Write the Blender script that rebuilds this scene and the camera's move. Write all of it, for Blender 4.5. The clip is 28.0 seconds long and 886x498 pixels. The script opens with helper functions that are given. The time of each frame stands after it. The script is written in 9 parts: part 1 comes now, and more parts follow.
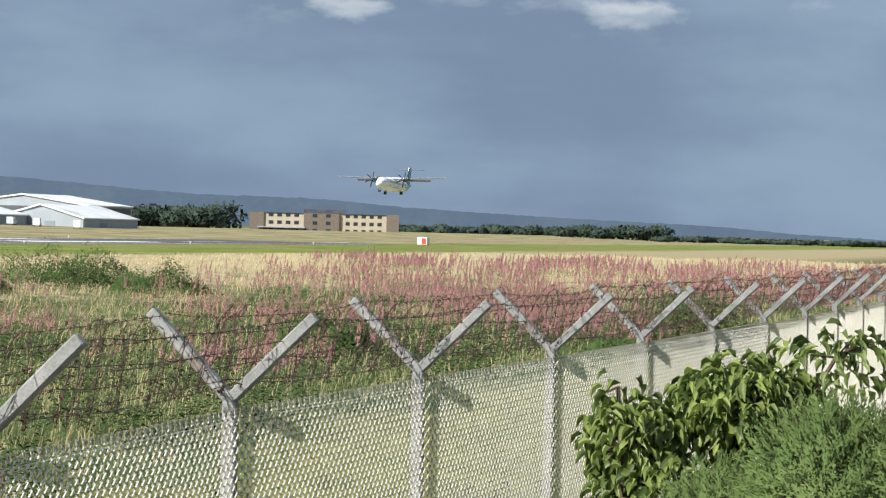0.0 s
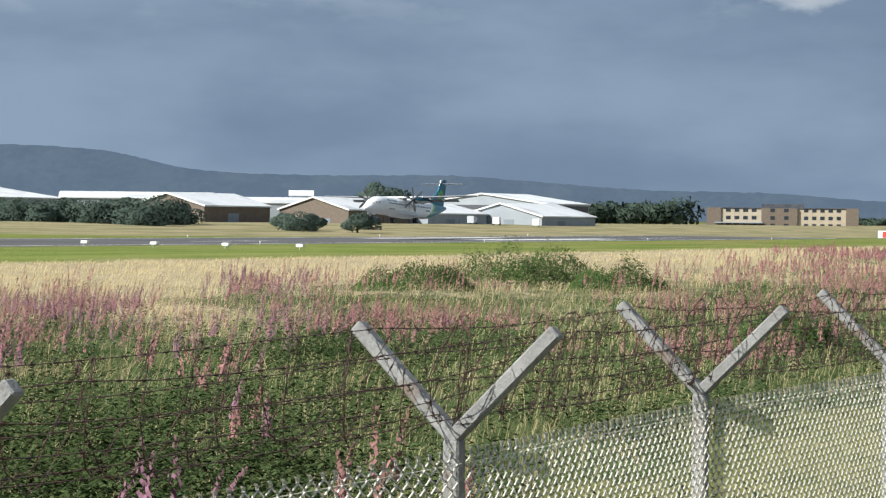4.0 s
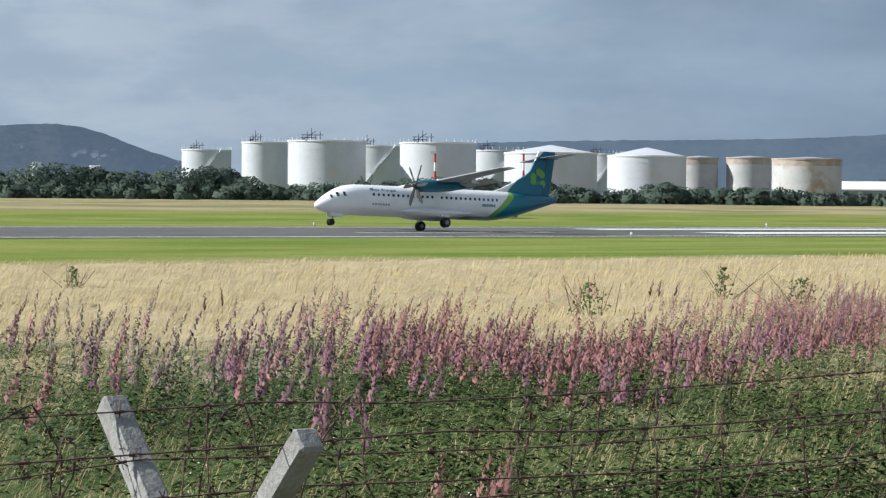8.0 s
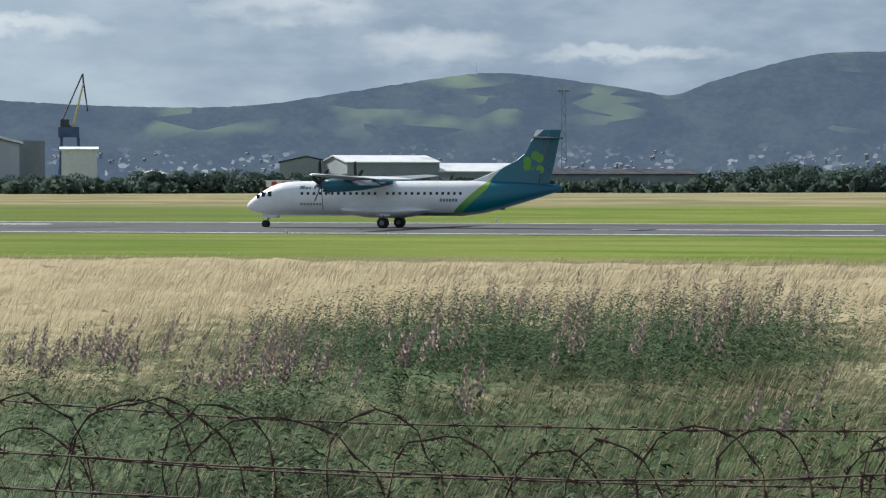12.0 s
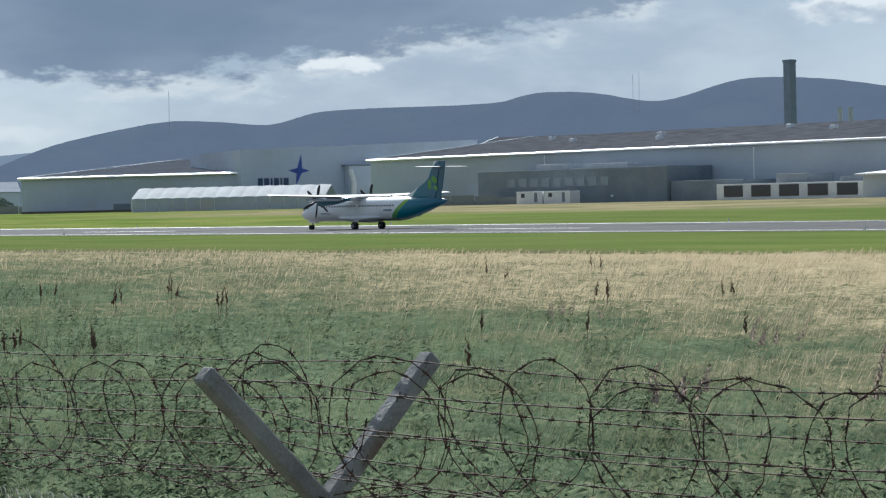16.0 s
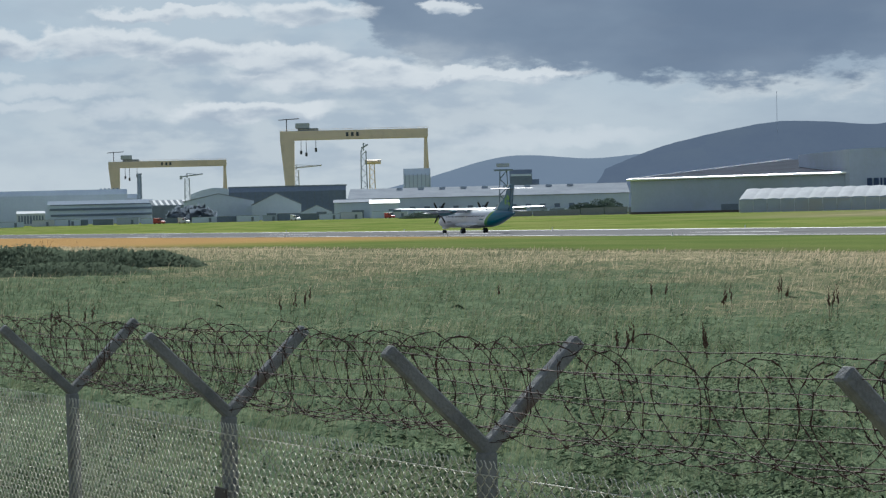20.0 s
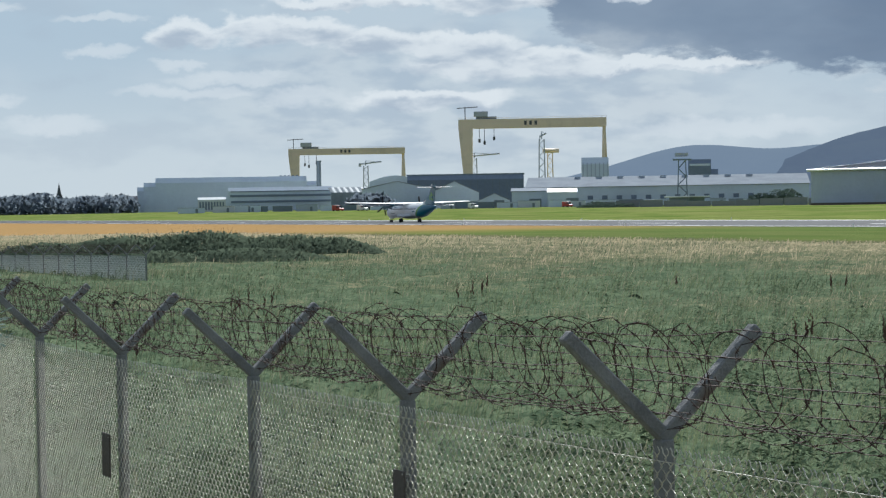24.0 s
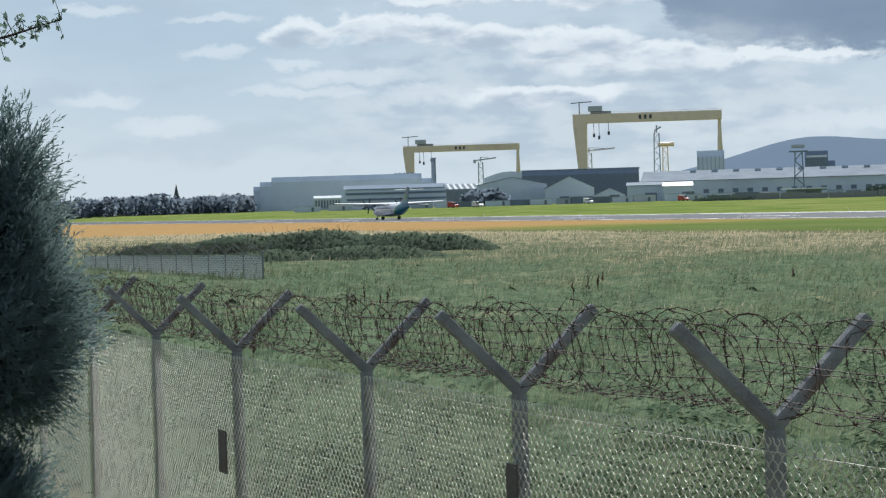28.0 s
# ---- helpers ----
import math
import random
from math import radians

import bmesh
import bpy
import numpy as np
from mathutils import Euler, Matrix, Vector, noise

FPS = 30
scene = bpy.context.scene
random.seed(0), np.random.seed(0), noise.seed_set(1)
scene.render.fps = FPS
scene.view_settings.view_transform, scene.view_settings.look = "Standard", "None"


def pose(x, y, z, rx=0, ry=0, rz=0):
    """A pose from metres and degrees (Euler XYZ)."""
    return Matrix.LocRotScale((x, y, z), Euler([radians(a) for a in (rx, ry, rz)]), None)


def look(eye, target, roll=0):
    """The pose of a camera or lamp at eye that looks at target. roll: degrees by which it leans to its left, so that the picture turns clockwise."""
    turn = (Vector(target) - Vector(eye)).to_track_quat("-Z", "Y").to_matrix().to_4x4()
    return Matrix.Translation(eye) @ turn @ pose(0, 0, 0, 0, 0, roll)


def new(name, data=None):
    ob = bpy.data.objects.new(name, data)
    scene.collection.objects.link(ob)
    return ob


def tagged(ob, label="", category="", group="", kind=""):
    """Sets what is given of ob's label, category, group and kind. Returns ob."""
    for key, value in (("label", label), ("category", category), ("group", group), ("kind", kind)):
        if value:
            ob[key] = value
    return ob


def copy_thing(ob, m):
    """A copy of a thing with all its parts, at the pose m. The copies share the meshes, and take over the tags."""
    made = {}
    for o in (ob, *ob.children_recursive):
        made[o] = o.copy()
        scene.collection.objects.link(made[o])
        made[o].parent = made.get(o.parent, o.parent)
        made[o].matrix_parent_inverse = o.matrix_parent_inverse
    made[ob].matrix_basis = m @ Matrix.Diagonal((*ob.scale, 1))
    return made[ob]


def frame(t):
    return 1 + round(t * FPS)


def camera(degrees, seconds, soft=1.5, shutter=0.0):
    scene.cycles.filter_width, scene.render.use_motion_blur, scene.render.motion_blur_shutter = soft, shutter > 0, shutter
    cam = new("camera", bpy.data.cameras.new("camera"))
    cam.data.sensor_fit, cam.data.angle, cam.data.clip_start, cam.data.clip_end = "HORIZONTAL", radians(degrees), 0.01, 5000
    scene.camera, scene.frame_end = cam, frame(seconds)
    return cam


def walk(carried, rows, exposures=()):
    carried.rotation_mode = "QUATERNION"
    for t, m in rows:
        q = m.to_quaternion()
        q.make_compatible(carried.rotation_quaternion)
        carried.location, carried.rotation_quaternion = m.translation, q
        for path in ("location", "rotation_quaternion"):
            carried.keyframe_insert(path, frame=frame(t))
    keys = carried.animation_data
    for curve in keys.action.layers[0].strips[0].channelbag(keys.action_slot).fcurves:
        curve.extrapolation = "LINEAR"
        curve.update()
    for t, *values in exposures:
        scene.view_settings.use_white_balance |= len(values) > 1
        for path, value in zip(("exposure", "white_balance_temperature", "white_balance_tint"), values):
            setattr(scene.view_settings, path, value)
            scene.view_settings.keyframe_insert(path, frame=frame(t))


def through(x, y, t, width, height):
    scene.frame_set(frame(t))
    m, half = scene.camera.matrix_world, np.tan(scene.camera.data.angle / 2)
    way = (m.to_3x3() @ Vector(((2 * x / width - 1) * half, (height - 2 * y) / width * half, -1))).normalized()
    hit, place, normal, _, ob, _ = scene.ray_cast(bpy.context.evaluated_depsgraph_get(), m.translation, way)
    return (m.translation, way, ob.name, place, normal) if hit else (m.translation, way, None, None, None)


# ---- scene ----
LENS = 21.4
EYE = 3.39
cam = camera(LENS, 28.0, soft=1.3)
# seconds, eye x, y, z over the stand, heading, tilt, lean
PATH = [
    (0, 0.476, 0.166, 0.029, 73.330, -0.468, 1.430),
    (0.5, 0.472, 0.158, 0.030, 72.604, -0.453, 1.300),
    (1, 0.466, 0.162, 0.030, 71.843, -0.469, 1.162),
    (1.5, 0.450, 0.161, 0.027, 70.844, -0.398, 1.005),
    (2, 0.424, 0.163, 0.021, 69.605, -0.434, 0.859),
    (2.5, 0.408, 0.168, 0.018, 68.073, -0.526, 0.703),
    (4.5, 0.375, 0.196, 0.013, 59.853, -0.722, 0.595),
    (5, 0.368, 0.208, 0.010, 57.265, -0.626, 0.563),
    (5.5, 0.378, 0.249, -0.006, 54.229, -0.611, 0.545),
    (6, 0.368, 0.282, -0.008, 50.889, -0.749, 0.688),
    (6.5, 0.354, 0.294, -0.007, 47.145, -0.953, 0.558),
    (7, 0.335, 0.305, -0.009, 43.101, -1.124, 0.470),
    (7.5, 0.297, 0.316, -0.008, 38.752, -1.280, 0.428),
    (8, 0.250, 0.319, -0.009, 33.792, -1.338, 0.582),
    (8.5, 0.204, 0.331, -0.013, 28.269, -1.397, 0.758),
    (9, 0.162, 0.354, -0.015, 22.170, -1.442, 0.839),
    (9.5, 0.143, 0.354, -0.012, 15.610, -1.432, 0.734),
    (10, 0.122, 0.345, -0.012, 8.790, -1.455, 0.613),
    (10.5, 0.100, 0.325, -0.013, 1.743, -1.441, 0.670),
    (11, 0.071, 0.301, -0.019, -5.127, -1.461, 0.465),
    (11.5, 0.021, 0.269, -0.016, -11.752, -1.509, 0.123),
    (13.5, -0.218, 0.176, 0.013, -32.515, -1.499, -0.450),
    (14, -0.231, 0.175, 0.020, -36.271, -1.354, -0.692),
    (14.5, -0.249, 0.184, 0.018, -39.318, -1.223, -1.026),
    (15, -0.307, 0.206, 0.017, -42.329, -1.143, -1.164),
    (15.5, -0.357, 0.229, 0.011, -45.481, -1.143, -1.245),
    (16, -0.406, 0.226, 0.007, -48.559, -1.229, -1.307),
    (16.5, -0.426, 0.233, 0.003, -51.300, -1.274, -1.295),
    (17, -0.435, 0.237, -0.000, -53.466, -1.223, -1.264),
    (17.5, -0.429, 0.228, 0.006, -55.135, -1.021, -1.293),
    (18, -0.439, 0.216, 0.010, -56.598, -0.795, -1.344),
    (18.5, -0.450, 0.209, 0.010, -58.119, -0.581, -1.301),
    (19, -0.448, 0.190, 0.005, -59.899, -0.541, -1.287),
    (19.5, -0.477, 0.178, -0.001, -61.737, -0.599, -1.234),
    (20, -0.495, 0.174, -0.001, -63.315, -0.875, -1.393),
    (20.5, -0.481, 0.178, -0.005, -64.543, -1.072, -1.381),
    (21, -0.472, 0.183, -0.004, -65.278, -1.233, -1.407),
    (21.5, -0.467, 0.170, -0.007, -65.592, -1.368, -1.249),
    (23.5, -0.442, 0.151, -0.008, -66.821, -1.185, -0.869),
    (24, -0.436, 0.137, -0.011, -67.648, -1.065, -0.939),
    (24.5, -0.427, 0.126, -0.013, -68.466, -0.875, -1.047),
    (25, -0.409, 0.130, -0.016, -69.044, -0.790, -1.358),
    (25.5, -0.392, 0.128, -0.021, -69.414, -0.760, -1.691),
    (26, -0.374, 0.139, -0.025, -69.660, -0.792, -1.836),
    (26.5, -0.362, 0.157, -0.014, -69.961, -0.761, -1.731),
    (27, -0.380, 0.160, -0.016, -70.211, -0.899, -1.658),
    (27.5, -0.390, 0.156, -0.020, -70.406, -1.032, -1.576),
    (28, -0.397, 0.155, -0.022, -70.479, -1.095, -1.700),
]
walk(cam, [(t, pose(x, y, z + EYE, 90 + tilt, 0, -head) @ pose(0, 0, 0, 0, 0, lean)) for t, x, y, z, head, tilt, lean in PATH],
     exposures=[(0.0, 0.7, 6250, 8), (3.0, 0.65, 6250, 8), (6.0, 0.5, 6100, 8), (9.0, 0.65, 6150, 8), (11.0, 0.6, 6150, 7), (14.5, 0.5, 5900, 6), (17.5, 0.45, 5850, 6), (19.5, 0.25, 5850, 6), (21.5, 0.32, 5850, 6), (24.0, 0.38, 5850, 6), (28.0, 0.5, 5850, 6)])

# ---- light: broken cloud, low sun over the docks ----
SUN_AZ, SUN_EL = -58.0, 34.0
sun = new("sun", bpy.data.lights.new("sun", "SUN"))
sun.data.energy, sun.data.angle, sun.data.color = 4.8, radians(0.55), (1.0, 0.95, 0.87)
sun.matrix_world = look((math.sin(radians(SUN_AZ)) * 50, math.cos(radians(SUN_AZ)) * 50, 50 * math.tan(radians(SUN_EL))), (0, 0, 0))


class Nodes:
    """Short hand for node trees."""

    def __init__(self, tree):
        self.t = tree
        tree.nodes.clear()

    def n(self, kind, sets=(), **ins):
        nd = self.t.nodes.new(kind)
        sets = dict(sets)
        if "operation" in sets:
            nd.operation = sets["operation"]
        if "interpolation_type" in sets:
            nd.interpolation_type = sets["interpolation_type"]
        if "data_type" in sets:
            nd.data_type = sets["data_type"]
        if "feature" in sets:
            nd.feature = sets["feature"]
        for k, v in ins.items():
            key = int(k[1:]) if k[0] == "i" and k[1:].isdigit() else k.replace("_", " ")
            self.put(nd.inputs[key], v)
        return nd

    def put(self, sock, v):
        if isinstance(v, bpy.types.Node):
            v = v.outputs[0]
        if isinstance(v, bpy.types.NodeSocket):
            self.t.links.new(v, sock)
        else:
            if sock.type == "RGBA" and len(v) == 3:
                v = (*v, 1)
            sock.default_value = v

    def math(self, op, a, b=0.0, c=0.0):
        return self.n("ShaderNodeMath", {"operation": op}, i0=a, i1=b, i2=c)

    def smooth(self, v, lo, hi, a=0.0, b=1.0):
        return self.n("ShaderNodeMapRange", {"interpolation_type": "SMOOTHSTEP"}, Value=v, From_Min=lo, From_Max=hi, To_Min=a, To_Max=b)

    def noise(self, vec, scale, detail=4.0, rough=0.55, **more):
        return self.n("ShaderNodeTexNoise", Vector=vec, Scale=scale, Detail=detail, Roughness=rough, **more)

    def mix(self, f, a, b):
        nd = self.n("ShaderNodeMix", {"data_type": "RGBA"})
        self.put(nd.inputs[0], f), self.put(nd.inputs[6], a), self.put(nd.inputs[7], b)
        return nd.outputs[2]


def build_sky():
    world = bpy.data.worlds.new("sky")
    scene.world = world
    world.use_nodes = True
    g = Nodes(world.node_tree)
    gen = g.n("ShaderNodeTexCoord").outputs["Generated"]
    xyz = g.n("ShaderNodeSeparateXYZ", Vector=gen)
    az = g.math("MULTIPLY", g.math("ARCTAN2", xyz.outputs[0], xyz.outputs[1]), 57.2958)
    el = g.math("MULTIPLY", g.math("ARCSINE", xyz.outputs[2]), 57.2958)
    # cloud plane in degrees, flattened towards the horizon
    flat = g.n("ShaderNodeCombineXYZ", X=az, Y=g.math("MULTIPLY", el, 2.6), Z=0.0)
    puff = g.n("ShaderNodeCombineXYZ", X=az, Y=g.math("MULTIPLY", el, 2.5), Z=3.0)
    broad = g.noise(flat, 0.10, 5, 0.5)
    fine = g.noise(flat, 0.33, 7, 0.55)
    heap = g.noise(puff, 0.36, 6, 0.50)
    nishita = g.n("ShaderNodeTexSky")
    nishita.sky_type, nishita.sun_disc, nishita.dust_density = "NISHITA", False, 2.0
    nishita.sun_elevation, nishita.sun_rotation = radians(SUN_EL), radians(SUN_AZ)
    clear = g.n("ShaderNodeVectorMath", {"operation": "SCALE"}, i0=nishita, Scale=0.075)
    # storm bank over the approach, thinning towards the hill
    side = g.smooth(az, 2.0, 58.0)
    storm = g.mix(g.smooth(broad, 0.36, 0.66), (0.192, 0.258, 0.354), (0.275, 0.358, 0.465))
    haze = g.mix(g.smooth(fine, 0.34, 0.68), (0.30, 0.37, 0.46), (0.43, 0.50, 0.575))
    haze = g.mix(g.smooth(az, 8.0, 26.0), haze, g.mix(g.smooth(fine, 0.34, 0.68), (0.44, 0.52, 0.61), (0.58, 0.65, 0.71)))
    col = g.mix(side, haze, storm)
    # white tops high over the storm
    tops = g.math("MULTIPLY", g.smooth(el, 4.2, 6.5), g.smooth(fine, 0.52, 0.66))
    col = g.mix(g.math("MULTIPLY", tops, 0.35), col, (0.66, 0.71, 0.76))
    # bright broken sky over the docks: haze low down, thin cloud above
    west = g.smooth(az, -18.0, -40.0)
    bright = g.mix(g.smooth(el, 0.3, 4.6), (0.70, 0.745, 0.755), (0.54, 0.63, 0.70))
    bright = g.mix(g.math("MULTIPLY", g.smooth(broad, 0.42, 0.62), 0.40), bright, (0.75, 0.78, 0.79))
    bright = g.mix(g.math("MULTIPLY", g.smooth(heap, 0.5, 0.66), 0.30), bright, (0.50, 0.555, 0.62))
    under = g.math("MULTIPLY", g.smooth(az, -60.0, -52.0), g.smooth(az, -36.0, -44.0))
    bright = g.mix(g.math("MULTIPLY", under, 0.62), bright, g.mix(g.smooth(fine, 0.36, 0.66), (0.36, 0.43, 0.525), (0.52, 0.58, 0.64)))
    col = g.mix(west, col, bright)
    # the dark cloud roof between: its lower edge by bearing, rising towards the hill
    edge = g.n("ShaderNodeValToRGB", Fac=g.math("DIVIDE", g.math("ADD", az, 70.0), 40.0))
    ramp = edge.color_ramp
    ramp.interpolation = "B_SPLINE"
    for k, (a, e) in enumerate(((-67.2, 7.6), (-65.6, 5.0), (-64.4, 3.6), (-60.8, 3.30), (-58.5, 2.95), (-53.4, 2.92), (-52.0, 3.3), (-50.0, 3.62), (-46.8, 3.9), (-44.4, 4.3), (-42.5, 4.8), (-38.0, 7.6))):
        stop = ramp.elements[k] if k < 2 else ramp.elements.new((a + 70) / 40)
        stop.position, stop.color = (a + 70) / 40, (e / 8, e / 8, e / 8, 1)
    over = g.math("SUBTRACT", el, g.math("MULTIPLY", edge, 8.0))
    over = g.math("ADD", over, g.math("MULTIPLY", g.math("SUBTRACT", fine, 0.5), 1.5))
    over = g.math("ADD", over, g.math("MULTIPLY", g.math("SUBTRACT", g.noise(puff, 1.1, 8, 0.62), 0.5), 1.6))
    roof = g.smooth(over, -0.05, 0.40)
    lip = g.math("MULTIPLY", g.smooth(over, -0.55, -0.05), g.smooth(fine, 0.45, 0.62))
    col = g.mix(g.math("MULTIPLY", lip, 0.55), col, (0.80, 0.81, 0.80))
    col = g.mix(g.math("MULTIPLY", roof, 0.94), col, g.mix(g.smooth(broad, 0.35, 0.62), (0.19, 0.245, 0.335), (0.295, 0.36, 0.45)))
    # single clouds: bearing, rise, half width and half height in degrees; rounded bright tops, greyer mottled hearts
    bulge = g.n("ShaderNodeCombineXYZ", X=az, Y=g.math("MULTIPLY", el, 1.5), Z=7.0)
    billow = g.math("SUBTRACT", g.noise(bulge, 1.25, 4, 0.55), 0.5)
    swirl = g.math("SUBTRACT", g.noise(flat, 1.0, 5, 0.55), 0.5)
    mottle = g.noise(flat, 0.75, 4, 0.5)
    wx = g.math("ADD", az, g.math("MULTIPLY", swirl, 1.6))
    wy = g.math("ADD", el, g.math("MULTIPLY", billow, 0.75))
    def oval(x, y, a, e, w, h):
        """Squared distance from a cloud's middle: one at its rim."""
        q = g.n("ShaderNodeVectorMath", {"operation": "SUBTRACT"}, i0=g.n("ShaderNodeCombineXYZ", X=x, Y=y, Z=0.0), i1=(a, e, 0))
        q = g.n("ShaderNodeVectorMath", {"operation": "MULTIPLY"}, i0=q, i1=(1 / w, 1 / h, 0))
        return g.n("ShaderNodeVectorMath", {"operation": "DOT_PRODUCT"}, i0=q, i1=q).outputs["Value"]
    veil = g.smooth(oval(wx, wy, -67.0, 2.6, 7.0, 1.9), 1.3, 0.35)
    col = g.mix(g.math("MULTIPLY", veil, 0.60), col, g.mix(g.smooth(mottle, 0.36, 0.62), (0.50, 0.56, 0.63), (0.74, 0.765, 0.77)))
    clouds = ((-73.73, 4.23, 0.95, 0.35), (-72.22, 4.36, 0.85, 0.41), (-70.98, 4.31, 1.3, 0.35), (-69.12, 4.05, 1.3, 0.3), (-67.26, 3.89, 1.64, 0.3), (-65.97, 3.45, 2.52, 0.35), (-64.12, 3.29, 1.16, 0.22), (-67.91, 2.59, 2.05, 0.27), (-69.79, 5.0, 1.91, 0.18), (-66.41, 4.94, 1.5, 0.33), (-62.0, 3.33, 2.05, 0.19), (-63.05, 5.0, 0.68, 0.22),
              (-38.5, 4.35, 1.4, 0.36), (-34.6, 4.55, 1.9, 0.2), (-28.6, 3.83, 2.4, 0.26), (-51.0, 3.3, 0.9, 0.2),
              (0.3, 4.08, 1.9, 0.42), (-13.2, 3.18, 2.0, 0.16), (-18.0, 3.35, 1.6, 0.4), (-21.5, 4.25, 2.0, 0.35), (13.0, 4.06, 2.2, 0.34), (70.9, 5.4, 0.9, 0.3), (77.8, 5.39, 1.0, 0.34))
    wisps = ((-78.8, 4.92, 0.89, 0.16), (-75.77, 4.61, 1.1, 0.11), (-75.79, 3.86, 0.8, 0.13), (-78.65, 2.73, 0.9, 0.2), (-73.7, 2.84, 1.5, 0.15), (-60.54, 1.76, 2.5, 0.24), (-73.95, 3.52, 0.55, 0.13), (-72.73, 3.19, 1.4, 0.15), (-70.95, 2.72, 0.9, 0.22), (-77.0, 2.1, 1.2, 0.2))
    def masses(clouds, x, y):
        """The nearest cloud's depth at a place: one at its middle, nought at its rim."""
        mass = -1.0
        for a, e, w, h in clouds:
            mass = g.math("MAXIMUM", mass, g.math("SUBTRACT", 1.0, oval(x, y, a, e, w, h)))
        return mass
    mass = masses(clouds, wx, wy)
    low = masses(clouds, wx, g.math("ADD", wy, 0.20))
    heart = g.math("MULTIPLY", g.smooth(low, -0.3, 0.8), g.smooth(mottle, 0.66, 0.36, 0.15, 0.95))
    col = g.mix(g.math("MULTIPLY", g.smooth(masses(wisps, wx, wy), -0.8, 0.9), 0.55), col, (0.86, 0.87, 0.865))
    crisp = g.smooth(az, -24.0, -40.0)
    body = g.math("ADD", g.math("MULTIPLY", g.smooth(mass, -0.40, 0.45), g.math("MULTIPLY", crisp, 0.92)), g.math("MULTIPLY", g.smooth(mass, -0.9, 0.9), g.math("MULTIPLY", g.math("SUBTRACT", 1.0, crisp), 0.42)))
    col = g.mix(body, col, g.mix(heart, (0.91, 0.91, 0.895), (0.50, 0.555, 0.625)))
    # open sky higher up, cloud all round below
    up = g.smooth(el, 9.0, 40.0)
    cover = g.mix(g.smooth(broad, 0.42, 0.60), clear.outputs[0], (0.52, 0.57, 0.63))
    col = g.mix(up, col, cover)
    below = g.smooth(el, -0.3, -3.0)
    col = g.mix(below, col, (0.10, 0.12, 0.10))
    bg = g.n("ShaderNodeBackground", Color=col, Strength=0.66)
    g.n("ShaderNodeOutputWorld", Surface=bg)


build_sky()

# ---- materials ----
def surf(name, a, b, scale=3.0, rough=0.75, bump=0.15, metal=0.0, fine=12.0, stain=None, stain_scale=0.4, island=0.0, obj=0.0, coat=0.0, depth=0.02, spec=0.4):
    """A worn surface: two scales of grain between the colours a and b, a larger stain, relief; island and obj vary it piece by piece."""
    m = bpy.data.materials.new(name)
    m.use_nodes = True
    g = Nodes(m.node_tree)
    co = g.n("ShaderNodeTexCoord").outputs["Object"]
    n1, n2 = g.noise(co, scale, 5, 0.6), g.noise(co, scale * fine, 4, 0.6)
    f = g.math("ADD", g.math("MULTIPLY", n1, 0.65), g.math("MULTIPLY", n2, 0.35))
    f = g.smooth(f, 0.33, 0.67)
    if island:
        f = g.math("ADD", g.math("MULTIPLY", f, 1 - island), g.math("MULTIPLY", g.n("ShaderNodeNewGeometry").outputs["Random Per Island"], island))
    if obj:
        f = g.math("ADD", g.math("MULTIPLY", f, 1 - obj), g.math("MULTIPLY", g.n("ShaderNodeObjectInfo").outputs["Random"], obj))
    col = g.mix(f, a, b)
    if stain:
        col = g.mix(g.smooth(g.noise(co, stain_scale, 6, 0.65), 0.5, 0.68), col, stain)
    p = g.n("ShaderNodeBsdfPrincipled", Base_Color=col, Roughness=g.math("MULTIPLY_ADD", n2, 0.25, rough - 0.12), Metallic=metal)
    p.inputs["Coat Weight"].default_value = coat
    p.inputs["Specular IOR Level"].default_value = spec
    if bump:
        g.put(p.inputs["Normal"], g.n("ShaderNodeBump", Strength=bump, Distance=depth, Height=f))
    g.n("ShaderNodeOutputMaterial", Surface=p)
    return m


def leaf(name, a, b, shine=0.55, through=0.25, scale=0.15, each=0.6, gloss=0.0):
    """Leaves and blades: colour varies from blade to blade and over the ground; some light passes through."""
    m = bpy.data.materials.new(name)
    m.use_nodes = True
    g = Nodes(m.node_tree)
    co = g.n("ShaderNodeTexCoord").outputs["Object"]
    rnd = g.n("ShaderNodeNewGeometry").outputs["Random Per Island"]
    drift = g.math("ADD", g.math("MULTIPLY", g.noise(co, scale, 5, 0.6), 0.5), g.math("MULTIPLY", g.noise(co, scale * 11.0, 6, 0.7), 0.5))
    f = g.math("ADD", g.math("MULTIPLY", rnd, each), g.math("MULTIPLY", g.smooth(drift, 0.36, 0.64), 1 - each))
    col = g.mix(f, a, b)
    p = g.n("ShaderNodeBsdfPrincipled", Base_Color=col, Roughness=shine)
    p.inputs["Specular IOR Level"].default_value = gloss
    tr = g.n("ShaderNodeBsdfTranslucent", Color=col)
    mx = g.n("ShaderNodeMixShader", i0=through, i1=p, i2=tr)
    g.n("ShaderNodeOutputMaterial", Surface=mx)
    return m


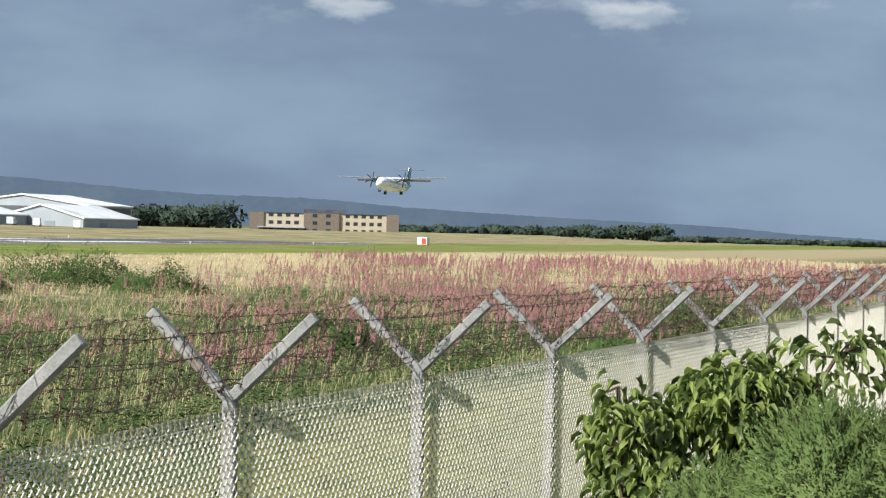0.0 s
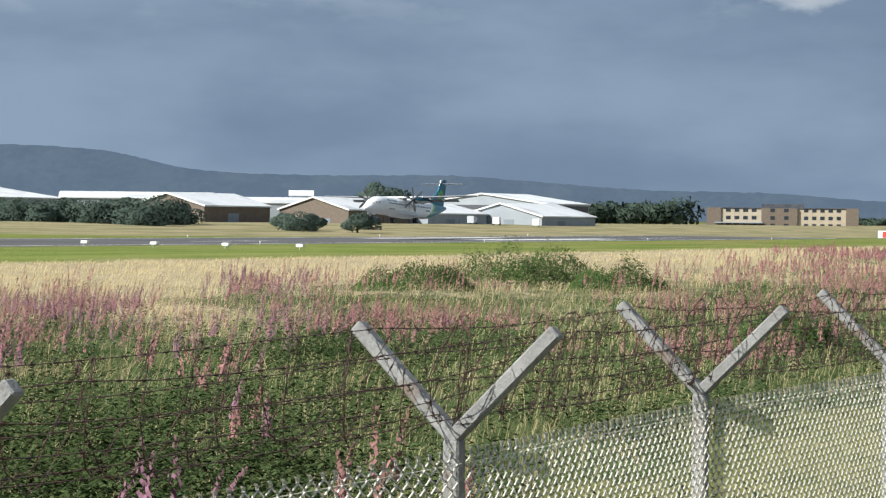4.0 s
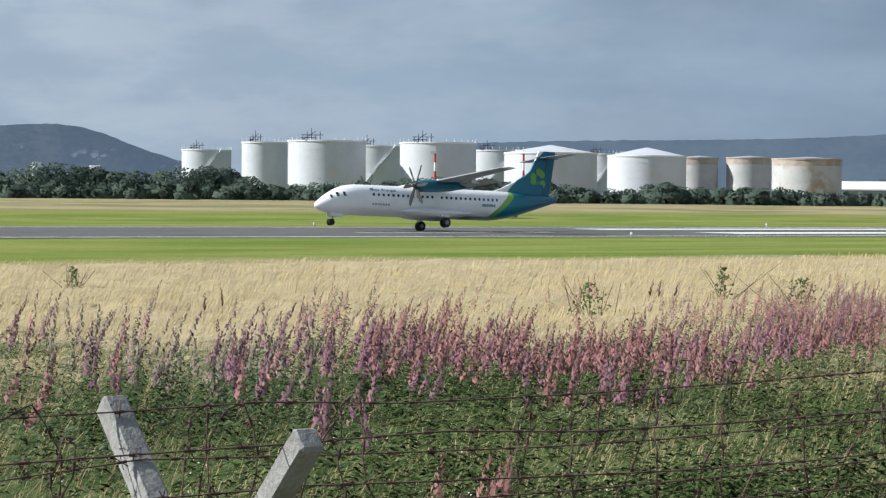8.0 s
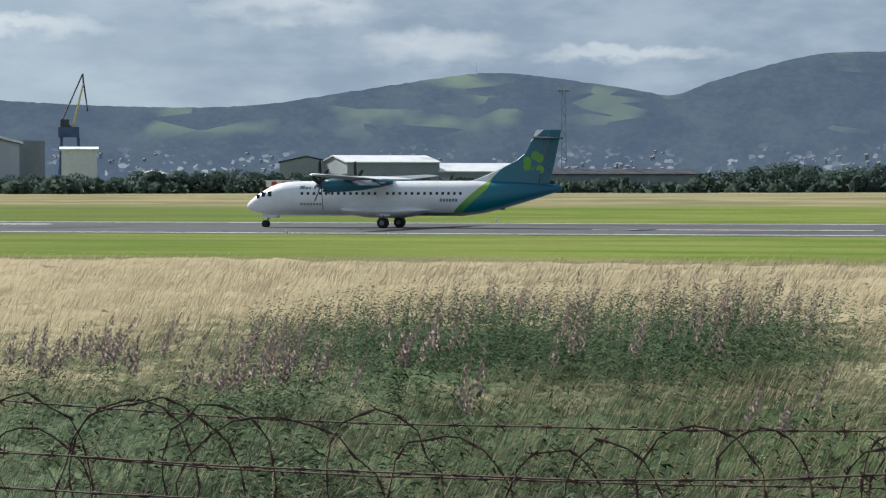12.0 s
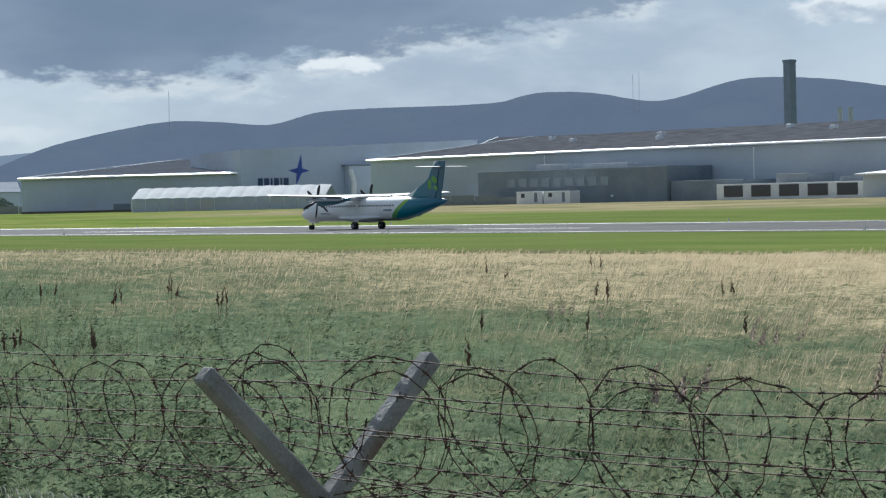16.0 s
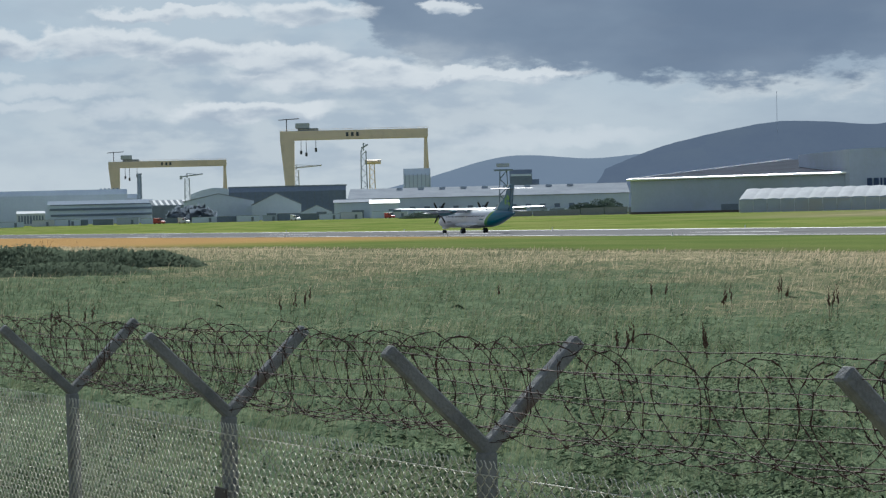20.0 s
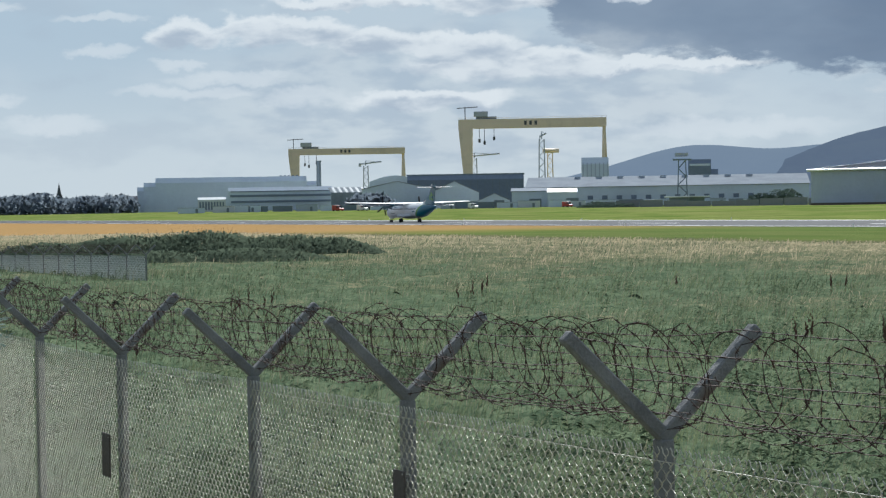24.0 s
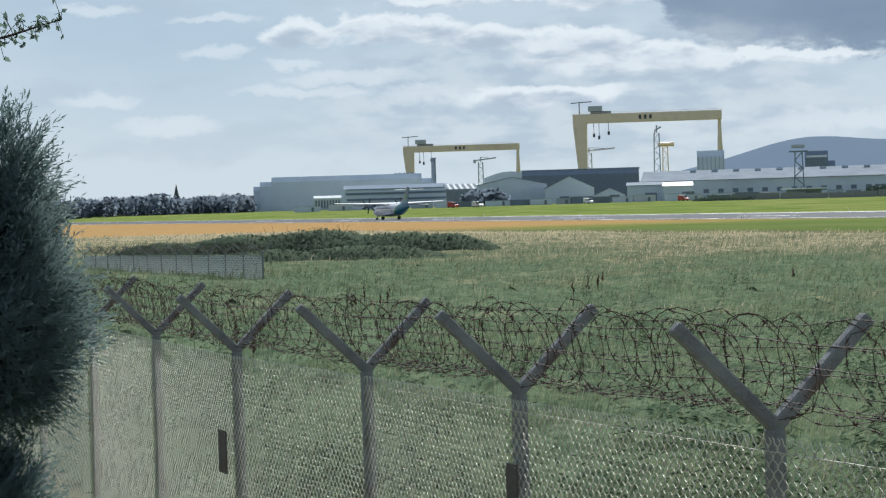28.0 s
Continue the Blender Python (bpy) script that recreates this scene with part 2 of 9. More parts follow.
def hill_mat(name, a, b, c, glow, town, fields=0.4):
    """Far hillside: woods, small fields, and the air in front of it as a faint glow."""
    m = bpy.data.materials.new(name)
    m.use_nodes = True
    g = Nodes(m.node_tree)
    xyz = g.n("ShaderNodeSeparateXYZ", Vector=g.n("ShaderNodeTexCoord").outputs["Object"])
    z = xyz.outputs[2]
    # along the slope and up it, so that woods and fields keep their shape
    lat = g.math("MULTIPLY", g.math("ARCTAN2", xyz.outputs[0], xyz.outputs[1]), 4200.0)
    co = g.n("ShaderNodeCombineXYZ", X=lat, Y=g.math("MULTIPLY", z, 1.6), Z=0.0)
    wood = g.math("ADD", g.math("MULTIPLY", g.noise(co, 0.010, 6, 0.6), 0.6), g.math("MULTIPLY", g.noise(co, 0.07, 5, 0.7), 0.4))
    col = g.mix(g.smooth(wood, 0.38, 0.62), a, b)
    plot = g.n("ShaderNodeTexVoronoi", {"feature": "F1"}, Vector=g.n("ShaderNodeMapping", Vector=co, Scale=(0.55, 1.5, 1.0)), Scale=0.017)
    pick = g.math("MULTIPLY", g.smooth(g.n("ShaderNodeSeparateColor", Color=plot.outputs["Color"]).outputs[0], 0.55, 0.72), g.smooth(g.noise(co, 0.0035, 3), 0.50, 0.62))
    pick = g.math("MULTIPLY", pick, g.smooth(z, 70.0, 110.0))
    col = g.mix(g.math("MULTIPLY", pick, fields), col, c)
    roofs = g.n("ShaderNodeTexVoronoi", {"feature": "F1"}, Vector=co, Scale=0.11)
    speck = g.math("MULTIPLY", g.smooth(g.n("ShaderNodeSeparateColor", Color=roofs.outputs["Color"]).outputs[1], 0.80, 0.97), g.math("MULTIPLY", g.smooth(z, 75.0, 25.0), g.smooth(g.noise(co, 0.008, 3), 0.42, 0.58)))
    col = g.mix(g.math("MULTIPLY", speck, town), col, (0.22, 0.225, 0.23))
    # glow is the haze, painted as emission over the whole slope
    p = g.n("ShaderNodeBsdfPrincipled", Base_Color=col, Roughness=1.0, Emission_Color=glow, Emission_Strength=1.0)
    p.inputs["Specular IOR Level"].default_value = 0.0
    g.n("ShaderNodeOutputMaterial", Surface=p)
    return m


def ground_mat():
    m = bpy.data.materials.new("airfield_grass")
    m.use_nodes = True
    g = Nodes(m.node_tree)
    co = g.n("ShaderNodeTexCoord").outputs["Object"]
    xyz = g.n("ShaderNodeSeparateXYZ", Vector=co)
    x, y = xyz.outputs[0], xyz.outputs[1]
    streak = g.n("ShaderNodeMapping", Vector=co, Scale=(0.4, 1.0, 1.0))
    wob = g.math("MULTIPLY", g.math("SUBTRACT", g.noise(co, 0.05, 5), 0.5), 26.0)
    yy = g.math("ADD", y, wob)
    grain = g.smooth(g.noise(co, 2.2, 6, 0.7), 0.3, 0.7)
    patch = g.smooth(g.noise(streak, 0.11, 5, 0.6), 0.36, 0.64)
    band = g.smooth(g.noise(g.n("ShaderNodeMapping", Vector=co, Scale=(0.02, 0.07, 1.0)), 1.0, 5), 0.40, 0.68)
    mown = g.mix(patch, (0.135, 0.195, 0.045), (0.225, 0.265, 0.078))
    mown = g.mix(g.math("MULTIPLY", band, g.smooth(x, 120.0, 330.0, 0.35, 0.9)), mown, g.mix(g.smooth(x, 120.0, 330.0), (0.35, 0.30, 0.14), (0.26, 0.215, 0.10)))
    # cloud shade west of the middle, painted into the grass colour
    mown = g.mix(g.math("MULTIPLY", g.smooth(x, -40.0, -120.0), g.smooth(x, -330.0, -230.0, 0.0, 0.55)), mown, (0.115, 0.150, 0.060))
    mown = g.mix(g.math("MULTIPLY", grain, 0.35), mown, (0.07, 0.11, 0.02))
    straw = g.mix(patch, (0.34, 0.29, 0.175), (0.20, 0.195, 0.105))
    rough = g.mix(grain, (0.08, 0.09, 0.045), (0.19, 0.18, 0.10))
    rough = g.mix(g.math("MULTIPLY", g.smooth(y, 36.0, 60.0), g.smooth(x, -60.0, 10.0)), rough, (0.34, 0.29, 0.18))
    col = g.mix(g.math("MULTIPLY", g.smooth(g.math("ADD", g.math("ADD", y, g.math("MULTIPLY", wob, 0.35)), g.smooth(x, 240.0, 430.0, 0.0, 105.0)), 258.0, 276.0), g.smooth(x, -440.0, -360.0)), mown, straw)
    col = g.mix(g.smooth(yy, 470.0, 520.0), col, g.mix(patch, (0.09, 0.12, 0.03), (0.20, 0.20, 0.07)))
    col = g.mix(g.smooth(yy, 108.0, 96.0), col, rough)
    dry = g.math("MULTIPLY", g.smooth(x, -250.0, -330.0), g.smooth(yy, 168.0, 150.0))
    col = g.mix(dry, col, g.mix(grain, (0.43, 0.265, 0.11), (0.35, 0.23, 0.105)))
    p = g.n("ShaderNodeBsdfPrincipled", Base_Color=col, Roughness=0.95)
    p.inputs["Specular IOR Level"].default_value = 0.0
    g.put(p.inputs["Normal"], g.n("ShaderNodeBump", Strength=0.5, Distance=0.1, Height=grain))
    g.n("ShaderNodeOutputMaterial", Surface=p)
    return m


def mat_mat():
    """Matted lower growth: weeds, half-dry grass and straw, blended by how dry the ground is."""
    m = bpy.data.materials.new("matted_growth")
    m.use_nodes = True
    g = Nodes(m.node_tree)
    co = g.n("ShaderNodeTexCoord").outputs["Object"]
    def field(name):
        nd = g.n("ShaderNodeAttribute")
        nd.attribute_name = name
        return nd.outputs["Fac"]
    n1, n2 = g.noise(co, 0.9, 6, 0.7), g.noise(co, 7.0, 4, 0.7)
    f = g.math("ADD", g.math("MULTIPLY", n1, 0.5), g.math("MULTIPLY", n2, 0.5))
    grain = g.smooth(f, 0.36, 0.64)
    dry = g.math("ADD", field("dryness"), g.math("MULTIPLY", g.math("SUBTRACT", f, 0.5), 6.0))
    weeds = g.mix(field("rankness"), g.mix(grain, (0.032, 0.056, 0.022), (0.105, 0.140, 0.058)), g.mix(grain, (0.052, 0.082, 0.050), (0.165, 0.205, 0.122)))
    olive = g.mix(grain, (0.085, 0.105, 0.055), (0.24, 0.225, 0.14))
    straw = g.mix(grain, (0.32, 0.27, 0.17), (0.45, 0.38, 0.245))
    col = g.mix(g.smooth(dry, -0.9, -0.1), weeds, olive)
    col = g.mix(g.smooth(dry, -0.1, 1.0), col, straw)
    col = g.mix(field("verge"), col, g.mix(grain, (0.085, 0.105, 0.035), (0.26, 0.25, 0.10)))
    p = g.n("ShaderNodeBsdfPrincipled", Base_Color=col, Roughness=0.95)
    p.inputs["Specular IOR Level"].default_value = 0.0
    g.put(p.inputs["Normal"], g.n("ShaderNodeBump", Strength=0.6, Distance=0.08, Height=f))
    g.n("ShaderNodeOutputMaterial", Surface=p)
    return m


def value_of(g, name):
    nd = g.n("ShaderNodeAttribute")
    nd.attribute_name = name
    return nd.outputs["Fac"]


def sward_mat():
    """Blades of grass: from rank green over olive to straw by dryness, paler towards the tip, varied tuft by tuft."""
    m = bpy.data.materials.new("field_grass")
    m.use_nodes = True
    g = Nodes(m.node_tree)
    co = g.n("ShaderNodeTexCoord").outputs["Object"]
    tone, dry, rank, tip = (value_of(g, k) for k in ("tone", "dryness", "rankness", "tip"))
    f = g.math("ADD", g.math("MULTIPLY", tone, 0.75), g.math("MULTIPLY", g.smooth(g.noise(co, 0.35, 5, 0.6), 0.35, 0.65), 0.25))
    green = g.mix(rank, g.mix(f, (0.036, 0.066, 0.022), (0.165, 0.21, 0.080)), g.mix(f, (0.046, 0.072, 0.044), (0.235, 0.278, 0.150)))
    olive = g.mix(rank, g.mix(f, (0.12, 0.12, 0.052), (0.34, 0.30, 0.155)), g.mix(f, (0.092, 0.12, 0.074), (0.25, 0.255, 0.18)))
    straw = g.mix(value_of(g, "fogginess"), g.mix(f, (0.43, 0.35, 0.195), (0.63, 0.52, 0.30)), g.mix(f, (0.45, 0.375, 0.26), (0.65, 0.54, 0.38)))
    col = g.mix(g.smooth(dry, -1.0, -0.1), green, olive)
    col = g.mix(g.smooth(dry, -0.1, 0.9), col, straw)
    col = g.mix(g.math("MULTIPLY", g.smooth(tip, 0.55, 1.0), g.math("MULTIPLY_ADD", rank, -0.16, 0.28)), col, (0.50, 0.43, 0.27))
    col = g.mix(value_of(g, "verge"), col, g.mix(f, (0.075, 0.095, 0.032), (0.29, 0.27, 0.11)))
    p = g.n("ShaderNodeBsdfPrincipled", Base_Color=col, Roughness=0.7)
    p.inputs["Specular IOR Level"].default_value = 0.0
    tr = g.n("ShaderNodeBsdfTranslucent", Color=col)
    g.n("ShaderNodeOutputMaterial", Surface=g.n("ShaderNodeMixShader", i0=g.math("MULTIPLY_ADD", rank, 0.24, 0.24), i1=p, i2=tr))
    return m


def spike_mat(name, a, b, bud):
    """Flower spikes: open flowers or seed below, dull buds at the tip."""
    m = bpy.data.materials.new(name)
    m.use_nodes = True
    g = Nodes(m.node_tree)
    co = g.n("ShaderNodeTexCoord").outputs["Object"]
    rnd = g.n("ShaderNodeNewGeometry").outputs["Random Per Island"]
    f = g.math("ADD", g.math("MULTIPLY", rnd, 0.6), g.math("MULTIPLY", g.smooth(g.noise(co, 0.5, 4, 0.6), 0.35, 0.65), 0.4))
    col = g.mix(g.math("MULTIPLY", g.smooth(value_of(g, "tip"), 0.35, 1.0), 0.75), g.mix(f, a, b), bud)
    p = g.n("ShaderNodeBsdfPrincipled", Base_Color=col, Roughness=0.75)
    p.inputs["Specular IOR Level"].default_value = 0.0
    tr = g.n("ShaderNodeBsdfTranslucent", Color=col)
    g.n("ShaderNodeOutputMaterial", Surface=g.n("ShaderNodeMixShader", i0=0.32, i1=p, i2=tr))
    return m


def livery(name):
    """White fuselage, a lime slash and a teal tail, by the length of the hull."""
    m = bpy.data.materials.new(name)
    m.use_nodes = True
    g = Nodes(m.node_tree)
    co = g.n("ShaderNodeTexCoord").outputs["Object"]
    xyz = g.n("ShaderNodeSeparateXYZ", Vector=co)
    x, z = xyz.outputs[0], xyz.outputs[2]
    # distance along the hull, swept back with height
    s = g.math("SUBTRACT", x, g.math("MULTIPLY", g.math("SUBTRACT", z, 0.9), 1.12))
    dirt = g.smooth(g.noise(co, 0.9, 6, 0.6), 0.35, 0.75)
    white = g.mix(dirt, (0.88, 0.89, 0.90), (0.80, 0.81, 0.82))
    teal = g.mix(g.smooth(x, 6.0, 13.5), (0.0, 0.20, 0.26), (0.004, 0.115, 0.20))
    lime = g.mix(g.smooth(z, 1.0, 3.8), (0.10, 0.36, 0.12), (0.30, 0.50, 0.05))
    col = g.mix(g.smooth(s, 5.05, 5.15), white, lime)
    col = g.mix(g.smooth(g.math("ADD", s, g.smooth(z, 3.0, 4.1, 0.0, 0.85)), 5.82, 5.95), col, teal)
    # shading under the hull, painted into the livery as grey
    belly = g.math("MULTIPLY", g.smooth(z, 1.30, 1.16), g.smooth(x, -3.5, -1.0))
    col = g.mix(g.math("MULTIPLY", belly, g.smooth(s, 7.5, 6.5)), col, (0.22, 0.24, 0.26))
    p = g.n("ShaderNodeBsdfPrincipled", Base_Color=col, Roughness=0.32)
    p.inputs["Coat Weight"].default_value = 0.3
    g.n("ShaderNodeOutputMaterial", Surface=p)
    return m


def glass_mat(name, col=(0.02, 0.03, 0.04), rough=0.08):
    m = bpy.data.materials.new(name)
    m.use_nodes = True
    g = Nodes(m.node_tree)
    p = g.n("ShaderNodeBsdfPrincipled", Base_Color=col, Roughness=rough)
    g.n("ShaderNodeOutputMaterial", Surface=p)
    return m


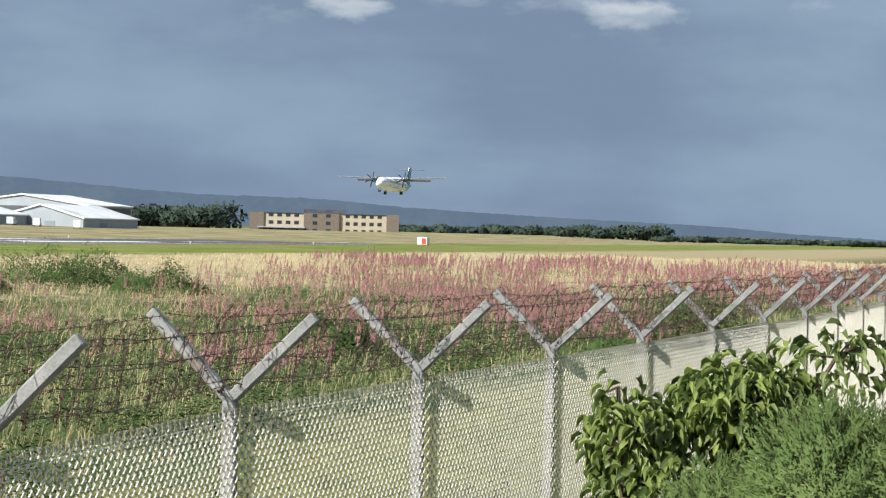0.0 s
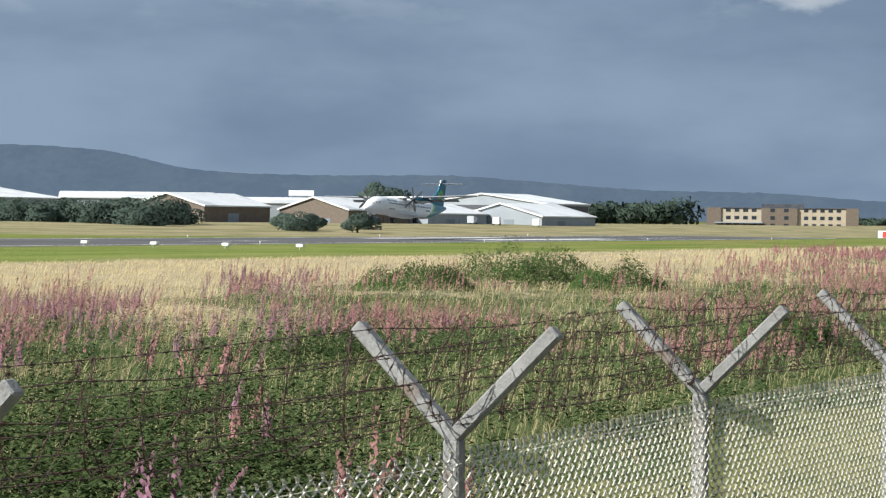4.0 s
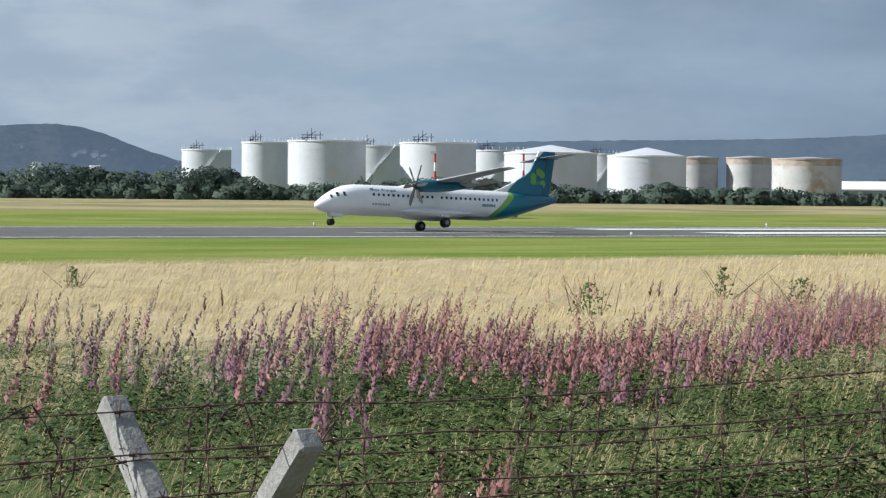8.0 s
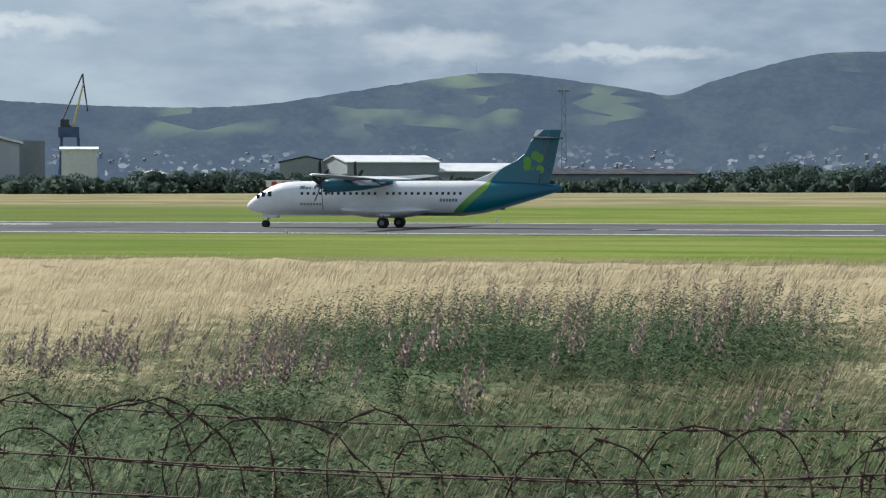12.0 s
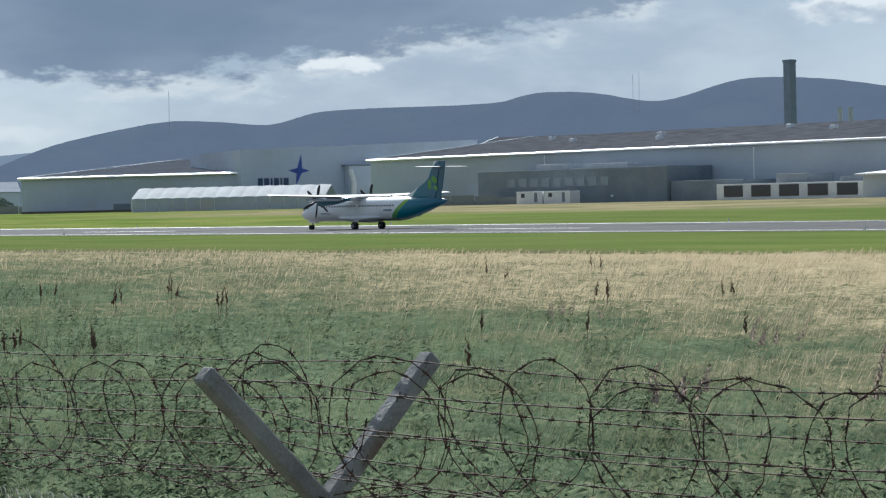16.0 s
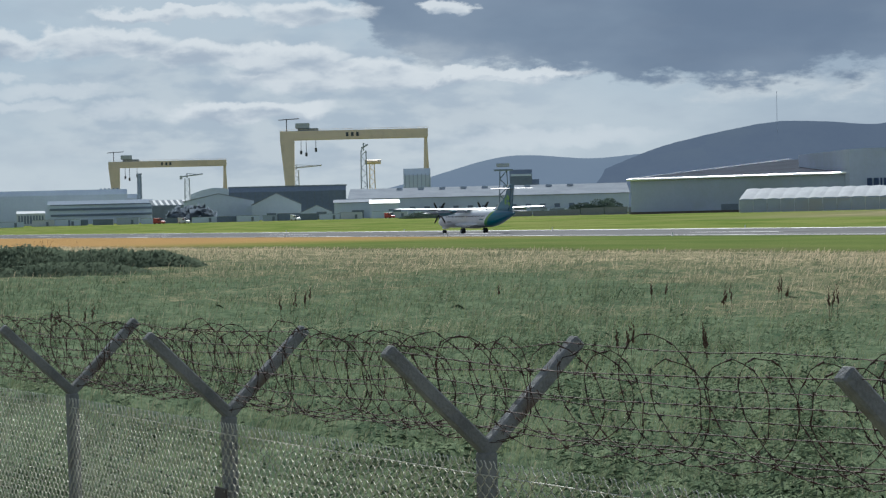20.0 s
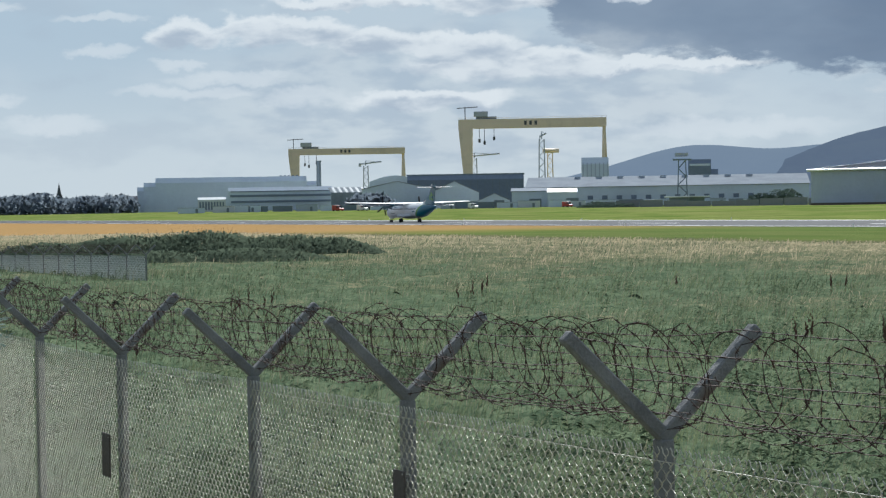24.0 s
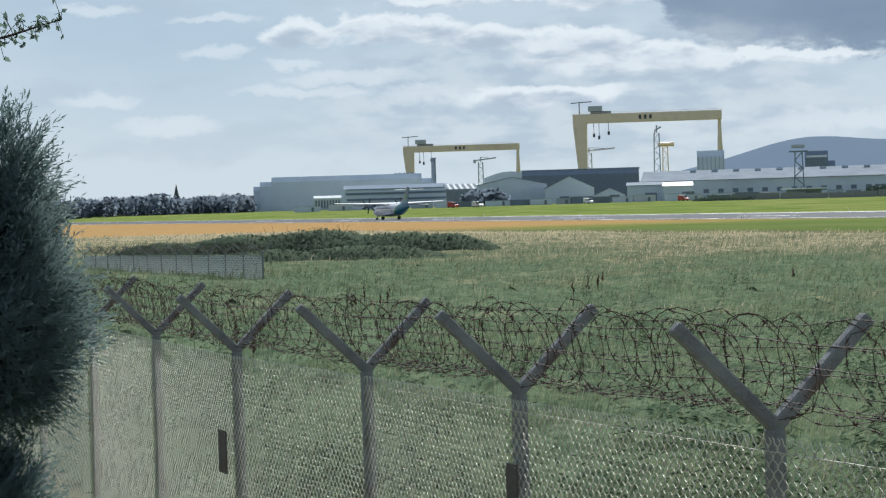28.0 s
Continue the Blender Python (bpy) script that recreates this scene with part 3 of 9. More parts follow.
M = dict(
    concrete=surf("weathered_concrete", (0.315, 0.315, 0.305), (0.19, 0.19, 0.188), 6, 0.88, 0.5, stain=(0.17, 0.125, 0.09), stain_scale=3.0, depth=0.01),
    galv=surf("galvanised_wire", (0.88, 0.84, 0.74), (0.70, 0.67, 0.58), 9, 0.5, 0, metal=0.2),
    rust=surf("rusted_wire", (0.105, 0.056, 0.043), (0.046, 0.036, 0.033), 14, 0.85, 0.2),
    asphalt=surf("runway_asphalt", (0.105, 0.105, 0.108), (0.145, 0.145, 0.148), 0.5, 0.8, 0.1, fine=20, stain=(0.085, 0.085, 0.088), stain_scale=0.06, spec=0.012),
    marking=surf("runway_paint", (0.78, 0.78, 0.76), (0.62, 0.62, 0.60), 1.5, 0.7, 0),
    whiteroof=surf("white_sheet_roof", (0.76, 0.78, 0.79), (0.66, 0.68, 0.70), 0.25, 0.6, 0.05, stain=(0.52, 0.54, 0.56), stain_scale=0.08, spec=0.2),
    # distance haze is mixed into the next two cladding colours
    greyclad=surf("hazed_grey_cladding", (0.52, 0.57, 0.63), (0.47, 0.52, 0.575), 0.12, 0.55, 0.03, stain=(0.47, 0.50, 0.53), stain_scale=0.05),
    darkclad=surf("hazed_dark_cladding", (0.27, 0.31, 0.345), (0.21, 0.245, 0.275), 0.2, 0.8, 0.03, spec=0.1),
    paleclad=surf("pale_cladding", (0.34, 0.375, 0.41), (0.27, 0.30, 0.335), 0.15, 0.6, 0.03, stain=(0.30, 0.33, 0.36), stain_scale=0.06),
    # roof base colour lifted for the haze over the works
    greyroof=surf("hazed_old_grey_roof", (0.125, 0.13, 0.145), (0.055, 0.06, 0.072), 0.3, 0.95, 0.1, stain=(0.10, 0.10, 0.108), stain_scale=0.12, spec=0.0),
    brick=surf("buff_brick", (0.185, 0.15, 0.118), (0.13, 0.105, 0.085), 1.2, 0.85, 0.2),
    render=surf("sand_render", (0.46, 0.395, 0.30), (0.385, 0.33, 0.25), 0.5, 0.85, 0.1),
    tank=surf("white_tank_paint", (0.57, 0.60, 0.65), (0.49, 0.52, 0.57), 0.15, 0.5, 0.03, stain=(0.55, 0.53, 0.50), stain_scale=0.09),
    rusttank=surf("rust_streaked_tank", (0.49, 0.505, 0.51), (0.41, 0.42, 0.42), 0.2, 0.7, 0.05, stain=(0.34, 0.26, 0.20), stain_scale=0.14),
    rustband=surf("rust_band", (0.34, 0.26, 0.20), (0.43, 0.40, 0.37), 0.6, 0.85, 0.1),
    steel=surf("dark_steel", (0.09, 0.10, 0.115), (0.055, 0.06, 0.07), 1.0, 0.6, 0.05),
    bluesteel=surf("blue_steel", (0.095, 0.135, 0.30), (0.06, 0.09, 0.20), 0.6, 0.55, 0.03),
    signblue=surf("sign_blue", (0.05, 0.09, 0.42), (0.04, 0.075, 0.34), 0.5, 0.5, 0.0),
    pale_steel=surf("pale_steel", (0.56, 0.59, 0.63), (0.46, 0.49, 0.53), 0.8, 0.5, 0.03),
    # yellow paled to stand for haze and to offset backlight
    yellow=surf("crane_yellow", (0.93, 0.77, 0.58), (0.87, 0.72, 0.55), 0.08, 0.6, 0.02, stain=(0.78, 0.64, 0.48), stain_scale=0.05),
    craneyellow=surf("faded_crane_yellow", (0.74, 0.64, 0.30), (0.62, 0.54, 0.28), 0.3, 0.6, 0.02),
    fadedred=surf("faded_red_steel", (0.36, 0.225, 0.225), (0.32, 0.29, 0.30), 0.25, 0.6, 0.02),
    paleroof=surf("pale_sheet_roof", (0.36, 0.39, 0.43), (0.29, 0.315, 0.35), 0.1, 0.9, 0.03, spec=0.0),
    # paler and bluer than the brick: haze held in the base colour
    slate=surf("hazed_slate_brick", (0.25, 0.30, 0.38), (0.21, 0.25, 0.32), 0.5, 0.85, 0.1),
    dullroof=surf("dull_sheet_roof", (0.30, 0.31, 0.31), (0.23, 0.24, 0.25), 0.1, 0.9, 0.03, spec=0.0),
    heath=leaf("heath_leaf", (0.095, 0.125, 0.088), (0.135, 0.168, 0.115), 0.8, 0.12, 0.4, 0.12),
    # lighter copy of greyclad, offsets walls that lie in shade
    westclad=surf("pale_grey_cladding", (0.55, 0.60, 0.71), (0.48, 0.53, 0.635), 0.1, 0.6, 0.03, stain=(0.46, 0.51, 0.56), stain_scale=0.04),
    westroof=surf("slate_sheet_roof", (0.10, 0.11, 0.13), (0.07, 0.078, 0.094), 0.15, 0.95, 0.05, spec=0.0),
    trim=surf("white_flashing", (0.92, 0.93, 0.94), (0.86, 0.87, 0.88), 0.5, 0.4, 0.0),
    brightmetal=surf("bright_metal", (0.90, 0.91, 0.92), (0.84, 0.85, 0.86), 0.5, 0.34, 0.0, metal=1.0),
    white=surf("white_paint", (0.82, 0.82, 0.82), (0.72, 0.72, 0.72), 1.0, 0.45, 0.02),
    red=surf("signal_red", (0.55, 0.06, 0.04), (0.42, 0.05, 0.04), 1.0, 0.5, 0.02),
    orange=surf("windsock_cloth", (0.80, 0.22, 0.09), (0.66, 0.17, 0.07), 2.0, 0.8, 0.1),
    glass=glass_mat("dark_glass"),
    paleglass=glass_mat("sky_glass", (0.25, 0.30, 0.34), 0.1),
    black=surf("black_rubber", (0.022, 0.022, 0.023), (0.035, 0.035, 0.035), 8, 0.85, 0.1),
    livery=livery("airliner_livery"),
    teal=surf("teal_paint", (0.002, 0.10, 0.165), (0.004, 0.125, 0.19), 0.4, 0.3, 0.0, coat=0.3),
    lime=surf("lime_paint", (0.13, 0.36, 0.06), (0.18, 0.43, 0.07), 1.0, 0.4, 0.0),
    planewhite=surf("aircraft_white", (0.86, 0.87, 0.88), (0.76, 0.77, 0.78), 0.7, 0.35, 0.0, coat=0.2),
    planegrey=surf("aircraft_grey", (0.30, 0.31, 0.33), (0.20, 0.21, 0.23), 0.8, 0.45, 0.0),
    ink=surf("dark_lettering", (0.03, 0.06, 0.14), (0.05, 0.08, 0.17), 1.0, 0.5, 0.0),
    tealink=surf("teal_lettering", (0.12, 0.24, 0.28), (0.16, 0.28, 0.32), 1.0, 0.5, 0.0),
    bark=surf("bark", (0.10, 0.075, 0.05), (0.06, 0.045, 0.03), 5, 0.9, 0.6),
    board=surf("notice_board_paint", (0.10, 0.085, 0.08), (0.06, 0.05, 0.05), 4, 0.6, 0.05),
    # shipyard haze painted in: cladding pushed towards pale blue
    haleclad=surf("hazed_cladding", (0.78, 0.85, 0.93), (0.70, 0.77, 0.85), 0.05, 0.6, 0.02, stain=(0.64, 0.70, 0.78), stain_scale=0.03),
    house=surf("town_house_wall", (0.58, 0.61, 0.66), (0.22, 0.24, 0.27), 0.3, 0.8, 0, island=0.9),
    tent=surf("marquee_fabric", (0.58, 0.60, 0.62), (0.50, 0.52, 0.54), 0.4, 0.8, 0.03, spec=0.05),
    lush=leaf("lush_weed", (0.030, 0.056, 0.020), (0.128, 0.170, 0.070), 0.6, 0.3, 0.45, 0.55),
    westweed=leaf("grey_green_weed", (0.066, 0.106, 0.064), (0.225, 0.285, 0.170), 0.65, 0.3, 0.4, 0.5),
    fluff=surf("seed_fluff", (0.62, 0.60, 0.55), (0.46, 0.44, 0.40), 4, 0.9, 0, island=0.6),
    sward=sward_mat(),
    herb=leaf("herb_leaf", (0.066, 0.118, 0.058), (0.175, 0.24, 0.115), 0.6, 0.4, 0.3, 0.4),
    pink=spike_mat("willowherb_flower", (0.42, 0.215, 0.30), (0.34, 0.195, 0.23), (0.19, 0.115, 0.115)),
    spent=spike_mat("spent_willowherb", (0.42, 0.32, 0.30), (0.36, 0.295, 0.25), (0.29, 0.24, 0.185)),
    westherb=leaf("stand_leaf", (0.070, 0.122, 0.075), (0.19, 0.26, 0.155), 0.6, 0.3, 0.3, 0.5),
    fade=spike_mat("willowherb_seed", (0.54, 0.275, 0.275), (0.38, 0.205, 0.195), (0.24, 0.14, 0.115)),
    dock=leaf("dock_seed", (0.13, 0.08, 0.06), (0.20, 0.13, 0.095), 0.8, 0.15, 0.3),
    bramble=leaf("bramble_leaf", (0.040, 0.085, 0.025), (0.12, 0.17, 0.060), 0.7, 0.15, 0.5, 0.35),
    # lighter than foliage is: haze on the belt mixed into the colour
    woods=leaf("tree_leaf", (0.112, 0.158, 0.132), (0.142, 0.190, 0.152), 0.8, 0.55, 1.2, 0.08),
    # darker copy of woods for the front-lit eastern belt, no haze in it
    darkwoods=leaf("dark_belt_leaf", (0.044, 0.066, 0.052), (0.066, 0.092, 0.066), 0.8, 0.2, 0.3, 0.12),
    # haze put into the leaf colour: pale blue-grey
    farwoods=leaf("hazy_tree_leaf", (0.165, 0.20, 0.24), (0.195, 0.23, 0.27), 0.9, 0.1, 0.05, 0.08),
    shrub=leaf("shrub_leaf", (0.034, 0.066, 0.018), (0.30, 0.37, 0.10), 0.45, 0.35, 2.0, 0.8, 0.3),
    feather=leaf("feathery_leaf", (0.075, 0.125, 0.040), (0.18, 0.235, 0.085), 0.6, 0.2, 2.5, 0.4),
    # needles paled: the veil of flare against the sun is in the colour
    conifer=leaf("conifer_needle", (0.16, 0.23, 0.225), (0.27, 0.34, 0.32), 0.7, 0.6, 2.2, 0.3),
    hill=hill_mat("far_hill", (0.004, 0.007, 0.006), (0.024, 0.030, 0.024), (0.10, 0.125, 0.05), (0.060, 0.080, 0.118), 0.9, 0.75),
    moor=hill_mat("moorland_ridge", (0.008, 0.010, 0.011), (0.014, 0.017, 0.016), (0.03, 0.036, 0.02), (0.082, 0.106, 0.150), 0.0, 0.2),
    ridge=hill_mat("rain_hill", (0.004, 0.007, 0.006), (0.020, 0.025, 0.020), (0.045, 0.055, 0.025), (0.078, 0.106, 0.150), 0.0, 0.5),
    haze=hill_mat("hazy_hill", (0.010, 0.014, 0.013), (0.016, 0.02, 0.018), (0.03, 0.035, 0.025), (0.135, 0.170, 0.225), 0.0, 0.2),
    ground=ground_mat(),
    mat=mat_mat(),
)


# ---- mesh helpers ----
def part(name, bm, material, parent, label=""):
    me = bpy.data.meshes.new(name)
    bm.to_mesh(me)
    bm.free()
    me.materials.append(material)
    ob = new(name, me)
    ob.parent = parent
    if label:
        tagged(ob, label)
    return ob


def same(name, me, parent, m=None):
    """Another object on the same mesh."""
    ob = new(name, me)
    ob.parent = parent
    if m is not None:
        ob.matrix_basis = m
    return ob


def thing(name, m, label, category, group="", kind=""):
    ob = new(name)
    ob.empty_display_size = 0.3
    ob.matrix_basis = m
    return tagged(ob, label, category, group, kind)


def solo(name, bm, material, label, category, m=None, group="", kind=""):
    ob = part(name, bm, material, None)
    if m is not None:
        ob.matrix_basis = m
    return tagged(ob, label, category, group, kind)


def B():
    return bmesh.new()


def box(bm, x0, x1, y0, y1, z0, z1, bevel=0.0, m=None):
    r = bmesh.ops.create_cube(bm, size=1.0, matrix=Matrix.LocRotScale(((x0 + x1) / 2, (y0 + y1) / 2, (z0 + z1) / 2), None, (x1 - x0, y1 - y0, z1 - z0)))
    vs = r["verts"]
    if bevel:
        es = list({e for v in vs for e in v.link_edges})
        vs = bmesh.ops.bevel(bm, geom=es, offset=bevel, segments=1, affect="EDGES")["verts"]
    if m is not None:
        bmesh.ops.transform(bm, matrix=m, verts=list(vs))
    return bm


def rod(bm, p, q, r, r2=None, n=6, caps=True):
    p, q = Vector(p), Vector(q)
    d = q - p
    m = Matrix.Translation((p + q) / 2) @ d.to_track_quat("Z", "Y").to_matrix().to_4x4()
    bmesh.ops.create_cone(bm, cap_ends=caps, segments=n, radius1=r, radius2=r if r2 is None else r2, depth=d.length, matrix=m)
    return bm


def poly(bm, pts, depth=None):
    """A face through pts, extruded along depth."""
    vs = [bm.verts.new(p) for p in pts]
    f = bm.faces.new(vs)
    if depth is not None:
        r = bmesh.ops.extrude_face_region(bm, geom=[f])
        bmesh.ops.translate(bm, vec=Vector(depth), verts=[v for v in r["geom"] if isinstance(v, bmesh.types.BMVert)])
    bmesh.ops.recalc_face_normals(bm, faces=bm.faces)
    return bm


def rings(bm, sections, n=24, close=True):
    """A skin over ellipses: (x, centre y, centre z, half width, half height)."""
    loops = []
    for x, cy, cz, w, h in sections:
        loops.append([bm.verts.new((x, cy + w * math.cos(2 * math.pi * k / n), cz + h * math.sin(2 * math.pi * k / n))) for k in range(n)])
    for a, b in zip(loops, loops[1:]):
        for k in range(n):
            bm.faces.new((a[k], a[(k + 1) % n], b[(k + 1) % n], b[k]))
    if close:
        bm.faces.new(loops[0][::-1])
        bm.faces.new(loops[-1])
    bmesh.ops.recalc_face_normals(bm, faces=bm.faces)
    return bm


def shade(ob, angle=35):
    me = ob.data
    me.polygons.foreach_set("use_smooth", [True] * len(me.polygons))
    me.set_sharp_from_angle(angle=radians(angle))
    return ob


def at(az, r, z=0.0):
    """A place by its bearing from the stand, clockwise from square to the runway, and its distance."""
    return Vector((r * math.sin(radians(az)), r * math.cos(radians(az)), z))


def height(el, r):
    return EYE + r * math.tan(radians(el))


def mesh_of(name, verts, faces, material, smooth=False, normals=None):
    """A mesh from number arrays: verts (n, 3), faces (k, 3 or 4), in bulk."""
    me = bpy.data.meshes.new(name)
    verts, faces = np.asarray(verts, np.float32), np.asarray(faces, np.int32)
    k = faces.shape[1]
    me.vertices.add(len(verts))
    me.vertices.foreach_set("co", verts.ravel())
    me.loops.add(faces.size)
    me.loops.foreach_set("vertex_index", faces.ravel())
    me.polygons.add(len(faces))
    me.polygons.foreach_set("loop_start", np.arange(0, faces.size, k, dtype=np.int32))
    me.update(calc_edges=True)
    me.materials.append(material)
    if smooth or normals is not None:
        me.polygons.foreach_set("use_smooth", [True] * len(faces))
    if normals is not None:
        me.attributes.new("custom_normal", "FLOAT_VECTOR", "POINT").data.foreach_set("vector", np.asarray(normals, np.float32).ravel())
    return me


def soft_quads(p, u, v, out, soft=0.8, face_to=None):
    """Leaf quads round p with half axes u and v, wound to face outwards, and soft normals that follow the mass."""
    flip = np.sum(np.cross(u, v) * (out if face_to is None else face_to), 1) < 0
    v = np.where(flip[:, None], -v, v)
    face = np.cross(u, v)
    face /= np.linalg.norm(face, axis=1)[:, None] + 1e-9
    nm = out * soft + face * (1 - soft) * 0.5
    nm /= np.linalg.norm(nm, axis=1)[:, None] + 1e-9
    verts = np.stack([p - u, p - v, p + u, p + v], 1).reshape(-1, 3)
    return verts, np.arange(len(p))[:, None] * 4 + np.array([[0, 1, 2, 3]]), np.repeat(nm, 4, 0)

# ---- ground, runway, hills ----
def lie(y):
    """Height of the ground: the bank on which one stands, the flat field, the far side a little higher."""
    return 1.75 if y < 2 else 1.8 * min(1.0, max(0.0, (y - 235) / 65))


def ground():
    bm = B()
    xs = [-4900, -2500, -1200, -600, -300, -150, -60, 0, 60, 150, 300, 600, 1200, 2500, 4900]
    ys = [-600, -200, -60, -12, -3, 1.2, 3.0, 5, 20, 60, 120, 235, 300, 480, 1000, 2200, 4900]
    grid = [[bm.verts.new((x, y, lie(y))) for x in xs] for y in ys]
    for j in range(len(ys) - 1):
        for i in range(len(xs) - 1):
            bm.faces.new((grid[j][i], grid[j][i + 1], grid[j + 1][i + 1], grid[j + 1][i]))
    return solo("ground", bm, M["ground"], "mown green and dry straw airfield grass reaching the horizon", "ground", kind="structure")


RY, RW = 177.0, 22.5


def runway():
    bm = B()
    poly(bm, [(-1300, RY - RW, 0.02), (480, RY - RW, 0.02), (480, RY + RW, 0.02), (-1300, RY + RW, 0.02)])
    solo("runway", bm, M["asphalt"], "long grey asphalt runway between mown grass verges", "runway", kind="structure")
    # centre dashes, edge lines, touchdown blocks
    lines = new("runway_markings")
    tagged(lines, "worn white paint lines on the grey runway", "runway marking", kind="structure")
    def stripe(name, x0, x1, y0, y1):
        part(name, poly(B(), [(x0, y0, 0.026), (x1, y0, 0.026), (x1, y1, 0.026), (x0, y1, 0.026)]), M["marking"], lines)
    for k in range(-17, 8):
        c = 42.0 + 75.0 * k
        stripe("centre_dash", c - 10.5, c + 10.5, RY - 5.0, RY - 3.9)
    for s in (-1, 1):
        stripe("edge_line", -1290, 470, RY + s * 21.4 - 0.45, RY + s * 21.4 + 0.45)
    for x0 in (32.0, -118.5):
        stripe("touchdown_block", x0, x0 + 22, RY - 12.6, RY - 8.4)
        stripe("touchdown_block", x0, x0 + 22, RY + 8.6, RY + 11.0)
    for x0 in (143.0, 330.0):
        stripe("touchdown_block", x0, x0 + 52, RY - 12.5, RY - 5.6)
        stripe("touchdown_block", x0, x0 + 48, RY + 8.0, RY + 14.0)
    for s in (-1, 1):
        y0 = RY + s * (RW + 1.3)
        solo("runway_shoulder", poly(B(), [(-1300, y0 - 1.3, 0.016), (620, y0 - 1.3, 0.016), (620, y0 + 1.3, 0.016), (-1300, y0 + 1.3, 0.016)]), M["steel"] if s > 0 else M["asphalt"], "dark tarmac strip along the runway edge", "runway shoulder", kind="structure")
    # service road on the far verge
    solo("service_road", poly(B(), [(-1500, 470, 1.82), (1500, 470, 1.82), (1500, 476, 1.82), (-1500, 476, 1.82)]), M["asphalt"], "narrow asphalt service road on the far side of the airfield", "road", kind="structure")


def crest(az, line):
    """Rise of a ridge in degrees at a bearing: eased from summit to saddle to summit."""
    if az <= line[0][0] or az >= line[-1][0]:
        return line[0][1] if az <= line[0][0] else line[-1][1]
    k = max(i for i, q in enumerate(line) if q[0] <= az)
    pts = [line[max(0, min(len(line) - 1, k + j))] for j in (-1, 0, 1, 2)]
    (a0, e0), (a1, e1), (a2, e2), (a3, e3) = pts
    u, w = (az - a1) / (a2 - a1), a2 - a1
    m1, m2 = (e2 - e0) / max(a2 - a0, 0.01) * w, (e3 - e1) / max(a3 - a1, 0.01) * w
    return (2 * u ** 3 - 3 * u * u + 1) * e1 + (u ** 3 - 2 * u * u + u) * m1 + (3 * u * u - 2 * u ** 3) * e2 + (u ** 3 - u * u) * m2


def hill(name, r, line, material, label, step=0.12, rough=0.03):
    """A ridge through its summits and saddles (bearing, rise in degrees), wooded along the top, running down to the plain."""
    az0, az1 = line[0][0], line[-1][0]
    n = int((az1 - az0) / step) + 1
    verts, faces, rows = [], [], 12
    for i in range(n):
        az = az0 + i * step
        e = crest(az, line) + rough * (0.5 * noise.noise((az * 3.1, 4.0, 0)) + 0.5 * noise.noise((az * 9.0, 7.0, 0)) + 0.4 * noise.noise((az * 21.0, 2.0, 0)))
        top = max(height(e, r), -5.0)
        for j in range(rows):
            u = j / (rows - 1)
            d = r - (1 - u) * 1500
            z = top * (d / r) * (u ** 1.25) - 6 * (1 - u)
            verts.append(at(az, d, z))
        verts.append(at(az, r + 380, -10))
    m = rows + 1
    for i in range(n - 1):
        for j in range(m - 1):
            faces.append((i * m + j, i * m + j + 1, (i + 1) * m + j + 1, (i + 1) * m + j))
    return tagged(new(name, mesh_of(name, verts, faces, material, True)), label, "hill", kind="structure")


ground()
runway()
HILL = [(-33, 1.9), (-30.8, 2.12), (-25.5, 1.92), (-22.5, 1.95), (-20, 2.30), (-17, 2.72), (-15.8, 2.69), (-13.2, 2.33), (-12.2, 2.18), (-11.3, 2.5), (-8.8, 3.13), (-7, 3.19), (-4.4, 3.34), (-1.6, 3.16), (-0.4, 2.95), (0.5, 2.62), (2.9, 2.24), (5.1, 1.69), (7.6, 1.14), (9, 0.98), (12, 0.92), (20, 0.8)]
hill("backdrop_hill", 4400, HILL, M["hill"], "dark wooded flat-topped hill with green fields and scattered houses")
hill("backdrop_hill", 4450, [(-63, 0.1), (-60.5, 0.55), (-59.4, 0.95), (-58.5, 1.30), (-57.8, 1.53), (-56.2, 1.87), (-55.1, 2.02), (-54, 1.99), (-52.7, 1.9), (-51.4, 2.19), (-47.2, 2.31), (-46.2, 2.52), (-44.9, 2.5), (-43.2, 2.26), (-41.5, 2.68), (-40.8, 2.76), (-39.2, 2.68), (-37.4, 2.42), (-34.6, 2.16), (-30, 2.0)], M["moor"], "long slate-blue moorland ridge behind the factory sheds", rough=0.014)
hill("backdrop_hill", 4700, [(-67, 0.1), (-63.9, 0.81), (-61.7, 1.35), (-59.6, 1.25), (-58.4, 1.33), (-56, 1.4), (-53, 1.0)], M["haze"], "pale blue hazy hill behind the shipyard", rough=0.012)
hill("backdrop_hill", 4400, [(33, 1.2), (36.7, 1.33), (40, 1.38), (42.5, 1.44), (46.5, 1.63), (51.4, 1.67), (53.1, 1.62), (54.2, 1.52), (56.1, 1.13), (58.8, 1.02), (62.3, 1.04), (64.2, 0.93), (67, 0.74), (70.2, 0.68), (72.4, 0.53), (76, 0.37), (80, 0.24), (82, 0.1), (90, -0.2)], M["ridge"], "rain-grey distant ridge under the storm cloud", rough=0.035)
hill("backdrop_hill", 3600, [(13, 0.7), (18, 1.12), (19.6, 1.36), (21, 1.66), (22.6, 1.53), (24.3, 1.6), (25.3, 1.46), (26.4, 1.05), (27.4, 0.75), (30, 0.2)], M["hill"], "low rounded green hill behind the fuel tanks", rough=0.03)


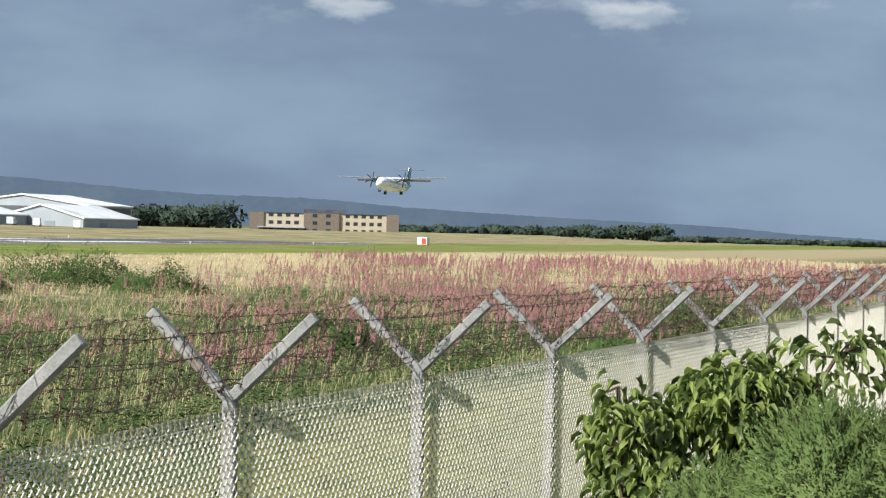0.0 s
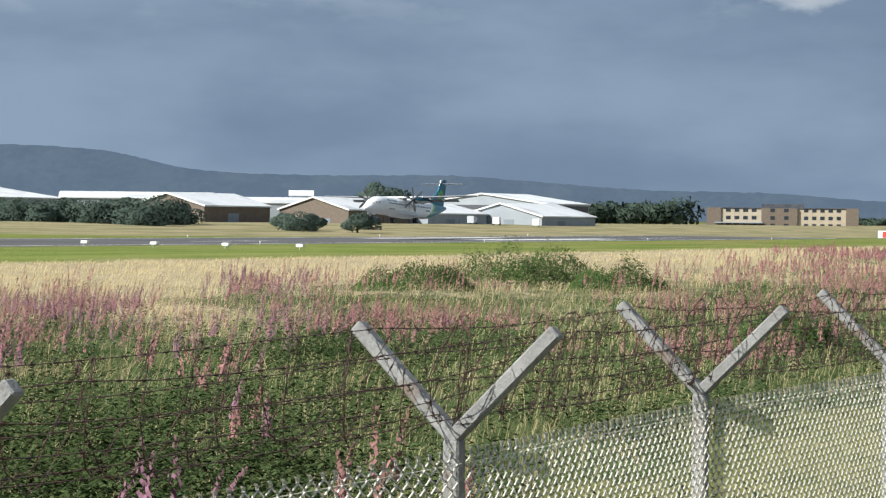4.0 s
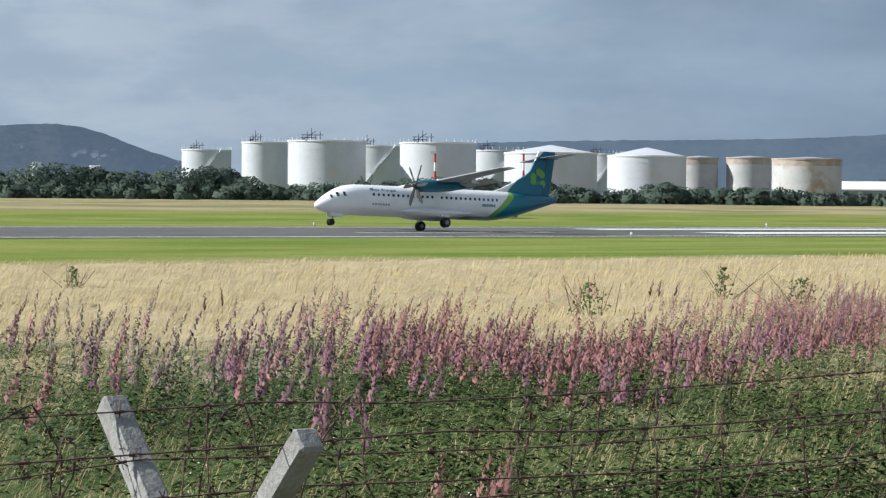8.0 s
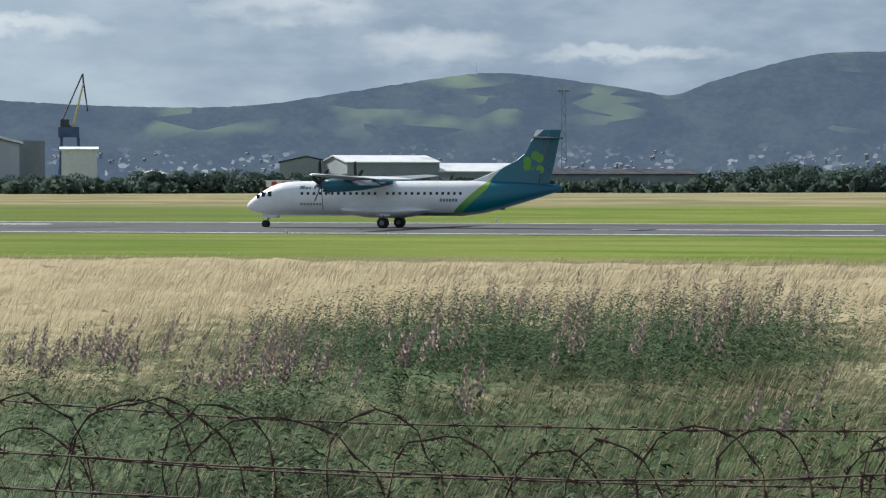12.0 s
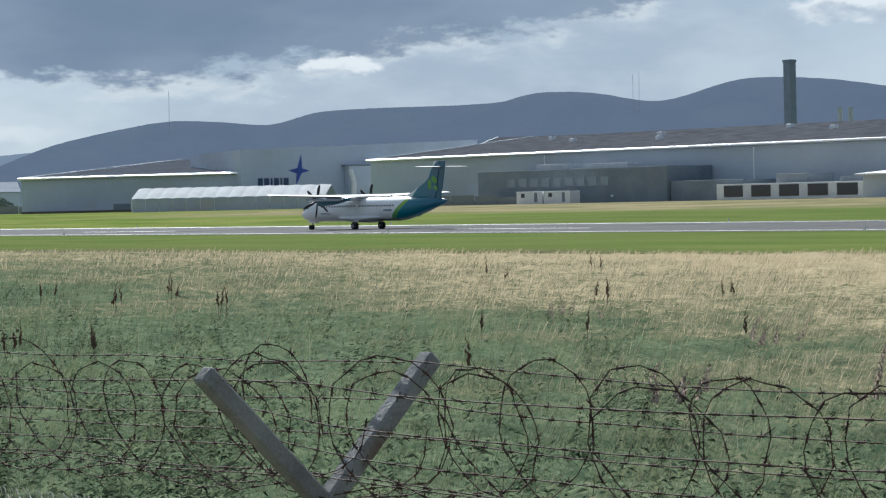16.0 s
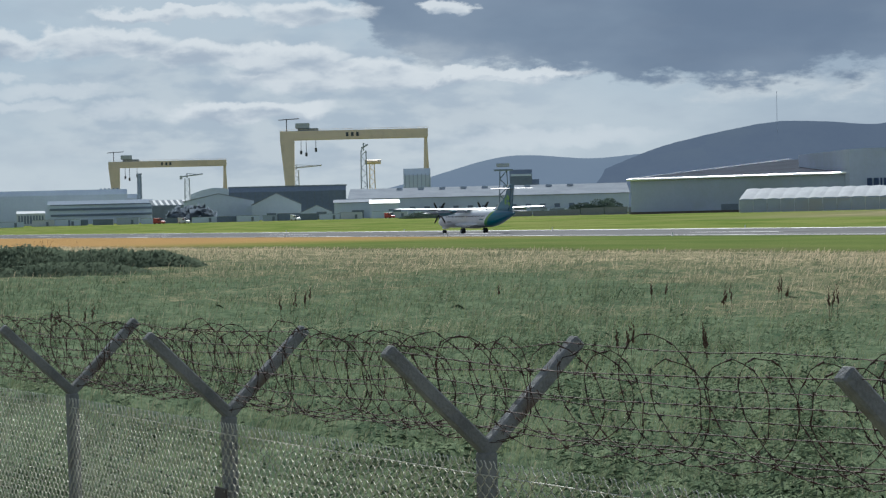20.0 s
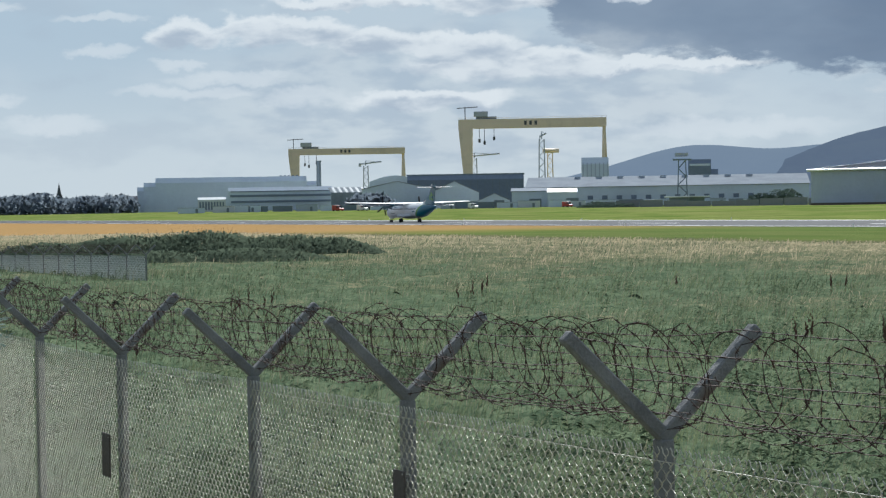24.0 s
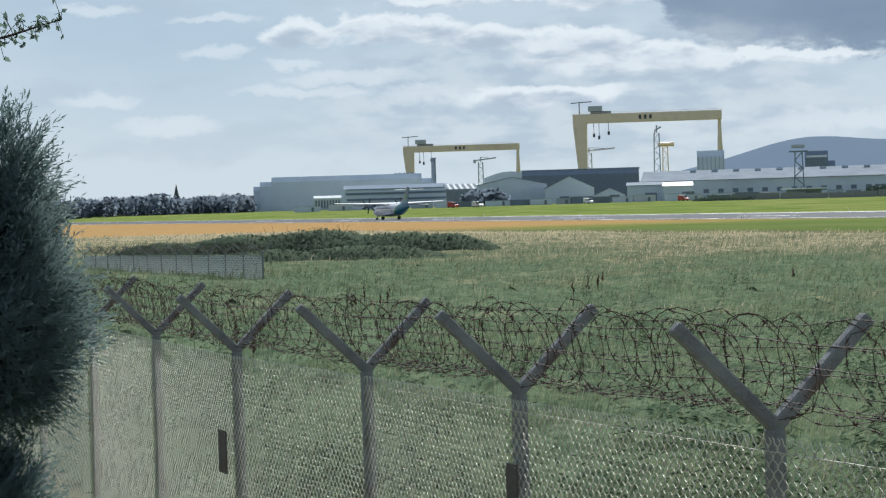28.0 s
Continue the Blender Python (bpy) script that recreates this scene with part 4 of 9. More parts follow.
def town():
    """Houses scattered over the foot of the hill: walls and pitched roofs, a few hundred."""
    rng = np.random.default_rng(77)
    wv, wf, rv, rf = [], [], [], []
    for k in range(480):
        az = (-33 + 44 * rng.random()) if k % 3 else (-16 + 20 * rng.random())
        e = 0.36 + 0.50 * rng.random() ** 2.2
        u = min(0.9, (e / crest(az, HILL)) ** 0.8)
        d = 4400 - (1 - u) * 1500 * (1 + 0.25 * noise.noise((az * 0.4, u * 2, 3)))
        z = height(e, d) - 4
        p = at(az, d)
        w, h = 1.0 + 1.8 * rng.random() ** 2, 1.4 + 1.2 * rng.random()
        b = len(wv)
        for dx, dy in ((-w, -4), (w, -4), (w, 4), (-w, 4)):
            wv += [(p.x + dx, p.y + dy, z - 6), (p.x + dx, p.y + dy, z + h)]
        wf += [(b, b + 2, b + 3, b + 1), (b + 2, b + 4, b + 5, b + 3), (b + 4, b + 6, b + 7, b + 5), (b + 6, b, b + 1, b + 7)]
        b = len(rv)
        rv += [(p.x - w - 0.5, p.y - 4.5, z + h), (p.x + w + 0.5, p.y - 4.5, z + h), (p.x + w + 0.5, p.y, z + h + 1.6), (p.x - w - 0.5, p.y, z + h + 1.6), (p.x + w + 0.5, p.y + 4.5, z + h), (p.x - w - 0.5, p.y + 4.5, z + h)]
        rf += [(b, b + 1, b + 2, b + 3), (b + 3, b + 2, b + 4, b + 5)]
    t = thing("hillside_town", Matrix.Identity(4), "pale houses scattered over the foot of the hill", "town", kind="stuff")
    for name, v, f, m in (("house_walls", wv, wf, M["house"]), ("house_roofs", rv, rf, M["dullroof"])):
        o = new(name, mesh_of(name, v, f, m))
        o.parent = t
        tagged(o, kind="stuff")


town()

# ---- the turboprop airliner: nose towards -x, origin on the ground between the main wheels ----
def aircraft():
    a = thing("airliner", pose(545, RY, 9.0), "white twin-turboprop airliner with teal tail and lime slash", "airplane")
    fus = [(-12.35, 1.72, 0.04, 0.04), (-12.2, 1.74, 0.27, 0.26), (-11.9, 1.80, 0.50, 0.48), (-11.4, 1.91, 0.77, 0.73), (-10.8, 2.04, 0.99, 0.96), (-10.2, 2.17, 1.16, 1.15),
           (-9.5, 2.28, 1.29, 1.29), (-8.6, 2.34, 1.40, 1.37), (-7.4, 2.35, 1.43, 1.39), (6.2, 2.35, 1.43, 1.39), (8.0, 2.45, 1.33, 1.28), (9.8, 2.62, 1.10, 1.06),
           (11.6, 2.82, 0.80, 0.78), (13.2, 3.00, 0.48, 0.50), (14.3, 3.12, 0.25, 0.30), (14.8, 3.17, 0.08, 0.12)]
    shade(part("fuselage", rings(B(), [(x, 0, z, w, h) for x, z, w, h in fus], 32), M["livery"], a), 60)
    # belly fairing for the wheels
    shade(part("gear_fairing", rings(B(), [(x, 0, z, w, h) for x, z, w, h in ((-4.2, 1.46, 0.8, 0.08), (-3.4, 1.42, 1.72, 0.34), (-2.0, 1.34, 2.08, 0.52), (0.9, 1.30, 2.10, 0.54), (2.2, 1.36, 1.88, 0.40), (4.0, 1.46, 0.9, 0.10))], 20), M["planewhite"], a), 60)

    def foil(bm, y0, y1, le0, le1, c0, c1, z0, z1, th0, th1):
        prof = [(0, 0), (0.05, 0.55), (0.25, 1.0), (0.6, 0.7), (1.0, 0.06), (1.0, -0.06), (0.55, -0.3), (0.2, -0.45), (0.04, -0.3)]
        ends = []
        for y, le, c, z, th in ((y0, le0, c0, z0, th0), (y1, le1, c1, z1, th1)):
            ends.append([bm.verts.new((le + c * u, y, z + th * v)) for u, v in prof])
        k = len(prof)
        for i in range(k):
            bm.faces.new((ends[0][i], ends[0][(i + 1) % k], ends[1][(i + 1) % k], ends[1][i]))
        bm.faces.new(ends[0])
        bm.faces.new(ends[1])
        bmesh.ops.recalc_face_normals(bm, faces=bm.faces)
        return bm

    bm = B()
    foil(bm, -4.4, 4.4, -2.3, -2.3, 2.57, 2.57, 3.88, 3.88, 0.24, 0.24)
    part("centre_wing", bm, M["planewhite"], a)
    for s in (-1, 1):
        part("outer_wing", foil(B(), s * 4.4, s * 13.5, -2.3, -1.75, 2.57, 1.45, 3.88, 4.18, 0.24, 0.12), M["planegrey"], a, "grey outer wing with white leading edge")
        part("flap", box(B(), 0.12, 0.85, min(s * 1.6, s * 9.4), max(s * 1.6, s * 9.4), -0.04, 0.04, 0.01, m=Matrix.Translation((0, 0, 3.74)) @ Matrix.Rotation(radians(24), 4, "Y")), M["planegrey"], a, "lowered grey wing flap")
        part("flap_track", box(B(), -0.4, 0.9, s * 7.0 - 0.08, s * 7.0 + 0.08, 3.52, 3.78, 0.04), M["planewhite"], a)
        part("wing_tip", foil(B(), s * 13.5, s * 13.75, -1.75, -1.45, 1.45, 0.7, 4.18, 4.2, 0.12, 0.04), M["planewhite"], a)
        # engine nacelle
        nac = [(-4.25, 3.42, 0.27, 0.28), (-4.0, 3.40, 0.42, 0.44), (-3.4, 3.40, 0.52, 0.55), (-2.2, 3.46, 0.55, 0.56), (-0.8, 3.50, 0.50, 0.48), (0.6, 3.55, 0.36, 0.30), (1.6, 3.62, 0.15, 0.12)]
        n = shade(part("engine_nacelle", rings(B(), [(x, s * 4.05, z, w, h) for x, z, w, h in nac], 20), M["teal"], a, "dark teal engine nacelle"), 60)
        part("air_intake", rings(B(), [(-4.2, s * 4.05, 2.98, 0.26, 0.10), (-3.9, s * 4.05, 2.98, 0.30, 0.14), (-2.6, s * 4.05, 3.02, 0.26, 0.10)], 14), M["steel"], n)
        part("exhaust", rod(B(), (0.3, s * 4.42, 3.5), (1.2, s * 4.62, 3.5), 0.16, 0.14, 10), M["steel"], n)
        # propeller: hub and six swept blades
        hub = shade(part("propeller", rings(B(), [(-0.48, 0, 0, 0.03, 0.03), (-0.35, 0, 0, 0.15, 0.15), (-0.1, 0, 0, 0.25, 0.25), (0.14, 0, 0, 0.28, 0.28)], 16), M["steel"], a, "six-bladed dark propeller"), 60)
        hub.location = (-4.38, s * 4.05, 3.42)
        for k in range(6):
            rot = Matrix.Rotation(radians(60 * k + 12), 4, "X")
            bb = B()
            prof = [(0.2, -0.09, 0.09), (0.6, -0.12, 0.13), (1.1, -0.16, 0.15), (1.55, -0.13, 0.17), (1.85, -0.05, 0.17), (1.96, 0.04, 0.14)]
            f0 = [[bb.verts.new((x, y0 if w == 0 else y1, z)) for w in (0, 1) for x in ((-0.03 + 0.10 * (y0 if w == 0 else y1) / 0.15) * 0.5 - 0.02, (-0.03 + 0.10 * (y0 if w == 0 else y1) / 0.15) * 0.5 + 0.02)] for z, y0, y1 in prof]
            for p, q in zip(f0, f0[1:]):
                for i, j in ((0, 1), (1, 3), (3, 2), (2, 0)):
                    bb.faces.new((p[i], p[j], q[j], q[i]))
            bb.faces.new([f0[-1][i] for i in (0, 1, 3, 2)])
            bmesh.ops.recalc_face_normals(bb, faces=bb.faces)
            bmesh.ops.transform(bb, matrix=rot, verts=bb.verts)
            part("blade", bb, M["black"], hub)
        PROPS.append((hub, s))
        # main gear: leg, two wheels
        part("gear_leg", rod(rod(B(), (0, s * 1.75, 1.35), (0.05, s * 2.05, 0.5), 0.09), (0.05, s * 2.05, 0.45), (-0.45, s * 1.9, 1.2), 0.05), M["planegrey"], a)
        part("gear_door", box(B(), -0.5, 0.6, s * 1.92 - 0.02, s * 1.92 + 0.02, 0.95, 1.45, 0.01), M["planewhite"], a)
        w = part("main_wheel", box(B(), -0.04, 0.04, -0.28, 0.28, -0.04, 0.04, 0.01), M["steel"], a, "twin black main wheels")
        w.location = (0.05, s * 2.05, 0.43)
        for o in (-0.2, 0.2):
            shade(part("tyre", rings(B(), [(h, 0, 0, r, r) for h, r in ((-0.12, 0.28), (-0.11, 0.38), (-0.05, 0.43), (0.05, 0.43), (0.11, 0.38), (0.12, 0.28))], 24), M["black"], w), 40).matrix_basis = Matrix.Translation((0, o, 0)) @ Matrix.Rotation(radians(90), 4, "Z")
            part("rim", rod(B(), (0, o - 0.125, 0), (0, o + 0.125, 0), 0.2, n=12), M["planegrey"], w)
        WHEELS.append((w, 0.43))
    # nose gear
    part("nose_gear_leg", rod(rod(B(), (-10.3, 0, 1.25), (-10.72, 0, 0.32), 0.06), (-10.2, 0, 0.95), (-10.68, 0, 0.5), 0.035), M["planegrey"], a)
    for s in (-1, 1):
        part("nose_gear_door", box(B(), -10.9, -9.6, s * 0.32 - 0.012, s * 0.32 + 0.012, 0.78, 1.18, 0.005), M["planewhite"], a)
    w = part("nose_wheel", rod(B(), (0, -0.3, 0), (0, 0.3, 0), 0.04, n=8), M["steel"], a, "twin small black nose wheels")
    w.location = (-10.72, 0, 0.3)
    for o in (-0.18, 0.18):
        shade(part("tyre", rings(B(), [(h, 0, 0, r, r) for h, r in ((-0.09, 0.18), (-0.08, 0.26), (-0.04, 0.3), (0.04, 0.3), (0.08, 0.26), (0.09, 0.18))], 20), M["black"], w), 40).matrix_basis = Matrix.Translation((0, o, 0)) @ Matrix.Rotation(radians(90), 4, "Z")
    WHEELS.append((w, 0.3))

    # fin with its long fillet, rudder, tailplane
    def slab(pts, half, tip=0.45):
        """An upright fin from an outline (x, z), thin at its rim."""
        bm = B()
        l, r = ([bm.verts.new((x, s * half * (1 - (1 - tip) * (z - 3) / 4.6), z)) for x, z in pts] for s in (-1, 1))
        k = len(pts)
        bm.faces.new(l), bm.faces.new(r)
        for i in range(k):
            bm.faces.new((l[i], l[(i + 1) % k], r[(i + 1) % k], r[i]))
        bmesh.ops.recalc_face_normals(bm, faces=bm.faces)
        bmesh.ops.bevel(bm, geom=list(bm.edges), offset=0.03, segments=1, affect="EDGES")
        return bm
    part("fin", slab([(6.5, 3.6), (8.0, 4.05), (9.6, 4.72), (10.9, 5.32), (11.6, 5.82), (12.65, 7.68), (13.75, 7.72), (13.0, 4.2), (12.7, 3.2), (9.0, 3.3)], 0.17), M["livery"], a, "teal tail fin")
    part("rudder", slab([(12.75, 3.3), (13.03, 4.2), (13.78, 7.72), (14.75, 7.7), (14.15, 5.0), (13.65, 3.3)], 0.09), M["teal"], a, "teal rudder")
    part("fin_cap", rings(B(), [(12.2, 0, 7.05, 0.04, 0.04), (12.6, 0, 7.05, 0.2, 0.13), (13.9, 0, 7.05, 0.2, 0.12), (15.0, 0, 7.05, 0.05, 0.04)], 14), M["teal"], a, "teal fairing on top of the fin")
    for s in (-1, 1):
        part("tailplane", foil(B(), s * 0.05, s * 3.7, 12.65, 13.15, 1.95, 1.2, 7.05, 7.05, 0.10, 0.06), M["planegrey"], a, "grey tailplane half")
    # leaf emblem: three heart leaves and a stem, on both faces of the fin
    for s in (-1, 1):
        bm = B()
        y = s * 0.145
        for ang in (62, 178, 306):
            c = Vector((12.45 + 0.50 * math.cos(radians(ang)), y, 5.02 + 0.55 * math.sin(radians(ang))))
            for d in (-26, 26):
                e = c + Vector((0.22 * math.cos(radians(ang + d * 2.4)), 0, 0.24 * math.sin(radians(ang + d * 2.4))))
                bmesh.ops.create_circle(bm, cap_ends=True, segments=14, radius=0.36, matrix=Matrix.Translation(e + Vector((0, s * 0.004 * (1 + d / 52), 0))) @ Matrix.Rotation(radians(90), 4, "X"))
        poly(bm, [(12.42, y, 4.85), (12.53, y, 4.85), (12.1, y, 3.9), (11.97, y, 3.93)], (0, s * 0.006, 0))
        part("leaf_emblem", bm, M["lime"], a, "lime leaf emblem").location = (0, -s * 0.012, 0)
    # cabin windows, doors, cockpit panes
    def on_skin(x, z):
        for p, q in zip(fus, fus[1:]):
            if p[0] <= x <= q[0]:
                t = (x - p[0]) / (q[0] - p[0])
                cz, w, h = (p[i] + (q[i] - p[i]) * t for i in (1, 2, 3))
                return w * math.sqrt(max(0.0, 1 - ((z - cz) / h) ** 2))
        return 1.4
    for s in (-1, 1):
        for k in range(27):
            x = -7.05 + k * 0.517
            if k in (13,):
                continue
            y = s * on_skin(x, 2.72)
            part("cabin_window", box(B(), x - 0.11, x + 0.11, y - 0.02, y + 0.015 if s > 0 else y + 0.02, 2.56, 2.86, 0.012), M["glass"], a)
        for x, z, dx, dz in ((-11.0, 2.50, 0.22, 0.18), (-10.45, 2.68, 0.28, 0.22), (-9.85, 2.72, 0.24, 0.22)):
            y = on_skin(x, z)
            q = Matrix.Translation((x, s * y, z)) @ Matrix.Rotation(radians(-s * 24), 4, "Z") @ Matrix.Rotation(radians(s * 28), 4, "X")
            part("cockpit_window", box(B(), -dx, dx, -0.035, 0.035, -dz, dz, 0.02, q), M["glass"], a)
        # lettering as bars: title, small line, registration
        for k, (x0, x1, z0, z1) in enumerate(((-7.3, -6.9, 3.08, 3.38), (-6.82, -6.6, 3.08, 3.28), (-6.5, -6.36, 3.08, 3.28), (-6.1, -5.9, 3.08, 3.38), (-5.78, -5.7, 3.08, 3.3), (-5.6, -5.35, 3.08, 3.28), (-5.2, -4.95, 3.0, 3.28), (-4.85, -4.6, 3.08, 3.28))):
            y = on_skin((x0 + x1) / 2, (z0 + z1) / 2)
            part("lettering", box(B(), x0, x1, -0.012, 0.012, -(z1 - z0) / 2, (z1 - z0) / 2, 0, Matrix.Translation((0, s * y, (z0 + z1) / 2)) @ Matrix.Rotation(radians(s * 38), 4, "X")), M["tealink"], a)
        for k in range(7):
            x = -7.2 + k * 0.27
            part("lettering", box(B(), x, x + 0.18, -0.012, 0.012, -0.09, 0.09, 0, Matrix.Translation((0, s * on_skin(x, 1.9), 1.9)) @ Matrix.Rotation(radians(-s * 18), 4, "X")), M["planegrey"], a)
        for k in range(6):
            x = 4.6 + k * 0.27
            part("registration_bar", box(B(), x, x + 0.2, -0.012, 0.012, -0.12, 0.12, 0, Matrix.Translation((0, s * on_skin(x, 2.22), 2.22)) @ Matrix.Rotation(radians(-s * 4), 4, "X")), M["tealink"], a)
    for x in (-8.7, 4.2):
        part("aerial", poly(B(), [(x, -0.01, 3.7), (x + 0.35, -0.01, 3.7), (x + 0.4, -0.01, 4.02), (x + 0.25, -0.01, 4.02)], (0, 0.02, 0)), M["planegrey"], a)
    part("tail_skid", box(B(), 9.4, 9.9, -0.05, 0.05, 1.42, 1.62, 0.02), M["planegrey"], a)
    # the tail is a little shorter than the plan
    for o in a.children:
        if o.type == "MESH" and o.location.length < 1:
            for v in o.data.vertices:
                if v.co.x > 4:
                    v.co.x = 4 + (v.co.x - 4) * 0.935
    return a


PROPS, WHEELS = [], []
PLANE = aircraft()

# ---- the perimeter fence: concrete Y posts, chain link, barbed strands and coils ----
FY, BAY, JUNC = 4.72, 3.0, 2.46       # line of the fence, spacing of posts, height of the fork
ARM_O, ARM_R = 0.45, 0.435            # reach and rise of each arm


def tube(pts, r, n=3):
    """Verts and quads of a thin wire through pts."""
    pts = np.asarray(pts, float)
    t = np.gradient(pts, axis=0)
    t /= np.linalg.norm(t, axis=1)[:, None] + 1e-9
    ref = np.where(np.abs(t[:, 2:3]) > 0.9, [[1.0, 0, 0]], [[0, 0, 1.0]])
    u = np.cross(t, ref)
    u /= np.linalg.norm(u, axis=1)[:, None] + 1e-9
    w = np.cross(t, u)
    a = 2 * math.pi * np.arange(n) / n
    v = pts[:, None, :] + r * (np.cos(a)[None, :, None] * u[:, None, :] + np.sin(a)[None, :, None] * w[:, None, :])
    k = len(pts)
    i, j = np.meshgrid(np.arange(k - 1), np.arange(n), indexing="ij")
    f = np.stack([i * n + j, i * n + (j + 1) % n, (i + 1) * n + (j + 1) % n, (i + 1) * n + j], -1).reshape(-1, 4)
    return v.reshape(-1, 3), f


def bundle(name, wires, material):
    vs, fs, base = [], [], 0
    for v, f in wires:
        vs.append(v)
        fs.append(f + base)
        base += len(v)
    return mesh_of(name, np.concatenate(vs), np.concatenate(fs), material)


def barbs(pts, every, rng, r=0.0016, size=0.017):
    """Short crossed spikes along a strand."""
    out = []
    pts = np.asarray(pts)
    seg = np.linalg.norm(np.diff(pts, axis=0), axis=1)
    s = np.concatenate([[0], np.cumsum(seg)])
    for d in np.arange(every * rng.random(), s[-1], every):
        c = np.array([np.interp(d, s, pts[:, i]) for i in range(3)])
        for _ in range(2):
            w = rng.normal(size=3)
            w *= size / np.linalg.norm(w)
            out.append(tube([c - w, c + w], r))
        w = (np.array([np.interp(min(d + 0.012, s[-1]), s, pts[:, i]) for i in range(3)]) - c)
        out.append(tube([c - w, c + w], 0.0036, 4))
    return out


def chain_link(name, length, h, step=0.039, half=0.037, r=0.0032, n=3, deep=0.007, fine=True):
    """Woven wires, each a flattened spiral: one slope runs in front, the other behind."""
    wires = []
    k = int(h / half)
    for i in range(int(length / step)):
        pts = []
        for j in range(k):
            a, b = step * 1.06 * ((j + i) % 2), step * 1.06 * ((j + 1 + i) % 2)
            s = deep if (j + i) % 2 else -deep
            for u, f in ((0.0, 0.0), (0.22, 0.9), (0.78, 0.9)) if fine else ((0.0, 0.4),):
                w = 0.5 - 0.5 * math.cos(math.pi * u)
                pts.append((i * step + a + (b - a) * w, s * f, (j + u) * half))
        x, y, z = pts[-1]
        pts += [(x, y, z + 0.3 * half), (x - 0.35 * step, y, z + 0.62 * half)]
        wires.append(tube(pts, r, n))
    for z in (0.15, h * 0.5, h - 0.06):
        wires.append(tube([(0, 0, z), (length, 0, z)], 0.0022, 4))
    return bundle(name, wires, M["galv"])


def post_mesh():
    bm = B()
    # tapered upright up to the fork
    box(bm, -0.036, 0.036, -0.036, 0.036, -0.4, JUNC - 0.01, 0.009)
    return bm


def arm_mesh(s):
    bm = B()
    l = math.hypot(ARM_O, ARM_R)
    box(bm, -0.030 - 0.0015 * s, 0.030 + 0.0015 * s, -0.030, 0.030, -0.03, l, 0.008, Matrix.Translation((0, 0, JUNC)) @ Matrix.Rotation(-s * math.atan2(ARM_O, ARM_R), 4, "X"))
    return bm


def strand(rng, sag):
    x = np.linspace(0, BAY, 9)
    droop = sag * 4 * (x / BAY) * (1 - x / BAY)
    pts = np.stack([x, 0.006 * rng.normal(size=9), 0.004 * rng.normal(size=9) - droop], 1)
    return bundle("barbed_strand", [tube(pts, 0.0022)] + barbs(pts, 0.115, rng, 0.0014, 0.018), M["rust"])


def hang_strands(f, m, strands, rng):
    for s in (-1, 1):
        for u in (0.22, 0.48, 0.73, 0.97):
            same("barbed_strand", strands[int(rng.integers(len(strands)))], f, m @ Matrix.Translation((0, s * (ARM_O * u - 0.05), JUNC + ARM_R * u)))


def coil_bay(rng):
    """Loose, uneven loops of barbed wire lying in the fork."""
    wires = []
    for c in range(2):
        loops = 7 + int(rng.integers(3))
        q = np.arange(loops + 1)
        a = np.linspace(0, 2 * math.pi * loops, loops * 24)
        u = a / (2 * math.pi)
        r = np.interp(u, q, 0.175 + 0.075 * rng.random(loops + 1))
        flat = np.interp(u, q, 0.55 + 0.60 * rng.random(loops + 1))
        mid = np.interp(u, q, np.linspace(-0.12, BAY + 0.12, loops + 1) + 0.13 * rng.normal(size=loops + 1))
        up = np.interp(u, q, JUNC + 0.235 + 0.022 * rng.normal(size=loops + 1))
        x = mid + flat * r * np.cos(a) + 0.006 * rng.normal(size=len(a))
        y = 0.04 * rng.normal() + r * np.cos(a + 0.5) * 0.55
        z = up + r * np.sin(a) * (1 + 0.10 * np.sin(a * 0.37 + c)) + 0.005 * rng.normal(size=len(a))
        pts = np.stack([x, y, np.maximum(z, JUNC + 0.02 + 0.45 * np.abs(y))], 1)
        wires.append(tube(pts, 0.0021))
        wires += barbs(pts, 0.09, rng, 0.0014, 0.018)
    return bundle("barbed_coil", wires, M["rust"])


LINE = {17.6: 4.43, 14.6: 4.52, 11.6: 4.60, 8.68: 4.50, 5.63: 4.74, 2.63: 4.77, -0.40: 4.73, -3.24: 4.90, -6.06: 4.70, -9.13: 4.69, -12.15: 4.73, -15.13: 4.84, -18.13: 4.72}


def line_y(x):
    if x in LINE:
        return LINE[x]
    return max(4.2, 4.40 - 0.02 * (x - 17.6)) if x > 0 else 4.74


def line_z(x):
    return 0.07 * min(1.0, max(0.0, (x - 4) / 4)) - 0.018 * max(0.0, min(-6.0 - x, 10.0))


